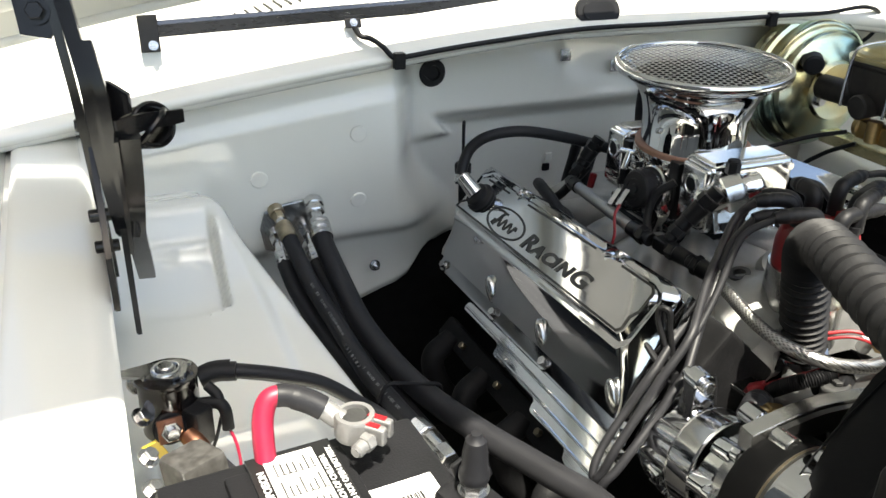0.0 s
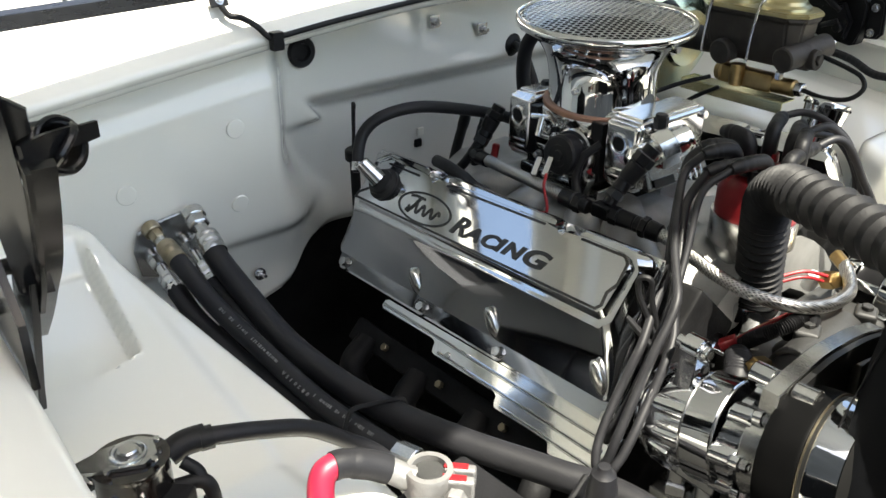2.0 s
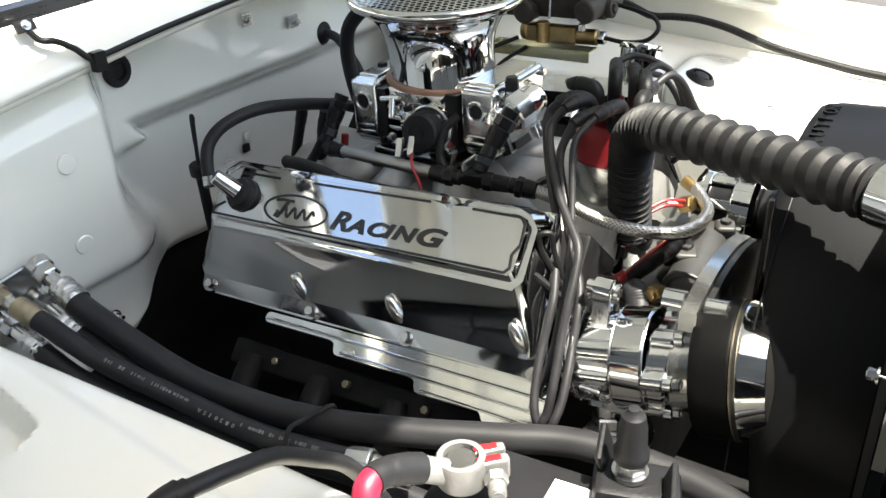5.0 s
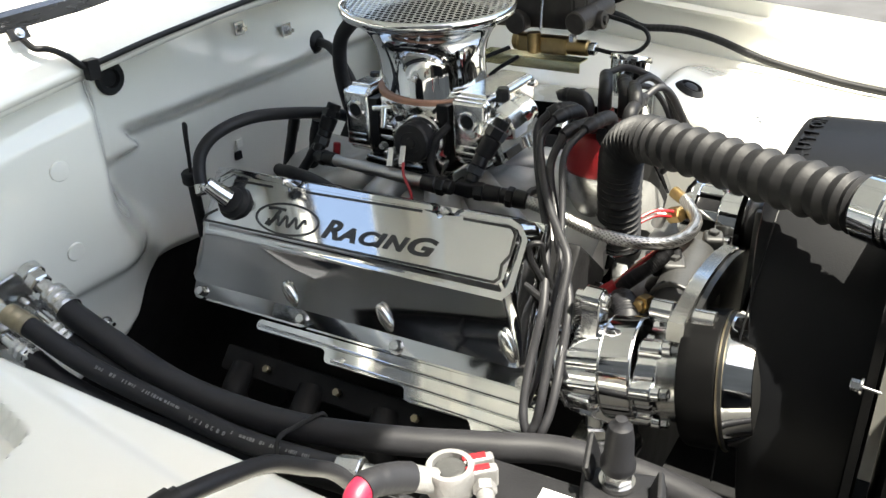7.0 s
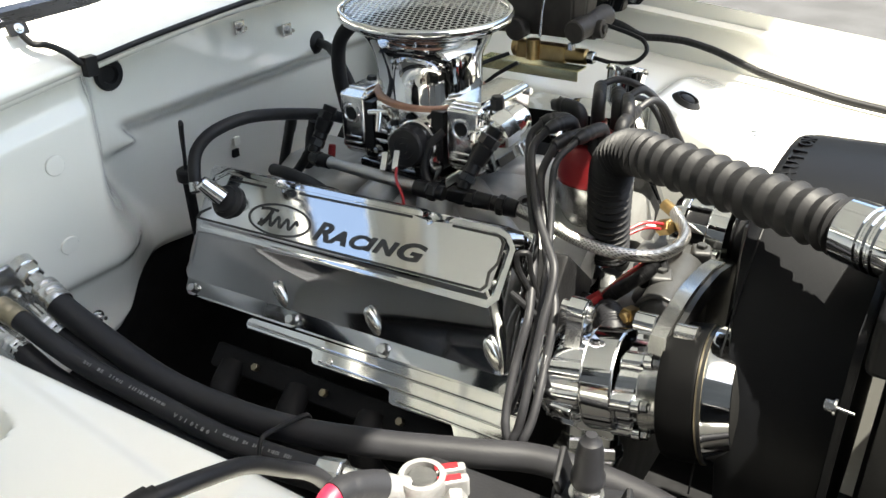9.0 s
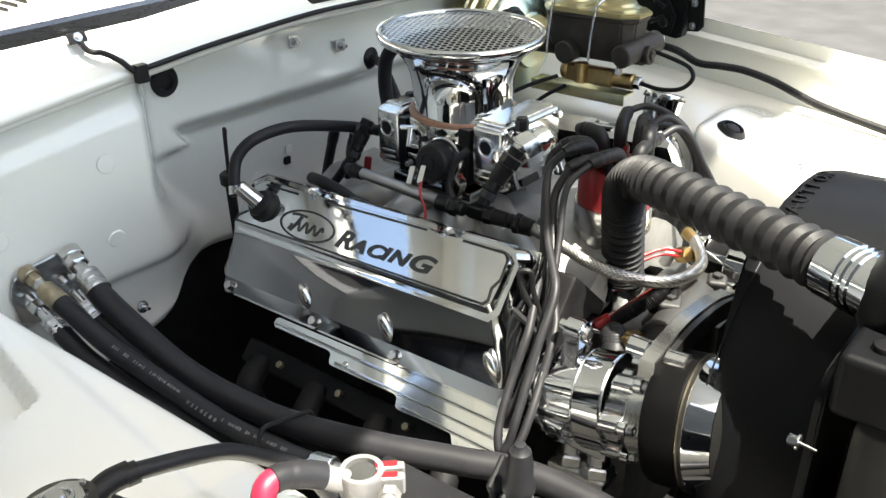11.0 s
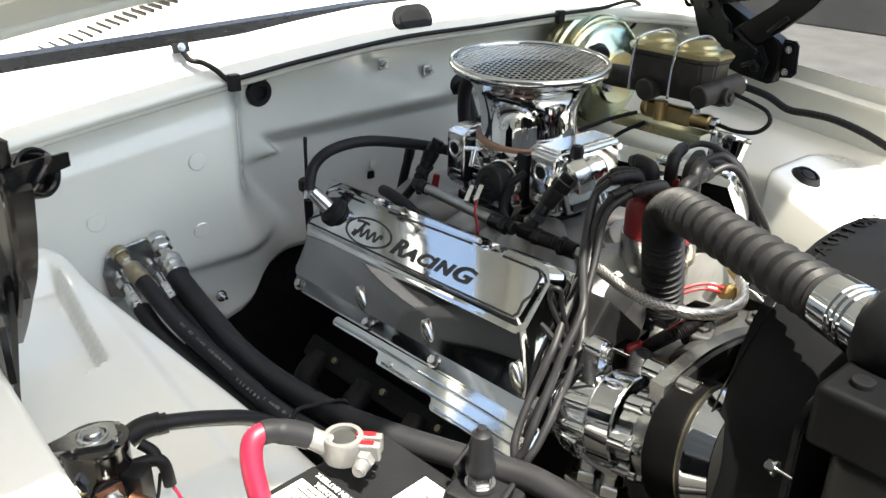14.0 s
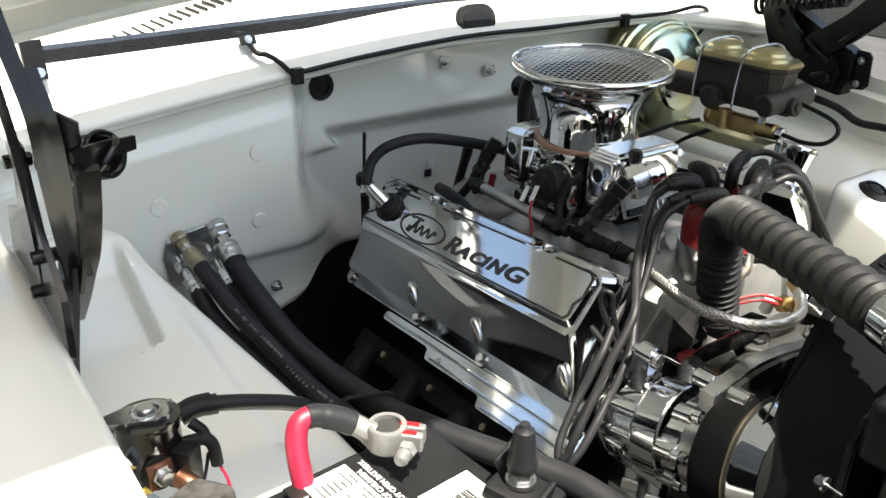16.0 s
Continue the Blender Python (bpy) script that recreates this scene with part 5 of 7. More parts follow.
comp = thing("air_conditioning_compressor", (0.62, AY, AZ - 0.05), "polished aluminium compressor with a black clutch pulley", "compressor")
def around(x, r, a):
    """A place at the angle a round the shaft, 0 towards the far side, 90 degrees up."""
    return shaft(x) + Vector((0, math.cos(a) * r, math.sin(a) * r))


def lobed(x0, x1, base, lift, count, turn, power=1.0):
    """A cast drum whose outline has bolt lobes."""
    g = B()
    rows = []
    for x, k in ((x0, 0.97), (x0 + 0.0015, 1.0), (x1 - 0.0025, 1.0), (x1, 0.96)):
        rows.append([g.verts.new(around(x, (base + lift * max(0.0, math.cos(count * (a - turn))) ** power) * k, a)) for a in [2 * math.pi * i / 168 for i in range(168)]])
    for p, q in zip(rows, rows[1:]):
        for i in range(168):
            g.faces.new((p[i], p[(i + 1) % 168], q[(i + 1) % 168], q[i]))
    g.faces.new(rows[0])
    g.faces.new(rows[-1])
    return g


g = B()
revolve(g, [(0, 0), (0.026, 0), (0.030, 0.003), (0.034, 0.004), (0.038, 0.008), (0.0395, 0.009), (0.0395, 0.012), (0.0415, 0.013), (0.0425, 0.016), (0.0425, 0.019), (0.0405, 0.020), (0.0405, 0.023), (0, 0.023)], shaft(0.546), AXIS, 72)
part("rear_cap", g, CASTPOL, comp, "ringed rear cap")
part("rear_housing", lobed(0.568, 0.602, 0.0410, 0.0034, 9, 0.35, 0.35), CASTPOL, comp, "", 30)
g = B()
revolve(g, [(0, 0), (0.0455, 0), (0.0468, 0.0015), (0.0468, 0.026), (0.0455, 0.028), (0, 0.028)], shaft(0.602), AXIS, 72)
part("middle_housing", g, POLISH, comp, "", 30)
part("front_head", lobed(0.6305, 0.6505, 0.0425, 0.0070, 7, 0.30, 0.7), CASTPOL, comp, "lobed front head", 30)
g = B()
revolve(g, [(0, 0), (0.042, 0), (0.0425, 0.001), (0.040, 0.018), (0.037, 0.020), (0, 0.020)], shaft(0.6505), AXIS, 64)
part("nose", g, BRUSHED, comp, "", 30)
for k in range(7):
    a = 0.30 + 2 * math.pi * k / 7
    ax = AXIS
    g = B()
    cyl(g, around(0.6495, 0.0445, a), around(0.6575, 0.0445, a), 0.0062, seg=18, bevel=0.0008)
    lug = part("lug", g, CASTPOL, comp, "cast lug")
    g = B()
    hexa(g, around(0.6570, 0.0445, a), around(0.6635, 0.0445, a), 0.0047)
    cyl(g, around(0.6630, 0.0445, a), around(0.6650, 0.0445, a), 0.0022, seg=12)
    part("bolt", g, ZINC, lug)
for a, x, w, hgt in ((4.05, 0.585, 0.022, 0.020), (4.75, 0.588, 0.024, 0.018), (3.45, 0.586, 0.020, 0.014)):
    g = B()
    box(g, around(x, 0.0435, a), (w, hgt, 0.007), 0.0018, pose(0, 0, 0, math.degrees(a) - 90, 0, 0))
    pad = part("pad", g, CASTPOL, comp, "flat cast pad")
    g = B()
    cyl(g, around(x, 0.0465, a), around(x, 0.0478, a), 0.0048, seg=20, bevel=0.0004)
    part("pad_plug", g, BRUSHED, pad)
for xr, rr in ((0.5665, 0.0432), (0.6015, 0.0456), (0.6300, 0.0460)):
    g = B()
    ring(g, shaft(xr), AXIS, rr, 0.0008, 72, 8)
    part("seam_ring", g, ZINC, comp)
g = B()
revolve(g, [(0, 0), (0.054, 0), (0.0575, 0.0012), (0.0590, 0.0035), (0.0594, 0.010), (0.0594, 0.0295), (0.0585, 0.032), (0.056, 0.033), (0, 0.033)], shaft(0.670), AXIS, 96)
part("pulley", g, PULLEY, comp, "black clutch pulley with a wide flat belt", 30)
g = B()
revolve(g, [(0.0580, 0.0), (0.0595, 0.0005), (0.0595, 0.0012), (0.0580, 0.0016)], shaft(0.7025), AXIS, 96, close=True)
part("pulley_ring", g, DULLBRASS, comp, "thin bronze ring")
g = B()
revolve(g, [(0.0555, 0.0), (0.0580, 0.0), (0.0580, 0.003), (0.0555, 0.003)], shaft(0.7040), AXIS, 96, close=True)
part("pulley_groove", g, INK, comp)
g = B()
revolve(g, [(0.0540, 0.0), (0.0580, 0.0), (0.0586, 0.0008), (0.0584, 0.0030), (0.0520, 0.0215), (0.0512, 0.0220), (0.0500, 0.0210)], shaft(0.7070), AXIS, 128)
part("pulley_rim", g, POLISH, comp, "polished pulley rim", 22)
g = B()
revolve(g, [(0.0515, 0.0), (0.0505, 0.0015), (0.0430, 0.0060), (0.0300, 0.0095), (0.0150, 0.0115), (0.0, 0.012)], shaft(0.7275), AXIS, 72)
part("clutch_plate", g, INK, comp, "black domed clutch plate")
# ear with its bolt across
g = B()
ear = [(0.0112 * math.cos(a), 0.0112 * math.sin(a)) for a in span(0, math.pi, 14)] + [(-0.0085, -0.012), (-0.0125, -0.034), (0.0150, -0.034), (0.0095, -0.012)]
prism(g, ear, 0.0165, axes((0.5915, AY - 0.010, 1.0405), (0, 1, 0), (0, 0, 1)), 0.0016, 3)
e = part("ear", g, CASTPOL, comp, "cast mounting ear", 30)
g = B()
cyl(g, (0.5915, AY - 0.010, 1.0405), (0.5965, AY - 0.010, 1.0405), 0.0068, seg=24, bevel=0.0008)
part("socket_bolt", g, ZINC, e, "zinc socket head bolt")
g = B()
cyl(g, (0.5962, AY - 0.010, 1.0405), (0.5969, AY - 0.010, 1.0405), 0.0034, seg=6)
part("socket", g, INK, e)
g = B()
cyl(g, (0.575, AY - 0.010, 1.0405), (0.566, AY - 0.010, 1.0405), 0.0062, seg=20, bevel=0.001)
part("bolt_end", g, ZINC, e)
g = B()
cyl(g, (0.5917, AY - 0.006, 1.0225), (0.5930, AY - 0.006, 1.0225), 0.0034, seg=16)
part("ear_hole", g, INK, e)
# ports underneath with their hexagonal fittings
g = B()
box(g, (0.606, AY - 0.014, 0.936), (0.056, 0.034, 0.020), 0.005, None, 3)
part("port_block", g, CASTPOL, comp, "cast port block")
for px in (0.592, 0.620):
    g = B()
    cyl(g, (px, AY - 0.017, 0.945), (px + 0.002, AY - 0.021, 0.916), 0.0115, seg=28, bevel=0.002)
    neck = part("port_neck", g, CHROME, comp, "chrome port neck")
    g = B()
    hexa(g, (px + 0.002, AY - 0.021, 0.917), (px + 0.003, AY - 0.023, 0.905), 0.0155)
    part("port_nut", g, ZINC, neck)
g = B()
box(g, (0.607, AY - 0.024, 0.902), (0.060, 0.030, 0.012), 0.003)
part("port_clamp", g, BRUSHED, comp, "aluminium port clamp")
# curved aluminium bracket bar
arm = thing("compressor_bracket", (0.66, -0.15, 1.04), "curved flat aluminium bracket bolted to the compressor", "bracket")
g = B()
path = smooth_path([(0.659, -0.176, 1.0485), (0.659, -0.160, 1.0520), (0.659, -0.138, 1.0560), (0.659, -0.112, 1.0585), (0.659, -0.085, 1.0570), (0.659, -0.050, 1.0525), (0.660, -0.015, 1.0440)], 6)
prev = None
for p in path:
    deep = 0.0045 + 0.0135 * (1 - step(p.y, -0.176, -0.13))
    q = [g.verts.new(p + Vector(o)) for o in ((-0.0062, 0, 0), (0.0062, 0, 0), (0.0070, 0, -0.0008), (0.0070, 0, -deep), (-0.0070, 0, -deep), (-0.0070, 0, -0.0008))]
    if prev:
        for k in range(6):
            g.faces.new((prev[k], prev[(k + 1) % 6], q[(k + 1) % 6], q[k]))
    else:
        g.faces.new(q)
    prev = q
g.faces.new(prev)
part("bar", g, BRUSHED, arm, "", 30)
# added black strip along the bar, standing in for its dark front side
g = B()
prev = None
for p in path[8:]:
    q = [g.verts.new(p + Vector(o)) for o in ((0.0080, 0, -0.002), (0.0130, 0, -0.002), (0.0130, 0, -0.022), (0.0080, 0, -0.022))]
    if prev:
        for k in range(4):
            g.faces.new((prev[k], prev[(k + 1) % 4], q[(k + 1) % 4], q[k]))
    else:
        g.faces.new(q)
    prev = q
g.faces.new(prev)
part("bar_dark_side", g, INK, arm, "black strip standing in for the bar's dark side", 30)
g = B()
cyl(g, (0.667, -0.154, 1.043), (0.686, -0.154, 1.0445), 0.0088, seg=28, bevel=0.001)
part("cap_bolt", g, ZINC, arm, "socket head bolt")
g = B()
cyl(g, (0.6858, -0.154, 1.0445), (0.6868, -0.154, 1.0446), 0.0046, seg=6)
part("bolt_socket", g, INK, arm)
g = B()
cyl(g, (0.631, -0.152, 1.041), (0.6505, -0.152, 1.042), 0.0098, seg=28, bevel=0.0012)
part("spacer", g, CASTPOL, arm, "turned aluminium spacer")

# ---- things in front of the engine ----
wp = thing("water_pump", (0.61, MID, 0.9), "raw grey cast water pump on the engine front", "water pump")
g = B()
box(g, (0.605, MID, 0.905), (0.060, 0.200, 0.130), 0.02, seg=3)
box(g, (0.618, 0.050, 0.978), (0.056, 0.190, 0.062), 0.014, pose(0, 0, 0, 6, 0, -4), seg=3)
part("housing", g, CASTGREY, wp)
g = B()
revolve(g, [(0.0195, 0.004), (0.0200, 0.0), (0.0232, 0.0), (0.0240, 0.0012), (0.0240, 0.007), (0.0225, 0.009), (0.0230, 0.10), (0, 0.105)], (0.6260, -0.072, 0.9985), (-0.10, 1, 0.0), 48)
neck = part("inlet_neck", g, CASTGREY, wp, "cast inlet neck with a raised rim", 28)
g = B()
revolve(g, [(0.0198, -0.002), (0.0195, 0.006), (0.017, 0.013), (0.010, 0.018), (0, 0.0195)], (0.6260, -0.072, 0.9985), (0.10, -1, 0.0), 36)
part("plug", g, RUBBER, neck, "black rubber plug")
for bx, by, bz, w, h in ((0.612, -0.030, 1.012, 0.022, 0.026), (0.630, 0.040, 1.016, 0.020, 0.018), (0.628, 0.110, 1.004, 0.022, 0.020)):
    g = B()
    box(g, (bx, by, bz), (w, w, h), 0.004, pose(0, 0, 0, 8, 0, 22), 3)
    boss = part("boss", g, CASTGREY, wp, "cast bolt boss")
    g = B()
    hexa(g, (bx, by, bz + h / 2), (bx, by, bz + h / 2 + 0.004), 0.0055)
    part("bolt", g, CASTGREY, boss)
g = B()
hexa(g, (0.6065, -0.083, 1.003), (0.6035, -0.099, 1.007), 0.0085)
cyl(g, (0.6040, -0.097, 1.0065), (0.6025, -0.105, 1.008), 0.0055, seg=16, bevel=0.001)
part("brass_plug", g, BRASS, wp, "brass plug")
g = B()
tube(g, [(0.574, -0.072, 0.985), (0.582, -0.086, 0.999), (0.591, -0.100, 1.000), (0.599, -0.113, 0.990), (0.604, -0.120, 0.965)], 0.0125, 16, 14, radii=lambda t: 0.0122 + 0.0004 * math.sin(t * 190))
part("bypass_hose", g, HOSE, wp, "short ribbed grey-black bypass hose")
pul = thing("water_pump_pulley", (0.680, MID, 0.90), "black stamped water pump pulley with belt grooves", "pulley")
g = B()
revolve(g, [(0, 0), (0.030, 0), (0.060, 0.004), (0.074, 0.006), (0.0775, 0.008), (0.0735, 0.012), (0.0775, 0.016), (0.0735, 0.020), (0.0775, 0.024), (0.074, 0.027), (0.060, 0.022), (0.0, 0.022)], (0.672, MID - 0.004, 0.925), (1, 0, 0), 72)
part("sheave", g, BLACKM, pul, "", 30)
g = B()
cyl(g, (0.630, MID - 0.004, 0.925), (0.673, MID - 0.004, 0.925), 0.019, seg=28, bevel=0.001)
part("hub", g, DARKCAST, pul)
brk = thing("alternator_bracket", (0.660, 0.06, 0.95), "dark steel alternator bracket in front of the pump", "bracket")
g = B()
box(g, (0.6640, 0.075, 0.985), (0.006, 0.022, 0.110), 0.0015, pose(0, 0, 0, -14, 0, 6))
part("strut", g, DARKCAST, brk)
g = B()
box(g, (0.6530, 0.085, 0.935), (0.010, 0.150, 0.125), 0.003, pose(0, 0, 0, 6, 0, -4))
part("plate", g, DARKCAST, brk)
loom = thing("wire_loom", (0.57, -0.05, 1.0), "black corrugated wire loom with a red connector", "wiring")
g = B()
tube(g, [(0.566, -0.062, 0.993), (0.578, -0.060, 1.006), (0.590, -0.058, 1.018), (0.600, -0.048, 1.026), (0.604, -0.028, 1.030)], 0.0068, 14, 50, radii=lambda s: 0.0064 + 0.0009 * math.sin(s * 240))
part("corrugated_tube", g, BLACKP, loom, "", 80)
g = B()
tube(g, [(0.520, -0.105, 1.03), (0.535, -0.105, 1.01), (0.548, -0.11, 0.985), (0.556, -0.118, 0.965)], 0.006, 12, 40, radii=lambda s: 0.0058 + 0.0008 * math.sin(s * 260))
part("corrugated_tube", g, BLACKP, loom, "", 80)
g = B()
box(g, (0.5597, -0.0672, 0.9964), (0.017, 0.010, 0.009), 0.002, pose(0, 0, 0, 0, -35, 30))
part("connector", g, RED, loom, "red connector")
for dy, mt in ((0.0, RED), (0.006, TAN), (0.011, RED)):
    g = B()
    tube(g, [(0.565, -0.064 + dy * 0.5, 1.001), (0.575, -0.054 + dy, 1.012), (0.588, -0.042 + dy, 1.024), (0.596, -0.025 + dy, 1.032)], 0.0017, 8)
    part("lead", g, mt, loom)
g = B()
box(g, (0.600, -0.022, 1.018), (0.034, 0.026, 0.018), 0.004, pose(0, 0, 0, 10, -25, 25))
part("plug_body", g, BLACKP, loom, "black plastic plug")
snd = thing("temperature_sender", (0.585, 0.055, 1.03), "brass and white sender with red wires", "sender")
g = B()
cyl(g, (0.566, 0.05, 1.015), (0.572, 0.05, 1.034), 0.007, seg=18, bevel=0.002)
part("socket", g, WHITE, snd, "white plastic socket")
g = B()
hexa(g, (0.578, 0.055, 1.028), (0.592, 0.052, 1.034), 0.009)
part("brass_nut", g, BRASS, snd)
for dz in (0, 0.006):
    g = B()
    tube(g, [(0.555, 0.01, 1.03 + dz), (0.57, 0.03, 1.036 + dz), (0.585, 0.05, 1.03 + dz)], 0.0018, 8)
    part("lead", g, RED, snd)
brt = thing("bright_bracket", (0.555, -0.07, 0.985), "small bright aluminium bracket by the thermostat", "bracket")
g = B()
box(g, (0.545, -0.070, 0.992), (0.045, 0.022, 0.005), 0.001, pose(0, 0, 0, 18, 20, 35))
part("plate", g, POLISH, brt)
alt = thing("alternator", (0.64, 0.13, 0.95), "chrome alternator with cooling slots behind the braided line", "alternator")
g = B()
AL = Vector((0.582, 0.104, 1.012))
cyl(g, AL + Vector((0.004, 0, 0)), AL + Vector((0.060, 0, 0)), 0.0335, seg=36)
part("core", g, BLACKM, alt, "dark windings behind the slots")
g = B()
revolve(g, [(0, 0), (0.020, 0), (0.034, 0.001), (0.0395, 0.005), (0.0400, 0.016), (0.0385, 0.018), (0.033, 0.018)], AL, (1, 0, 0), 64)
part("rear_case", g, CHROME, alt, "", 28)
g = B()
revolve(g, [(0.033, 0), (0.0395, 0), (0.0405, 0.0015), (0.0405, 0.020), (0.036, 0.025), (0.022, 0.027), (0, 0.027)], AL + Vector((0.042, 0, 0)), (1, 0, 0), 64)
part("front_case", g, CHROME, alt, "", 28)
for k in range(8):
    a = 2 * math.pi * (k + 0.4) / 8
    g = B()
    box(g, AL + Vector((0.030, 0.0375 * math.cos(a), 0.0375 * math.sin(a))), (0.026, 0.005, 0.011), 0.0015, pose(0, 0, 0, math.degrees(a), 0, 0))
    part("rib", g, CHROME, alt)
for k in range(4):
    a = 2 * math.pi * (k + 0.1) / 4
    g = B()
    box(g, AL + Vector((0.053, 0.042 * math.cos(a), 0.042 * math.sin(a))), (0.016, 0.010, 0.014), 0.003, pose(0, 0, 0, math.degrees(a), 0, 0), 3)
    lug = part("lug", g, CHROME, alt)
    g = B()
    bolt(g, AL + Vector((0.044, 0.0435 * math.cos(a), 0.0435 * math.sin(a))), (-1, 0, 0), 0.0035, 0.004)
    part("bolt", g, ZINC, lug)
g = B()
cyl(g, AL + Vector((0.069, 0, 0)), AL + Vector((0.088, 0, 0)), 0.028, seg=40, bevel=0.002)
part("belt_pulley", g, BLACKM, alt, "black belt pulley")

# ---- air conditioning hoses at the bulkhead ----
bulk = thing("bulkhead_plate", (0.075, -0.385, 1.02), "zinc bulkhead plate with four hose unions", "bulkhead fitting")
g = B()
pl = [(-0.052, -0.012), (-0.044, 0.012), (-0.030, 0.020), (0.020, 0.026), (0.034, 0.016), (0.036, 0.0), (0.012, -0.050), (-0.012, -0.058), (-0.046, -0.045)]
prism(g, [(x * 0.80, y * 0.88) for x, y in pl], 0.004, axes((0.072, -0.391, 1.0165), (0, 1, 0), (0, 0, 1)), 0.0015)
part("plate", g, ZINC, bulk)


def ac_hose(union, ferrule, pts, r, label, nut=ZINC, fer=ZINC, crimp=False):
    th = thing("air_conditioning_hose", union, label, "hose", "air conditioning hoses")
    u, f = Vector(union), Vector(ferrule)
    d = (f - u).normalized()
    g = B()
    cyl(g, u - d * 0.008, u + d * 0.004, r * 1.0, seg=20, bevel=0.001)
    hexa(g, u + d * 0.003, u + d * 0.016, r * (0.95 if nut is ZINC else 0.8))
    part("nut", g, nut, th, "hexagonal union nut")
    g = B()
    cyl(g, u + d * 0.016, f, r * 0.62, seg=18)
    part("stem", g, ZINC, th)
    g = B()
    prof = [(r * 0.7, 0), (r * 1.08, 0.001), (r * 1.12, 0.006), (r * 1.05, 0.008), (r * 1.05, 0.010), (r * 1.12, 0.012), (r * 1.12, 0.017), (r * 1.05, 0.019), (r * 1.05, 0.021), (r * 1.12, 0.023), (r * 1.1, 0.028), (r, 0.028)]
    revolve(g, prof, f, d, 24 if not crimp else 8)
    part("ferrule", g, fer, th, "crimped ferrule")
    g = B()
    tube(g, [f + d * 0.02, f + d * 0.035, *pts], r, 18, 12)
    part("hose", g, HOSE, th)
    return th


hA = ac_hose((0.080, -0.365, 1.034), (0.108, -0.367, 1.022), [(0.198, -0.366, 0.986), (0.268, -0.362, 0.966), (0.338, -0.351, 0.955), (0.40, -0.336, 0.950), (0.476, -0.310, 0.950), (0.544, -0.280, 0.950), (0.607, -0.255, 0.950), (0.70, -0.25, 0.945), (0.80, -0.28, 0.94)], 0.0125, "thick black rubber refrigerant hose")
hB = ac_hose((0.079, -0.412, 1.030), (0.103, -0.410, 1.022), [(0.197, -0.401, 0.988), (0.271, -0.392, 0.972), (0.353, -0.383, 0.958), (0.406, -0.375, 0.955), (0.455, -0.369, 0.957)], 0.0098, "black rubber refrigerant hose with pale print", DULLBRASS, DULLBRASS)
hC = ac_hose((0.079, -0.414, 0.998), (0.110, -0.415, 0.990), [(0.18, -0.412, 0.965), (0.26, -0.398, 0.945), (0.36, -0.375, 0.932), (0.45, -0.35, 0.92), (0.6, -0.33, 0.90)], 0.0098, "black rubber refrigerant hose lying underneath", crimp=True)
hD = ac_hose((0.079, -0.376, 1.004), (0.115, -0.377, 0.992), [(0.18, -0.376, 0.972), (0.254, -0.372, 0.952), (0.34, -0.362, 0.935), (0.45, -0.34, 0.92)], 0.0095, "black rubber refrigerant hose lying underneath", crimp=True)
g = B()
ends = Vector((0.455, -0.369, 0.957))
cyl(g, ends, ends + Vector((0.022, 0.004, 0.003)), 0.012, seg=8, bevel=0.001)
cyl(g, ends + Vector((0.022, 0.004, 0.003)), ends + Vector((0.045, 0.010, 0.0)), 0.008, seg=16)
hexa(g, ends + Vector((0.038, 0.008, 0.0)), ends + Vector((0.054, 0.012, -0.002)), 0.011)
part("crimp_end", g, ZINC, hB, "zinc crimped hose end")
# pale print along the hoses, as plain bars
random.seed(9)
pathB = smooth_path([(0.197, -0.401, 0.988), (0.271, -0.392, 0.972), (0.353, -0.383, 0.958), (0.406, -0.375, 0.955), (0.455, -0.369, 0.957)], 64)
out = Vector((0.15, -0.42, 0.90)).normalized()
i = 10
while i < len(pathB) - 26:
    n = random.choice((1, 1, 2, 2, 3))
    a, b = pathB[i], pathB[i + n]
    if b.x < 0.300 or a.x > 0.353:
        t = (b - a).normalized()
        side = out.cross(t).normalized() * random.choice((0.0012, 0.0016, 0.0016))
        up = t.cross(side).normalized() * 0.0099
        up = up if up.z > 0 else -up
        g = B()
        vs = [g.verts.new(v) for v in (a + up - side, b + up - side, b + up + side, a + up + side)]
        ws = [g.verts.new(v.co - up * 0.05) for v in vs]
        g.faces.new(vs)
        for k in range(4):
            g.faces.new((vs[k], ws[k], ws[(k + 1) % 4], vs[(k + 1) % 4]))
        part("print_bar", g, PRINT, hB)
    i += n + random.choice((1, 1, 1, 2, 7))
for k, ch in enumerate("082015A"):
    x = 0.3475 - 0.0058 * k
    a = min(pathB[:-1], key=lambda p: abs(p.x - x))
    i = pathB.index(a)
    t = (pathB[i + 1] - a).normalized()
    up = (out - t * out.dot(t)).normalized()
    lettering(ch, 0.0050, axes(a + up * 0.0096 + t.cross(up) * 0.0018 + t * 0.002, -t, -up.cross(t)), PRINT, hB, "letter", depth=0.0006, bold=0.0001, label="pale printed character")
clip = thing("hose_clip", (0.237, -0.364, 0.966), "small bright zinc clip between two hoses", "hose clip")
g = B()
box(g, (0.237, -0.372, 0.9665), (0.012, 0.0045, 0.005), 0.001, pose(0, 0, 0, 20, 12, 4))
part("band", g, ZINC, clip)
zt = thing("cable_tie", (0.40, -0.355, 0.965), "black cable tie holding two hoses", "cable tie", "cable ties")
g = B()
tube(g, [(0.405, -0.389, 0.957), (0.402, -0.378, 0.973), (0.402, -0.358, 0.970), (0.402, -0.342, 0.966), (0.402, -0.324, 0.960), (0.402, -0.320, 0.945)], 0.0022, 8)
part("strap", g, BLACKP, zt)

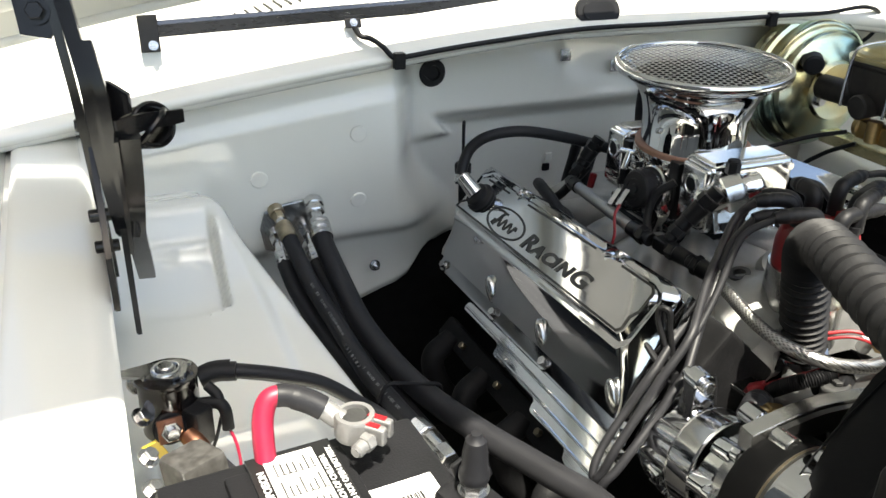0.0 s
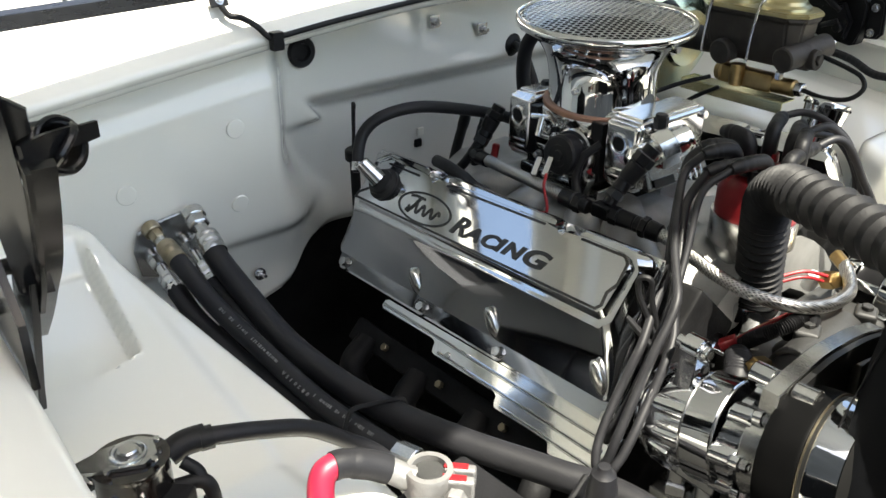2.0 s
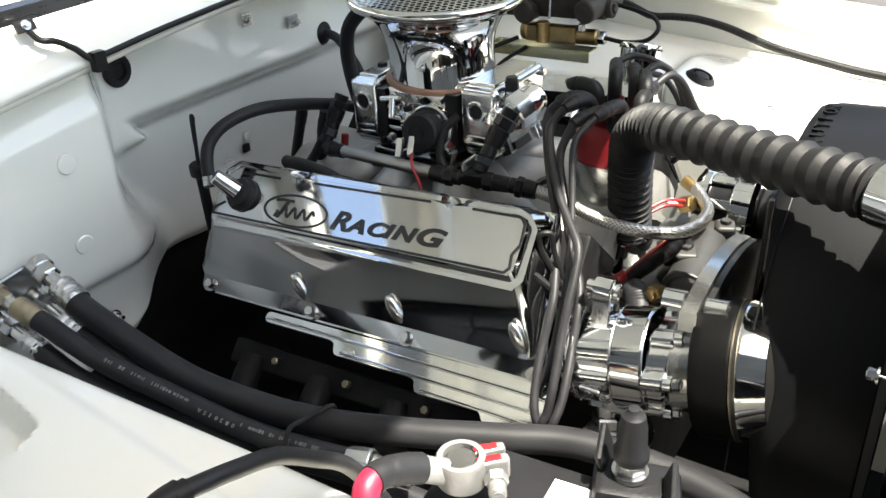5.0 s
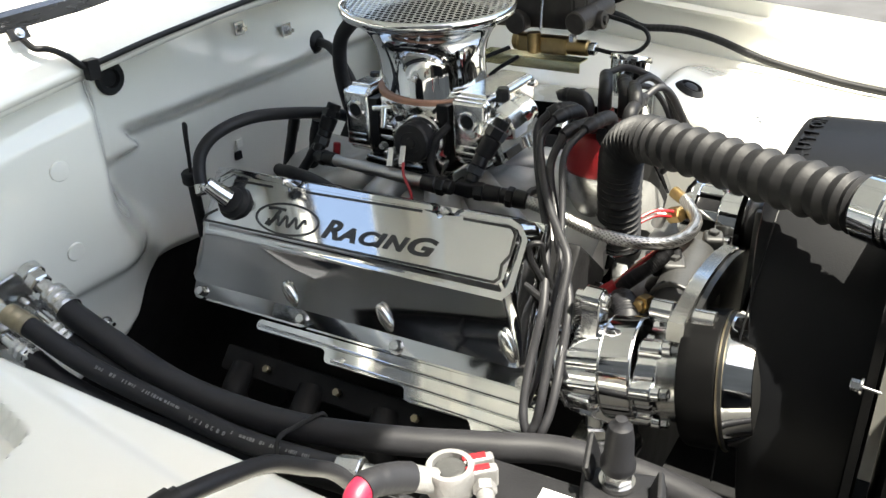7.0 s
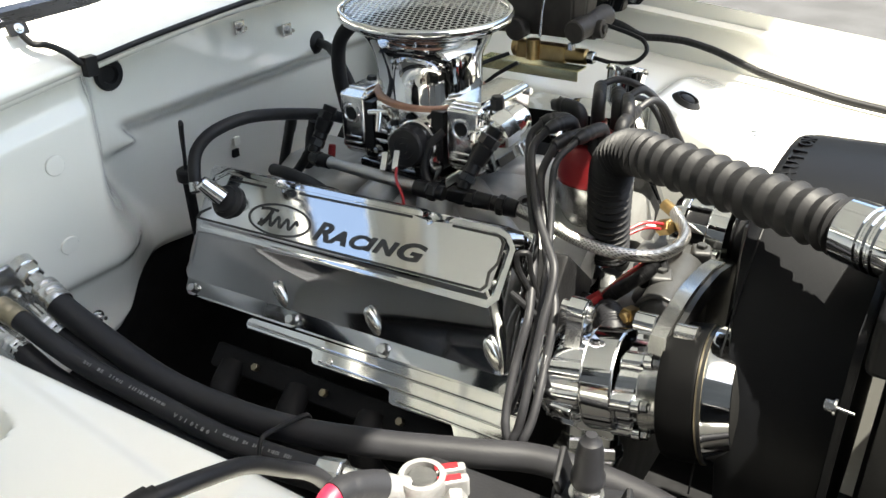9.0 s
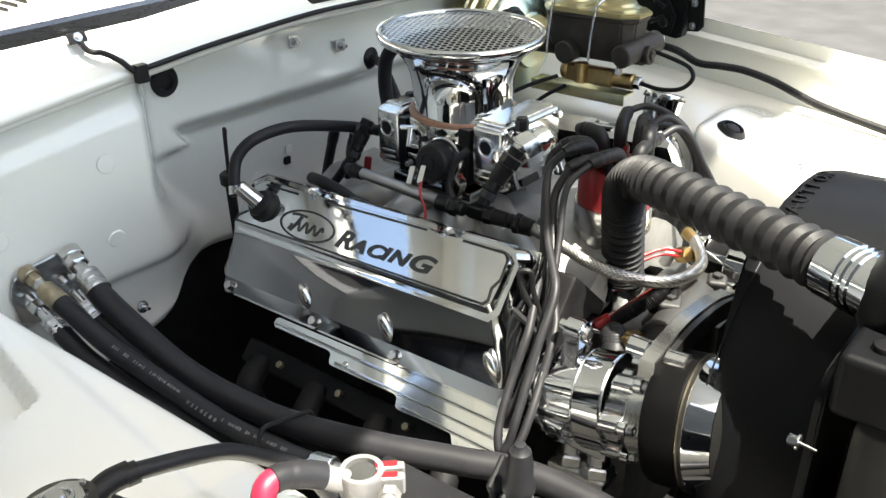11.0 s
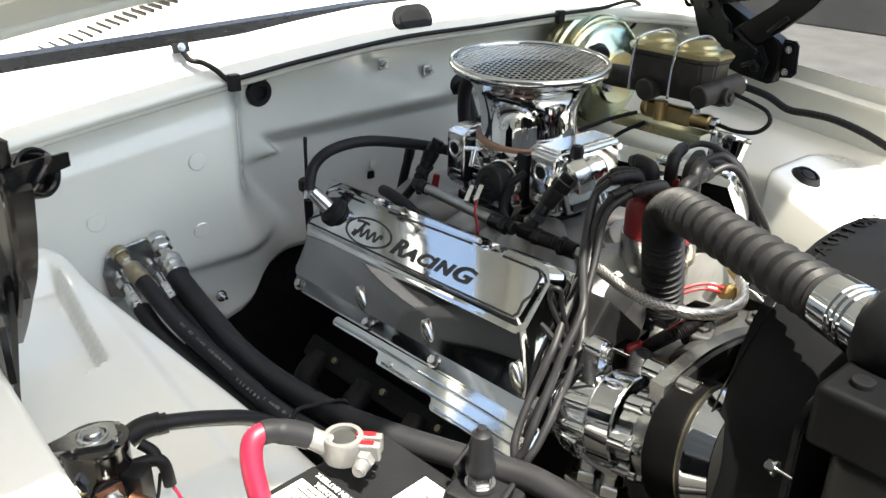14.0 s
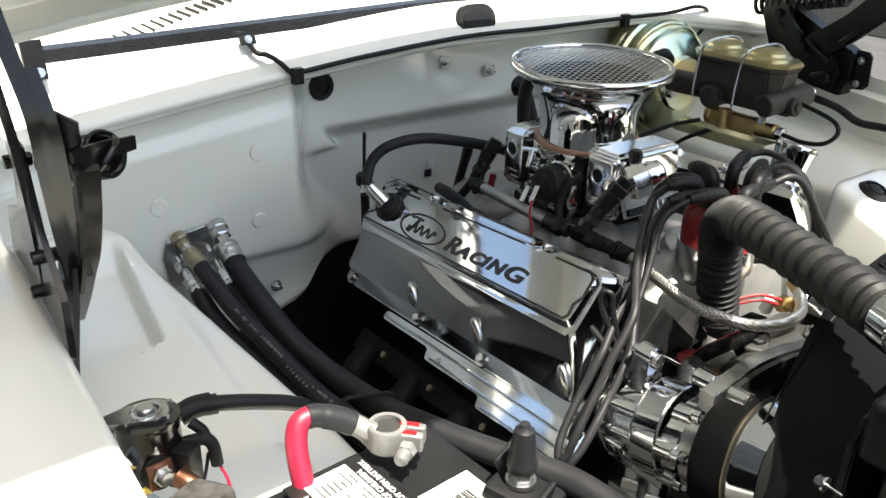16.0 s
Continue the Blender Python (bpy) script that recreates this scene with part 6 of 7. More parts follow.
# ---- battery ----
BM = pose(0.61, -0.435, 0, 0, 0, 4)
bat = thing("battery", (0.70, -0.52, 0.91), "black car battery with white labels on the inner fender", "battery")
def bb(name, c, size, material, parent=bat, bevel=0.003, label=""):
    g = B()
    box(g, (0, 0, 0), size, bevel)
    bmesh.ops.transform(g, matrix=BM @ Matrix.Translation(c), verts=g.verts[:])
    return part(name, g, material, parent, label)
bb("case", (0.125, -0.082, 0.985), (0.25, 0.165, 0.19), BLACKP, bevel=0.006)
bb("lid", (0.125, -0.082, 1.086), (0.252, 0.168, 0.022), BLACKP, bevel=0.004)
bb("vent_cover", (0.115, -0.090, 1.0985), (0.20, 0.075, 0.008), BLACKP, bevel=0.002)
bb("label", (0.0415, -0.0862, 1.1036), (0.067, 0.0535, 0.0016), INK, bevel=0.0, label="black warning label")
lab = bb("label", (0.042, -0.0877, 1.1046), (0.058, 0.0316, 0.0012), WHITE, bevel=0.0, label="white warning label with small print")
bar2 = bb("label", (0.0735, -0.034, 1.0978), (0.030, 0.046, 0.0012), WHITE, bevel=0.0, label="white label with a bar code")
random.seed(3)
y = -0.053
while y < -0.022:
    w = random.choice((0.0005, 0.0008, 0.0013))
    bb("code_bar", (0.079, y, 1.0986), (0.014, w, 0.0008), INK, bar2, 0.0)
    y += w + random.choice((0.0007, 0.0012))
for r in range(7):
    for col in range(3):
        w = random.uniform(0.006, 0.015)
        bb("print_bar", (0.071 - 0.0195 * col - w / 2, -0.0755 - 0.0038 * r, 1.1053), (w, 0.0011, 0.0006), MOTTLE, lab, 0.0)
for col in (0.0315, 0.0515):
    bb("print_rule", (col, -0.0877, 1.1053), (0.0004, 0.030, 0.0006), INK, lab, 0.0)
for text, size, x, y in (("DO NOT OPEN BATTERY.", 0.0050, 0.0735, -0.0610), ("REACH OF CHILDREN.", 0.0050, 0.0725, -0.0668), ("DANGER/POISON", 0.0064, 0.0735, -0.1050)):
    lettering(text, size, BM @ axes((x, y, 1.1046), (-1, 0, 0), (0, -1, 0)), WHITE, bat, "warning_text", depth=0.0003, bold=0.00012)
for k in range(9):
    bb("rib", (0.02 + 0.026 * k, 0.0035, 1.06), (0.004, 0.004, 0.05), BLACKP, bevel=0.001)

term = thing("battery_clamp", (0.632, -0.472, 1.096), "cast battery clamp with red plus mark on the post", "battery clamp")
TC = Vector((0.634, -0.4785, 1.112))
g = B()
revolve(g, [(0.0125, 0), (0.0132, 0.0015), (0.0132, 0.014), (0.0122, 0.016), (0.0092, 0.016), (0.0090, 0.008), (0.0090, 0.0)], TC, (0, 0, 1), 36)
part("collar", g, LEAD, term)
g = B()
cyl(g, TC, TC + Vector((0, 0, 0.0145)), 0.0088, 0.0083, seg=28, bevel=0.001)
part("post", g, DARKCAST, term, "lead battery post")
for off in (-0.0042, 0.0046):
    g = B()
    jd, jp = Vector((0.72, 0.69, 0)), Vector((0.69, -0.72, 0))
    at = TC + jd * 0.0155 + jp * off
    box(g, at + Vector((0, 0, 0.0085)), (0.017, 0.0062, 0.0125), 0.0018, pose(0, 0, 0, 0, 0, 43.8), 3)
    jaw = part("jaw", g, LEAD, term)
    g = B()
    box(g, at - jd * 0.002 + Vector((0, 0, 0.0150)), (0.0125, 0.0040, 0.0008), 0.0003, pose(0, 0, 0, 0, 0, 43.8))
    part("paint_mark", g, RED, jaw, "red painted mark")
g = B()
ba = TC + Vector((0.0075, 0.0195, 0.008))
bd = Vector((0.55, -0.83, -0.04)).normalized()
cyl(g, ba, ba + bd * 0.033, 0.0032, seg=16)
hexa(g, ba + bd * 0.0185, ba + bd * 0.0245, 0.0062)
cyl(g, ba + bd * 0.024, ba + bd * 0.032, 0.0046, seg=16, bevel=0.001)
part("clamp_bolt", g, LEAD, term, "clamp bolt with nut")
cab = thing("battery_cable", (0.61, -0.54, 1.1), "red and black battery cable curving over the battery", "cable")
g = B()
tube(g, [(0.634, -0.534, 1.090), (0.624, -0.534, 1.110), (0.616, -0.532, 1.126), (0.612, -0.527, 1.1355), (0.612, -0.518, 1.1375)], 0.0068, 16)
part("red_sleeve", g, CRIMSON, cab, "red cable sleeve")
g = B()
tube(g, [(0.612, -0.522, 1.1375), (0.613, -0.515, 1.1365), (0.617, -0.503, 1.1315), (0.621, -0.495, 1.127)], 0.0084, 16, radii=lambda s: 0.0074 if s < 0.45 else 0.0079)
part("black_sleeve", g, HOSE, cab, "dark heat shrink sleeve")
g = B()
tube(g, [(0.621, -0.495, 1.127), (0.626, -0.489, 1.1225), (0.629, -0.485, 1.1205)], 0.0068, 16)
part("lug", g, LEAD, cab, "tan stained lug")

# hold-down stud with its boot
jb = thing("hold_down_stud", (0.705, -0.429, 1.10), "black rubber boot on a zinc stud of the battery hold-down", "battery hold-down")
g = B()
JC = Vector((0.705, -0.429, 1.108))
revolve(g, [(0.0085, 0.010), (0.0092, 0.012), (0.0092, 0.016), (0.0078, 0.019), (0.0074, 0.030), (0.006, 0.038), (0.0036, 0.040), (0.003, 0.0425), (0, 0.043)], JC, (0, 0, 1), 28)
part("boot", g, HOSE, jb)
g = B()
hexa(g, JC + Vector((0, 0, 0.003)), JC + Vector((0, 0, 0.012)), 0.0078)
revolve(g, [(0, 0), (0.0095, 0), (0.0095, 0.003), (0, 0.003)], JC, (0, 0, 1), 24)
part("nut", g, ZINC, jb)
g = B()
box(g, JC + Vector((0.004, 0.0, -0.010)), (0.045, 0.030, 0.018), 0.005, pose(0, 0, 0, 0, 4, 20))
box(g, JC + Vector((-0.016, 0.006, 0.002)), (0.004, 0.024, 0.024), 0.0018, pose(0, 0, 0, 15, -12, 12))
box(g, JC + Vector((0.022, -0.004, 0.000)), (0.004, 0.026, 0.020), 0.0018, pose(0, 0, 0, 10, 14, 20))
part("hold_down", g, BLACKP, jb, "black plastic hold-down")
g = B()
tube(g, [JC + Vector((0.02, -0.02, -0.016)), JC + Vector((0.06, -0.01, -0.006)), JC + Vector((0.11, 0.01, -0.02)), JC + Vector((0.14, 0.03, -0.06))], 0.0095, 16)
part("cable", g, HOSE, jb, "thick black cable")

# ---- solenoid ----
sol = thing("starter_solenoid", (0.47, -0.60, 1.03), "dark varnished starter solenoid with copper stud on the fender", "solenoid")
SC = Vector((0.476, -0.580, 1.031))
g = B()
revolve(g, [(0, 0), (0.0215, 0), (0.0225, 0.002), (0.0225, 0.044), (0.0235, 0.046), (0.0235, 0.049), (0, 0.049)], SC, (-0.05, 0.0, 1), 40)
part("can", g, TINT, sol)
g = B()
br = [(-0.050, -0.010), (-0.036, -0.006), (-0.020, -0.011), (0.008, -0.0165), (0.0175, -0.008), (0.0175, 0.010), (0.008, 0.0165), (-0.016, 0.012), (-0.034, 0.004), (-0.050, 0.004)]
prism(g, [(x * 0.9, y * 0.85) for x, y in br], 0.0025, axes(SC + Vector((-0.003, 0, 0.0525)), (0.25, 1, 0.02), (-1, 0.25, 0.0)))
part("bracket", g, ZINC, sol, "zinc bracket")
g = B()
ring(g, SC + Vector((-0.003, 0, 0.0525)), (0, 0, 1), 0.0095, 0.0018, 28, 8)
cyl(g, SC + Vector((-0.003, 0, 0.052)), SC + Vector((-0.003, 0, 0.0565)), 0.0062, seg=20, bevel=0.001)
part("bracket_boss", g, ZINC, sol)
for dx, dy in ((0.013, 0.010), (-0.004, 0.018), (0.006, -0.016)):
    g = B()
    cyl(g, SC + Vector((dx, dy, 0.052)), SC + Vector((dx, dy, 0.0545)), 0.002, seg=10)
    part("rivet", g, ZINC, sol)
g = B()
box(g, SC + Vector((0.018, 0.016, 0.012)), (0.022, 0.018, 0.034), 0.003, pose(0, 0, 0, 0, 0, 40))
part("terminal_block", g, BLACKP, sol, "black terminal block")
cs = SC + Vector((0.020, -0.004, 0.016))
cd = Vector((0.92, 0.10, 0.25)).normalized()
g = B()
cyl(g, cs, cs + cd * 0.006, 0.0125, seg=24, bevel=0.001)
part("washer", g, BLACKP, sol)
g = B()
box(g, cs + cd * 0.0075, (0.003, 0.019, 0.019), 0.001, cd.to_track_quat("X", "Z").to_matrix().to_4x4())
part("copper_lug", g, COPPER, sol, "copper lug")
g = B()
hexa(g, cs + cd * 0.008, cs + cd * 0.014, 0.0078)
cyl(g, cs + cd * 0.008, cs + cd * 0.020, 0.0042, seg=12)
part("stud_nut", g, ZINC, sol)
g = B()
tube(g, [cs + cd * 0.008 + Vector((0.0, 0.012, -0.008)), cs + cd * 0.012 + Vector((0.008, 0.018, -0.013)), cs + Vector((0.03, 0.028, -0.024))], 0.0075, 14)
part("cable_end", g, COPPER, sol, "copper cable end")
g = B()
tube(g, [cs + Vector((0.028, 0.027, -0.022)), cs + Vector((0.045, 0.04, -0.035)), cs + Vector((0.07, 0.05, -0.055))], 0.0095, 14)
part("cable_boot", g, HOSE, sol, "grey cable boot")
g = B()
box(g, cs + Vector((0.002, -0.012, -0.018)), (0.003, 0.013, 0.022), 0.0006, pose(0, 0, 0, 20, 15, 10))
part("tape_flag", g, YELLOW, sol, "yellow tape flag")
for q in ((0.455, -0.604, 1.062), (0.49, -0.603, 1.056)):
    g = B()
    bolt(g, q, (0.3, 0.6, 0.6), 0.0055, 0.006)
    part("mount_bolt", g, ZINC, sol)
blk = thing("starter_cable", (0.475, -0.55, 1.066), "black starter cable with a small boot", "cable")
g = B()
tube(g, [(0.470, -0.556, 1.068), (0.470, -0.545, 1.071), (0.472, -0.532, 1.071)], 0.0085, 14)
part("cable_boot", g, RUBBER, blk, "black rubber boot")
g = B()
tube(g, [(0.470, -0.538, 1.071), (0.476, -0.520, 1.069), (0.479, -0.496, 1.062), (0.479, -0.462, 1.046), (0.482, -0.433, 1.022), (0.488, -0.405, 0.995), (0.50, -0.385, 0.95), (0.51, -0.37, 0.90)], 0.0062, 14)
part("jacket", g, HOSE, blk)
g = B()
cyl(g, (0.473, -0.536, 1.071), (0.475, -0.528, 1.071), 0.0078, seg=14)
part("collar", g, RUBBER, blk)
sw = thing("ignition_lead", (0.49, -0.553, 1.05), "small black boot and thin red lead on the solenoid", "wire")
g = B()
tube(g, [(0.487, -0.560, 1.056), (0.492, -0.547, 1.057), (0.496, -0.542, 1.052), (0.499, -0.541, 1.036)], 0.0048, 12)
tube(g, [(0.482, -0.552, 1.068), (0.488, -0.546, 1.062), (0.492, -0.545, 1.057)], 0.0042, 10)
part("boot", g, RUBBER, sw)
g = B()
tube(g, [(0.499, -0.541, 1.038), (0.506, -0.537, 1.025), (0.510, -0.536, 1.005), (0.508, -0.540, 0.985)], 0.0012, 8)
part("lead", g, CRIMSON, sw)
g = B()
tube(g, [(0.494, -0.545, 1.045), (0.497, -0.55, 1.03), (0.498, -0.556, 1.015)], 0.0014, 8)
part("lead", g, RUBBER, sw)
rel = thing("fuse_holder", (0.545, -0.575, 1.03), "mottled grey plastic fuse holder beside the battery", "fuse holder")
g = B()
box(g, (0.548, -0.572, 1.040), (0.040, 0.036, 0.034), 0.006, pose(0, 0, 0, 0, -12, 25))
part("cover", g, MOTTLE, rel)
for q in ((0.532, -0.602, 1.05), (0.565, -0.602, 1.048)):
    g = B()
    bolt(g, q, (0.2, 0.5, 0.8), 0.0055, 0.006)
    part("screw_head", g, ZINC, rel)

# ---- brake booster and master cylinder ----
BC = Vector((0.035, 0.425, 1.130))
boo = thing("brake_booster", BC, "yellow zinc plated brake booster on the firewall", "brake booster")
g = B()
revolve(g, [(0, 0.0), (0.085, 0.0), (0.094, 0.004), (0.098, 0.014), (0.098, 0.022), (0.104, 0.025), (0.105, 0.031), (0.102, 0.034)], BC, (1, -0.06, 0), 72)
part("rear_shell", g, GOLD, boo)
g = B()
revolve(g, [(0.102, 0.034), (0.104, 0.037), (0.103, 0.043), (0.097, 0.046), (0.096, 0.060), (0.090, 0.068), (0.084, 0.070), (0.082, 0.080), (0.070, 0.090), (0.045, 0.098), (0.042, 0.106), (0, 0.107)], BC, (1, -0.06, 0), 72)
part("front_shell", g, GOLDY, boo, "iridescent front shell")
g = B()
cyl(g, BC + Vector((0.08, -0.055, 0.045)), BC + Vector((0.10, -0.062, 0.050)), 0.010, seg=20)
cyl(g, BC + Vector((0.10, -0.062, 0.050)), BC + Vector((0.118, -0.075, 0.046)), 0.0145, seg=24, bevel=0.003)
part("check_valve", g, RUBBER, boo, "black check valve")
for dy, dz in ((-0.04, -0.01), (0.04, 0.01)):
    g = B()
    bolt(g, BC + Vector((0.104, dy, dz)), (1, 0, 0), 0.008, 0.009)
    part("nut", g, ZINC, boo)
mc = thing("master_cylinder", (0.25, 0.40, 1.12), "dark cast iron brake master cylinder with wire bails", "master cylinder")
MY = 0.395


def oct_ring(x0, x1, half, cut):
    return [(x0, MY - half + cut), (x0 + cut, MY - half), (x1 - cut, MY - half), (x1, MY - half + cut), (x1, MY + half - cut), (x1 - cut, MY + half), (x0 + cut, MY + half), (x0, MY + half - cut)]


g = B()
rows = [[g.verts.new((x, y, z)) for x, y in oct_ring(*o)] for z, o in ((1.130, (0.205, 0.318, 0.020, 0.008)), (1.148, (0.198, 0.330, 0.028, 0.010)), (1.160, (0.192, 0.338, 0.032, 0.014)), (1.188, (0.190, 0.340, 0.034, 0.016)), (1.192, (0.187, 0.343, 0.037, 0.017)), (1.196, (0.187, 0.343, 0.037, 0.017)))]
for a, b in zip(rows, rows[1:]):
    for k in range(8):
        g.faces.new((a[k], a[(k + 1) % 8], b[(k + 1) % 8], b[k]))
g.faces.new(rows[0])
g.faces.new(rows[-1])
bmesh.ops.bevel(g, geom=[e for e in g.edges if abs(e.verts[0].co.z - e.verts[1].co.z) > 0.004], offset=0.003, segments=2, affect="EDGES")
part("reservoir", g, MCIRON, mc, "", 30)
g = B()
cyl(g, (0.135, MY - 0.004, 1.140), (0.352, MY - 0.004, 1.147), 0.0180, seg=32, bevel=0.003)
cyl(g, (0.333, MY - 0.046, 1.146), (0.345, MY + 0.040, 1.156), 0.0165, seg=28, bevel=0.002)
cyl(g, (0.238, MY - 0.006, 1.141), (0.236, MY - 0.042, 1.138), 0.0170, seg=28, bevel=0.002)
part("bore", g, MCIRON, mc)
g = B()
cyl(g, (0.350, MY - 0.006, 1.145), (0.362, MY - 0.006, 1.146), 0.0135, seg=24, bevel=0.001)
hexa(g, (0.360, MY - 0.006, 1.146), (0.366, MY - 0.006, 1.146), 0.0075)
part("end_plug", g, MCIRON, mc)
g = B()
cyl(g, (0.345, MY + 0.036, 1.157), (0.350, MY + 0.052, 1.159), 0.0035, seg=12)
part("bleeder", g, ZINC, mc)
g = B()
prism(g, oct_ring(0.185, 0.345, 0.039, 0.020), 0.006, Matrix.Translation((0, 0, 1.203)), 0.002)
for x in (0.225, 0.300):
    revolve(g, [(0.034, 0.0), (0.033, 0.004), (0.028, 0.007), (0.026, 0.011), (0.020, 0.0145), (0.008, 0.0155), (0, 0.0155)], (x, MY, 1.2028), (0, 0, 1), 36)
part("lid", g, OLIVE, mc, "yellow zinc lid with two domes", 30)
for x in (0.212, 0.284):
    g = B()
    tube(g, [(x - 0.008, MY - 0.036, 1.132), (x - 0.004, MY - 0.0400, 1.165), (x + 0.002, MY - 0.0420, 1.204), (x + 0.006, MY - 0.034, 1.217), (x + 0.012, MY, 1.222), (x + 0.014, MY + 0.030, 1.218), (x + 0.014, MY + 0.042, 1.202), (x + 0.008, MY + 0.041, 1.16)], 0.0022, 10)
    part("wire_bail", g, ZINC, mc, "zinc wire bail")
pv = thing("proportioning_valve", (0.28, 0.37, 1.10), "brass brake valve on a yellow zinc bracket", "brake valve")
g = B()
box(g, (0.272, 0.378, 1.106), (0.085, 0.022, 0.026), 0.005)
cyl(g, (0.225, 0.378, 1.108), (0.236, 0.378, 1.108), 0.015, seg=16, bevel=0.002)
cyl(g, (0.312, 0.378, 1.105), (0.345, 0.378, 1.106), 0.0115, seg=18, bevel=0.002)
cyl(g, (0.262, 0.366, 1.095), (0.262, 0.366, 1.125), 0.010, seg=16, bevel=0.001)
part("valve_body", g, BRASS, pv)
g = B()
hexa(g, (0.345, 0.378, 1.106), (0.356, 0.378, 1.106), 0.0095)
hexa(g, (0.320, 0.374, 1.114), (0.320, 0.374, 1.124), 0.006)
part("tube_nut", g, ZINC, pv)
g = B()
box(g, (0.250, 0.39, 1.083), (0.165, 0.030, 0.003), 0.001)
box(g, (0.250, 0.374, 1.076), (0.165, 0.003, 0.016), 0.001)
part("bracket", g, GOLD, pv, "yellow zinc bracket")
tb = thing("brake_pipe", (0.36, 0.38, 1.1), "bent black brake pipes below the master cylinder", "brake pipe")
g = B()
tube(g, [(0.356, 0.378, 1.106), (0.385, 0.378, 1.103), (0.415, 0.380, 1.108), (0.428, 0.388, 1.122), (0.420, 0.395, 1.135), (0.395, 0.40, 1.142), (0.358, 0.40, 1.150)], 0.0032, 10)
part("pipe", g, BLACKM, tb)
g = B()
tube(g, [(0.225, 0.36, 1.10), (0.19, 0.33, 1.085), (0.15, 0.29, 1.06), (0.10, 0.24, 1.03)], 0.0032, 10)
part("pipe", g, BLACKM, tb)
g = B()
tube(g, [(0.235, 0.37, 1.085), (0.20, 0.35, 1.06), (0.17, 0.33, 1.02), (0.16, 0.32, 0.95)], 0.0032, 10)
part("pipe", g, BLACKM, tb)


# ---- hood hinges ----
def hinge():
    """Black hinge on the near fender: a channel arm, plates, a bent strut and a coil spring."""
    th = thing("hinge_assembly", (0.3, -0.60, 1.08), "black steel hood hinge with a coil spring", "hood hinge", "hood hinges")
    def flat(name, pts, w, t, turn=(0, 1, 0), label="", wide=None):
        """A bar through points, w wide across the turn direction, t thick along it."""
        g = B()
        path = smooth_path(pts, 6)
        prev = None
        n = len(path)
        for i, p in enumerate(path):
            tang = (path[min(i + 1, n - 1)] - path[max(i - 1, 0)]).normalized()
            yv = Vector(turn).normalized()
            ww = w * (wide(i / (n - 1)) if wide else 1.0)
            side_v = tang.cross(yv).normalized() * (ww / 2)
            yv = yv * (t / 2)
            r = [g.verts.new(p + v) for v in (side_v + yv, side_v - yv, -side_v - yv, -side_v + yv)]
            if prev:
                for k in range(4):
                    g.faces.new((prev[k], prev[(k + 1) % 4], r[(k + 1) % 4], r[k]))
            else:
                g.faces.new(r)
            prev = r
        g.faces.new(prev)
        bmesh.ops.bevel(g, geom=[e for e in g.edges if len(e.link_faces) == 2 and e.calc_face_angle(0) > 0.9], offset=0.0012, segments=2, affect="EDGES")
        return part(name, g, HINGEBLK, th, label, 30)
    ARM = [(0.368, -0.591, 1.160), (0.375, -0.595, 1.20), (0.379, -0.598, 1.24), (0.379, -0.600, 1.28), (0.368, -0.605, 1.315), (0.352, -0.611, 1.36), (0.33, -0.62, 1.43), (0.31, -0.63, 1.52)]
    flat("arm", [(x, y - 0.002, z) for x, y, z in ARM], 0.016, 0.010, (0.2, 1, 0), "", lambda s: 1.25 - 0.5 * step(s, 0.1, 0.6))
    g = B()
    cyl(g, (0.368, -0.598, 1.162), (0.3695, -0.588, 1.162), 0.0098, seg=28, bevel=0.0015)
    cyl(g, (0.3690, -0.590, 1.163), (0.3700, -0.584, 1.163), 0.0050, seg=20, bevel=0.001)
    part("arm_end", g, HINGEBLK, th)
    flat("arm_flange", [(x + 0.009, y + 0.001, z) for x, y, z in ARM], 0.005, 0.005, (0.2, 1, 0))
    flat("arm_web", [(x + 0.018, y + 0.006, z) for x, y, z in ARM[:5]], 0.007, 0.008, (0.2, 1, 0), "", lambda s: 1.5 - 0.7 * s)
    flat("rear_arm", [(0.325, -0.606, 1.10), (0.340, -0.608, 1.17), (0.345, -0.612, 1.25), (0.330, -0.620, 1.34), (0.30, -0.63, 1.48)], 0.016, 0.007)
    flat("strut", [(0.416, -0.580, 1.250), (0.406, -0.581, 1.214), (0.394, -0.583, 1.182), (0.371, -0.584, 1.154), (0.325, -0.581, 1.112), (0.271, -0.578, 1.066)], 0.008, 0.0155, (0.1, 1, 0))
    flat("strut_flange", [(0.420, -0.589, 1.252), (0.410, -0.589, 1.212), (0.396, -0.589, 1.176), (0.372, -0.589, 1.144)], 0.016, 0.003, (0.1, 1, 0))
    flat("hook", [(0.412, -0.588, 1.254), (0.402, -0.574, 1.255), (0.395, -0.560, 1.255), (0.390, -0.548, 1.254), (0.386, -0.538, 1.254)], 0.012, 0.003, (1, 0.6, 0), "", lambda s: 1.25 - 0.4 * s)
    g = B()
    prism(g, [(-0.006, 0.004), (0.008, 0.001), (0.021, -0.008), (0.021, -0.022), (0.010, -0.026), (0.0, -0.040), (-0.008, -0.040)], 0.006, axes((0.384, -0.596, 1.282), (0.35, 1, 0), (0, 0, 1)), 0.0012)
    part("corner_plate", g, HINGEBLK, th)
    g = B()
    prism(g, [(0.352, 1.175), (0.392, 1.168), (0.372, 1.130), (0.330, 1.055), (0.318, 1.028), (0.299, 1.034), (0.286, 1.112), (0.330, 1.130)], 0.005, axes((0, -0.596, 0), (1, 0, 0), (0, 0, 1)), 0.001)
    part("lower_plate", g, HINGEBLK, th)
    g = B()
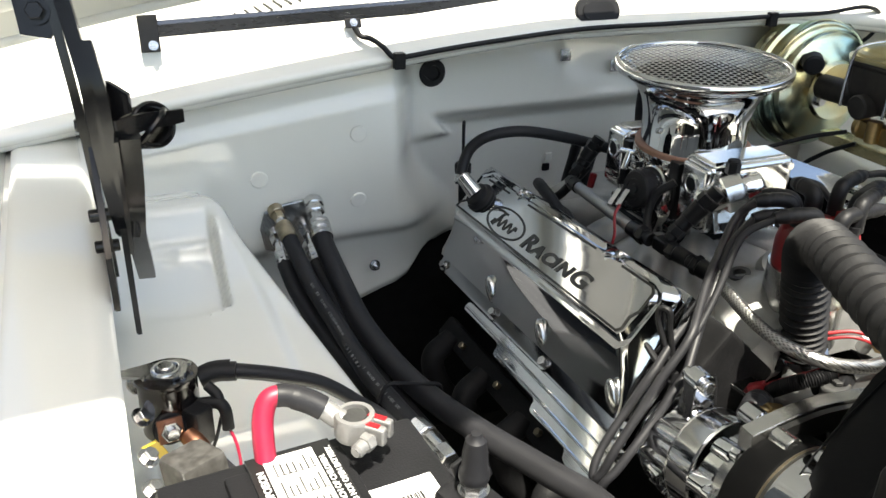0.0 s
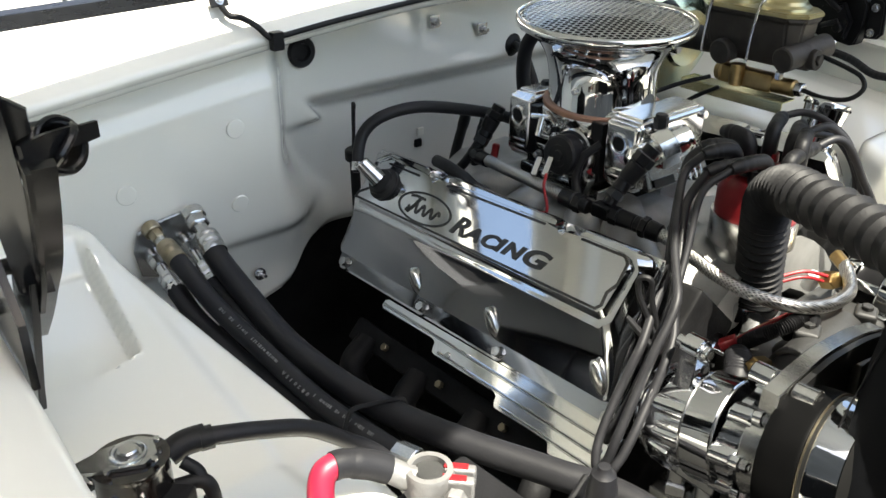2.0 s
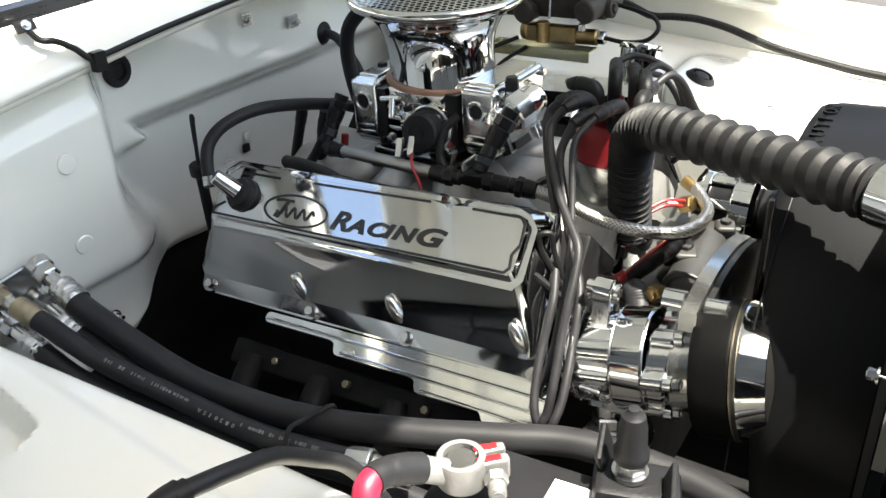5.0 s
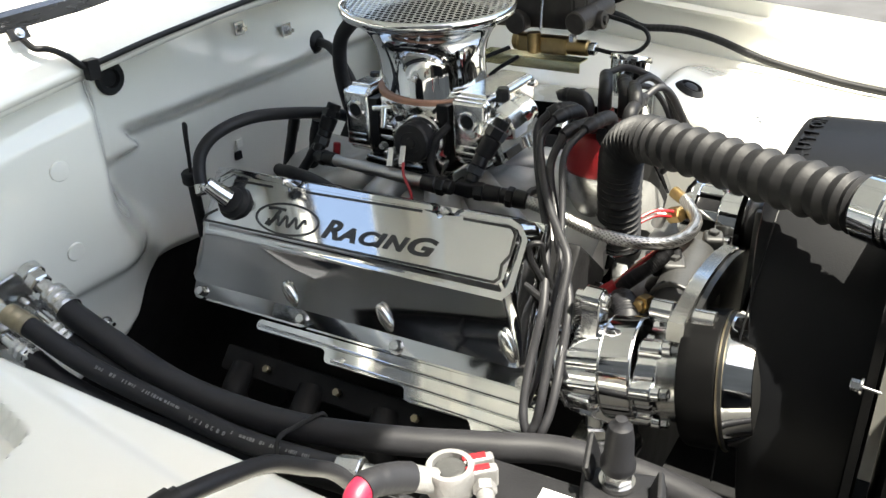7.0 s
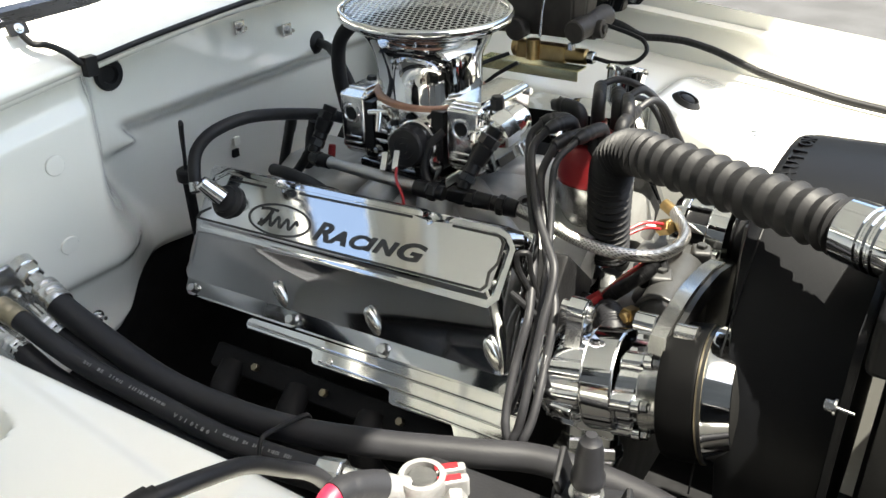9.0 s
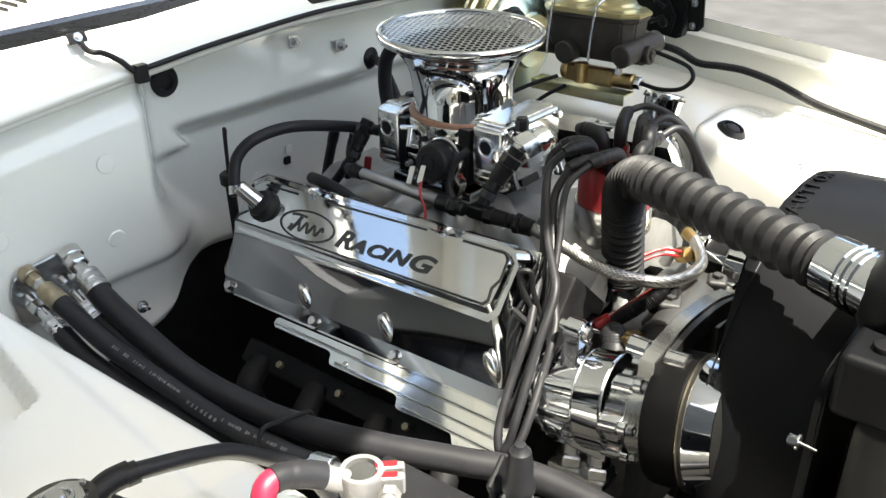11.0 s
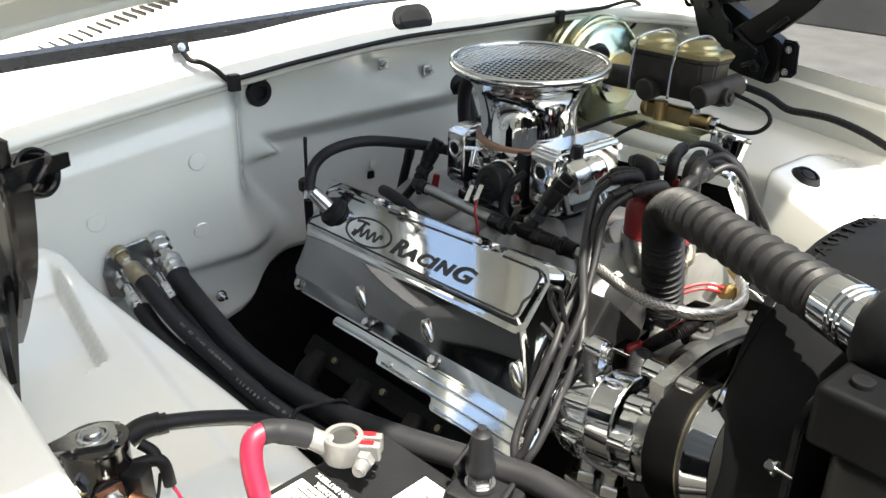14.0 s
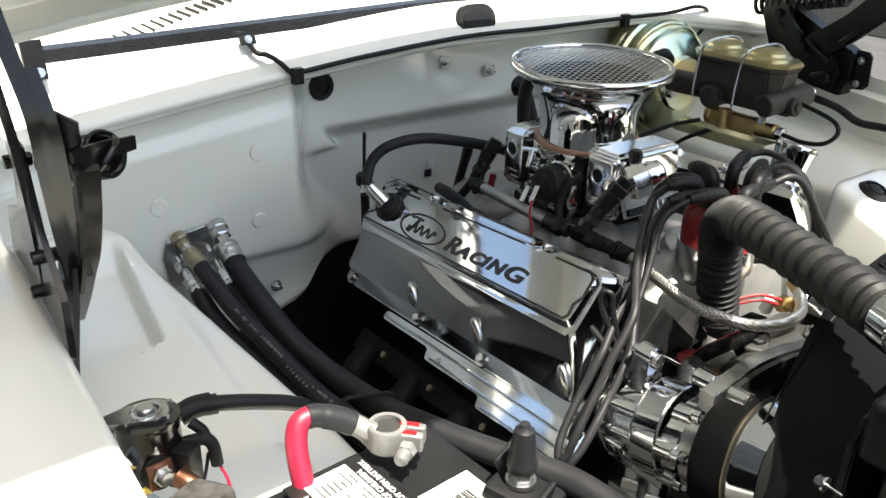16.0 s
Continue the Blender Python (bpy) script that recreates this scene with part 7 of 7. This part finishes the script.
    prism(g, [(0.22, 1.10), (0.33, 1.075), (0.40, 1.10), (0.405, 1.15), (0.365, 1.19), (0.345, 1.25), (0.318, 1.252), (0.30, 1.19), (0.24, 1.17)], 0.005, axes((0, -0.610, 0), (1, 0, 0), (0, 0, 1)), 0.001)
    part("side_plate", g, HINGEBLK, th)
    for x, z in ((0.362, 1.170), (0.335, 1.130), (0.325, 1.235)):
        g = B()
        cyl(g, (x, -0.618, z), (x, -0.598, z), 0.0055, seg=16, bevel=0.001)
        part("pivot", g, HINGEBLK, th)
    g = B()
    n, turns = 320, 16
    a, b = Vector((0.296, -0.576, 1.219)), Vector((0.391, -0.562, 1.249))
    d = (b - a).normalized()
    u = d.orthogonal().normalized()
    v = d.cross(u)
    coil = [a + d * ((b - a).length * i / n) + 0.0148 * (math.cos(2 * math.pi * turns * i / n) * u + math.sin(2 * math.pi * turns * i / n) * v) for i in range(n + 1)]
    tube(g, coil, 0.0026, 7, smooth=False)
    part("spring", g, HINGEBLK, th, "black coil spring")
    g = B()
    ring(g, b - d * 0.003 + Vector((0, 0.002, 0.001)), d + Vector((0, 0.35, 0.1)), 0.0162, 0.0022, 40, 8)
    tube(g, [b + u * 0.0148, b + u * 0.010 + d * 0.008, b + d * 0.010 - u * 0.004, b - u * 0.0148 + d * 0.004], 0.0028, 8)
    part("spring_hook", g, HINGEBLK, th)
    g = B()
    prism(g, [(-0.026, 0.05), (-0.017, -0.024), (0.004, -0.028), (0.013, -0.010), (0.008, 0.05)], 0.004, axes((0.336, -0.626, 1.336), (0.15, 1, 0), (-0.3, 0, 1)), 0.001)
    hp = part("hood_plate", g, HINGEBLK, th)
    g = B()
    bolt(g, (0.339, -0.630, 1.329), (1, -0.15, 0.3), 0.007, 0.006)
    part("bolt", g, HINGEBLK, hp)
    return th


hinge()


def far_hinge():
    """The hinge across the bay: a pressed bracket, a bolted plate, an arm and its spring."""
    th = thing("hinge_assembly", (0.2, 0.66, 1.1), "black pressed steel hood hinge on the far fender", "hood hinge", "hood hinges")
    def poly(name, pts, y, t):
        g = B()
        prism(g, pts, t, axes((0, y, 0), (1, 0, 0), (0, 0, 1)), 0.003)
        return part(name, g, BLACKM, th, "", 30)
    poly("bracket", [(0.110, 1.245), (0.114, 1.215), (0.137, 1.164), (0.150, 1.150), (0.186, 1.128), (0.227, 1.118), (0.276, 1.111), (0.285, 1.114), (0.290, 1.138), (0.293, 1.176), (0.286, 1.186), (0.257, 1.200), (0.225, 1.215), (0.190, 1.232), (0.150, 1.248)], 0.648, 0.030)
    poly("arm", [(0.205, 1.176), (0.213, 1.164), (0.226, 1.162), (0.262, 1.182), (0.300, 1.208), (0.345, 1.250), (0.385, 1.310), (0.400, 1.40), (0.372, 1.40), (0.352, 1.330), (0.318, 1.284), (0.275, 1.244), (0.240, 1.218), (0.212, 1.200)], 0.630, 0.010)
    poly("link", [(0.128, 1.225), (0.140, 1.205), (0.165, 1.190), (0.200, 1.178), (0.212, 1.186), (0.208, 1.204), (0.186, 1.222), (0.176, 1.250), (0.150, 1.262), (0.130, 1.250)], 0.622, 0.010)
    poly("foot", [(0.205, 1.158), (0.232, 1.128), (0.272, 1.122), (0.278, 1.150), (0.262, 1.176), (0.236, 1.170)], 0.632, 0.012)
    p = poly("plate", [(0.292, 1.124), (0.312, 1.126), (0.319, 1.134), (0.316, 1.180), (0.310, 1.187), (0.290, 1.188)], 0.657, 0.008)
    for (xa, za), (xb, zb) in (((0.276, 1.200), (0.307, 1.228)), ((0.216, 1.196), (0.262, 1.166)), ((0.238, 1.140), (0.262, 1.150)), ((0.150, 1.226), (0.180, 1.208))):
        g = B()
        tube(g, [(xa, 0.627, za), ((xa + xb) / 2, 0.6245, (za + zb) / 2), (xb, 0.627, zb)], 0.0042, 10, 6)
        part("rib", g, BLACKM, th)
    for x, z, y in ((0.213, 1.184, 0.620), (0.262, 1.140, 0.628), (0.160, 1.232, 0.618)):
        g = B()
        cyl(g, (x, y + 0.008, z), (x, y - 0.004, z), 0.0075, seg=20, bevel=0.0015)
        part("pivot", g, BLACKM, th)
    for z in (1.135, 1.173):
        g = B()
        bolt(g, (0.3025, 0.656, z), (0, -1, 0), 0.0045, 0.004)
        part("bolt", g, ZINC, p)
    g = B()
    n, turns = 260, 14
    coil = [Vector((0.105 + 0.16 * i / n, 0.640 + 0.016 * math.cos(2 * math.pi * turns * i / n), 1.240 + 0.035 * i / n + 0.018 * math.sin(2 * math.pi * turns * i / n))) for i in range(n + 1)]
    tube(g, coil, 0.0038, 7, smooth=False)
    part("spring", g, BLACKM, th, "black coil spring")


far_hinge()
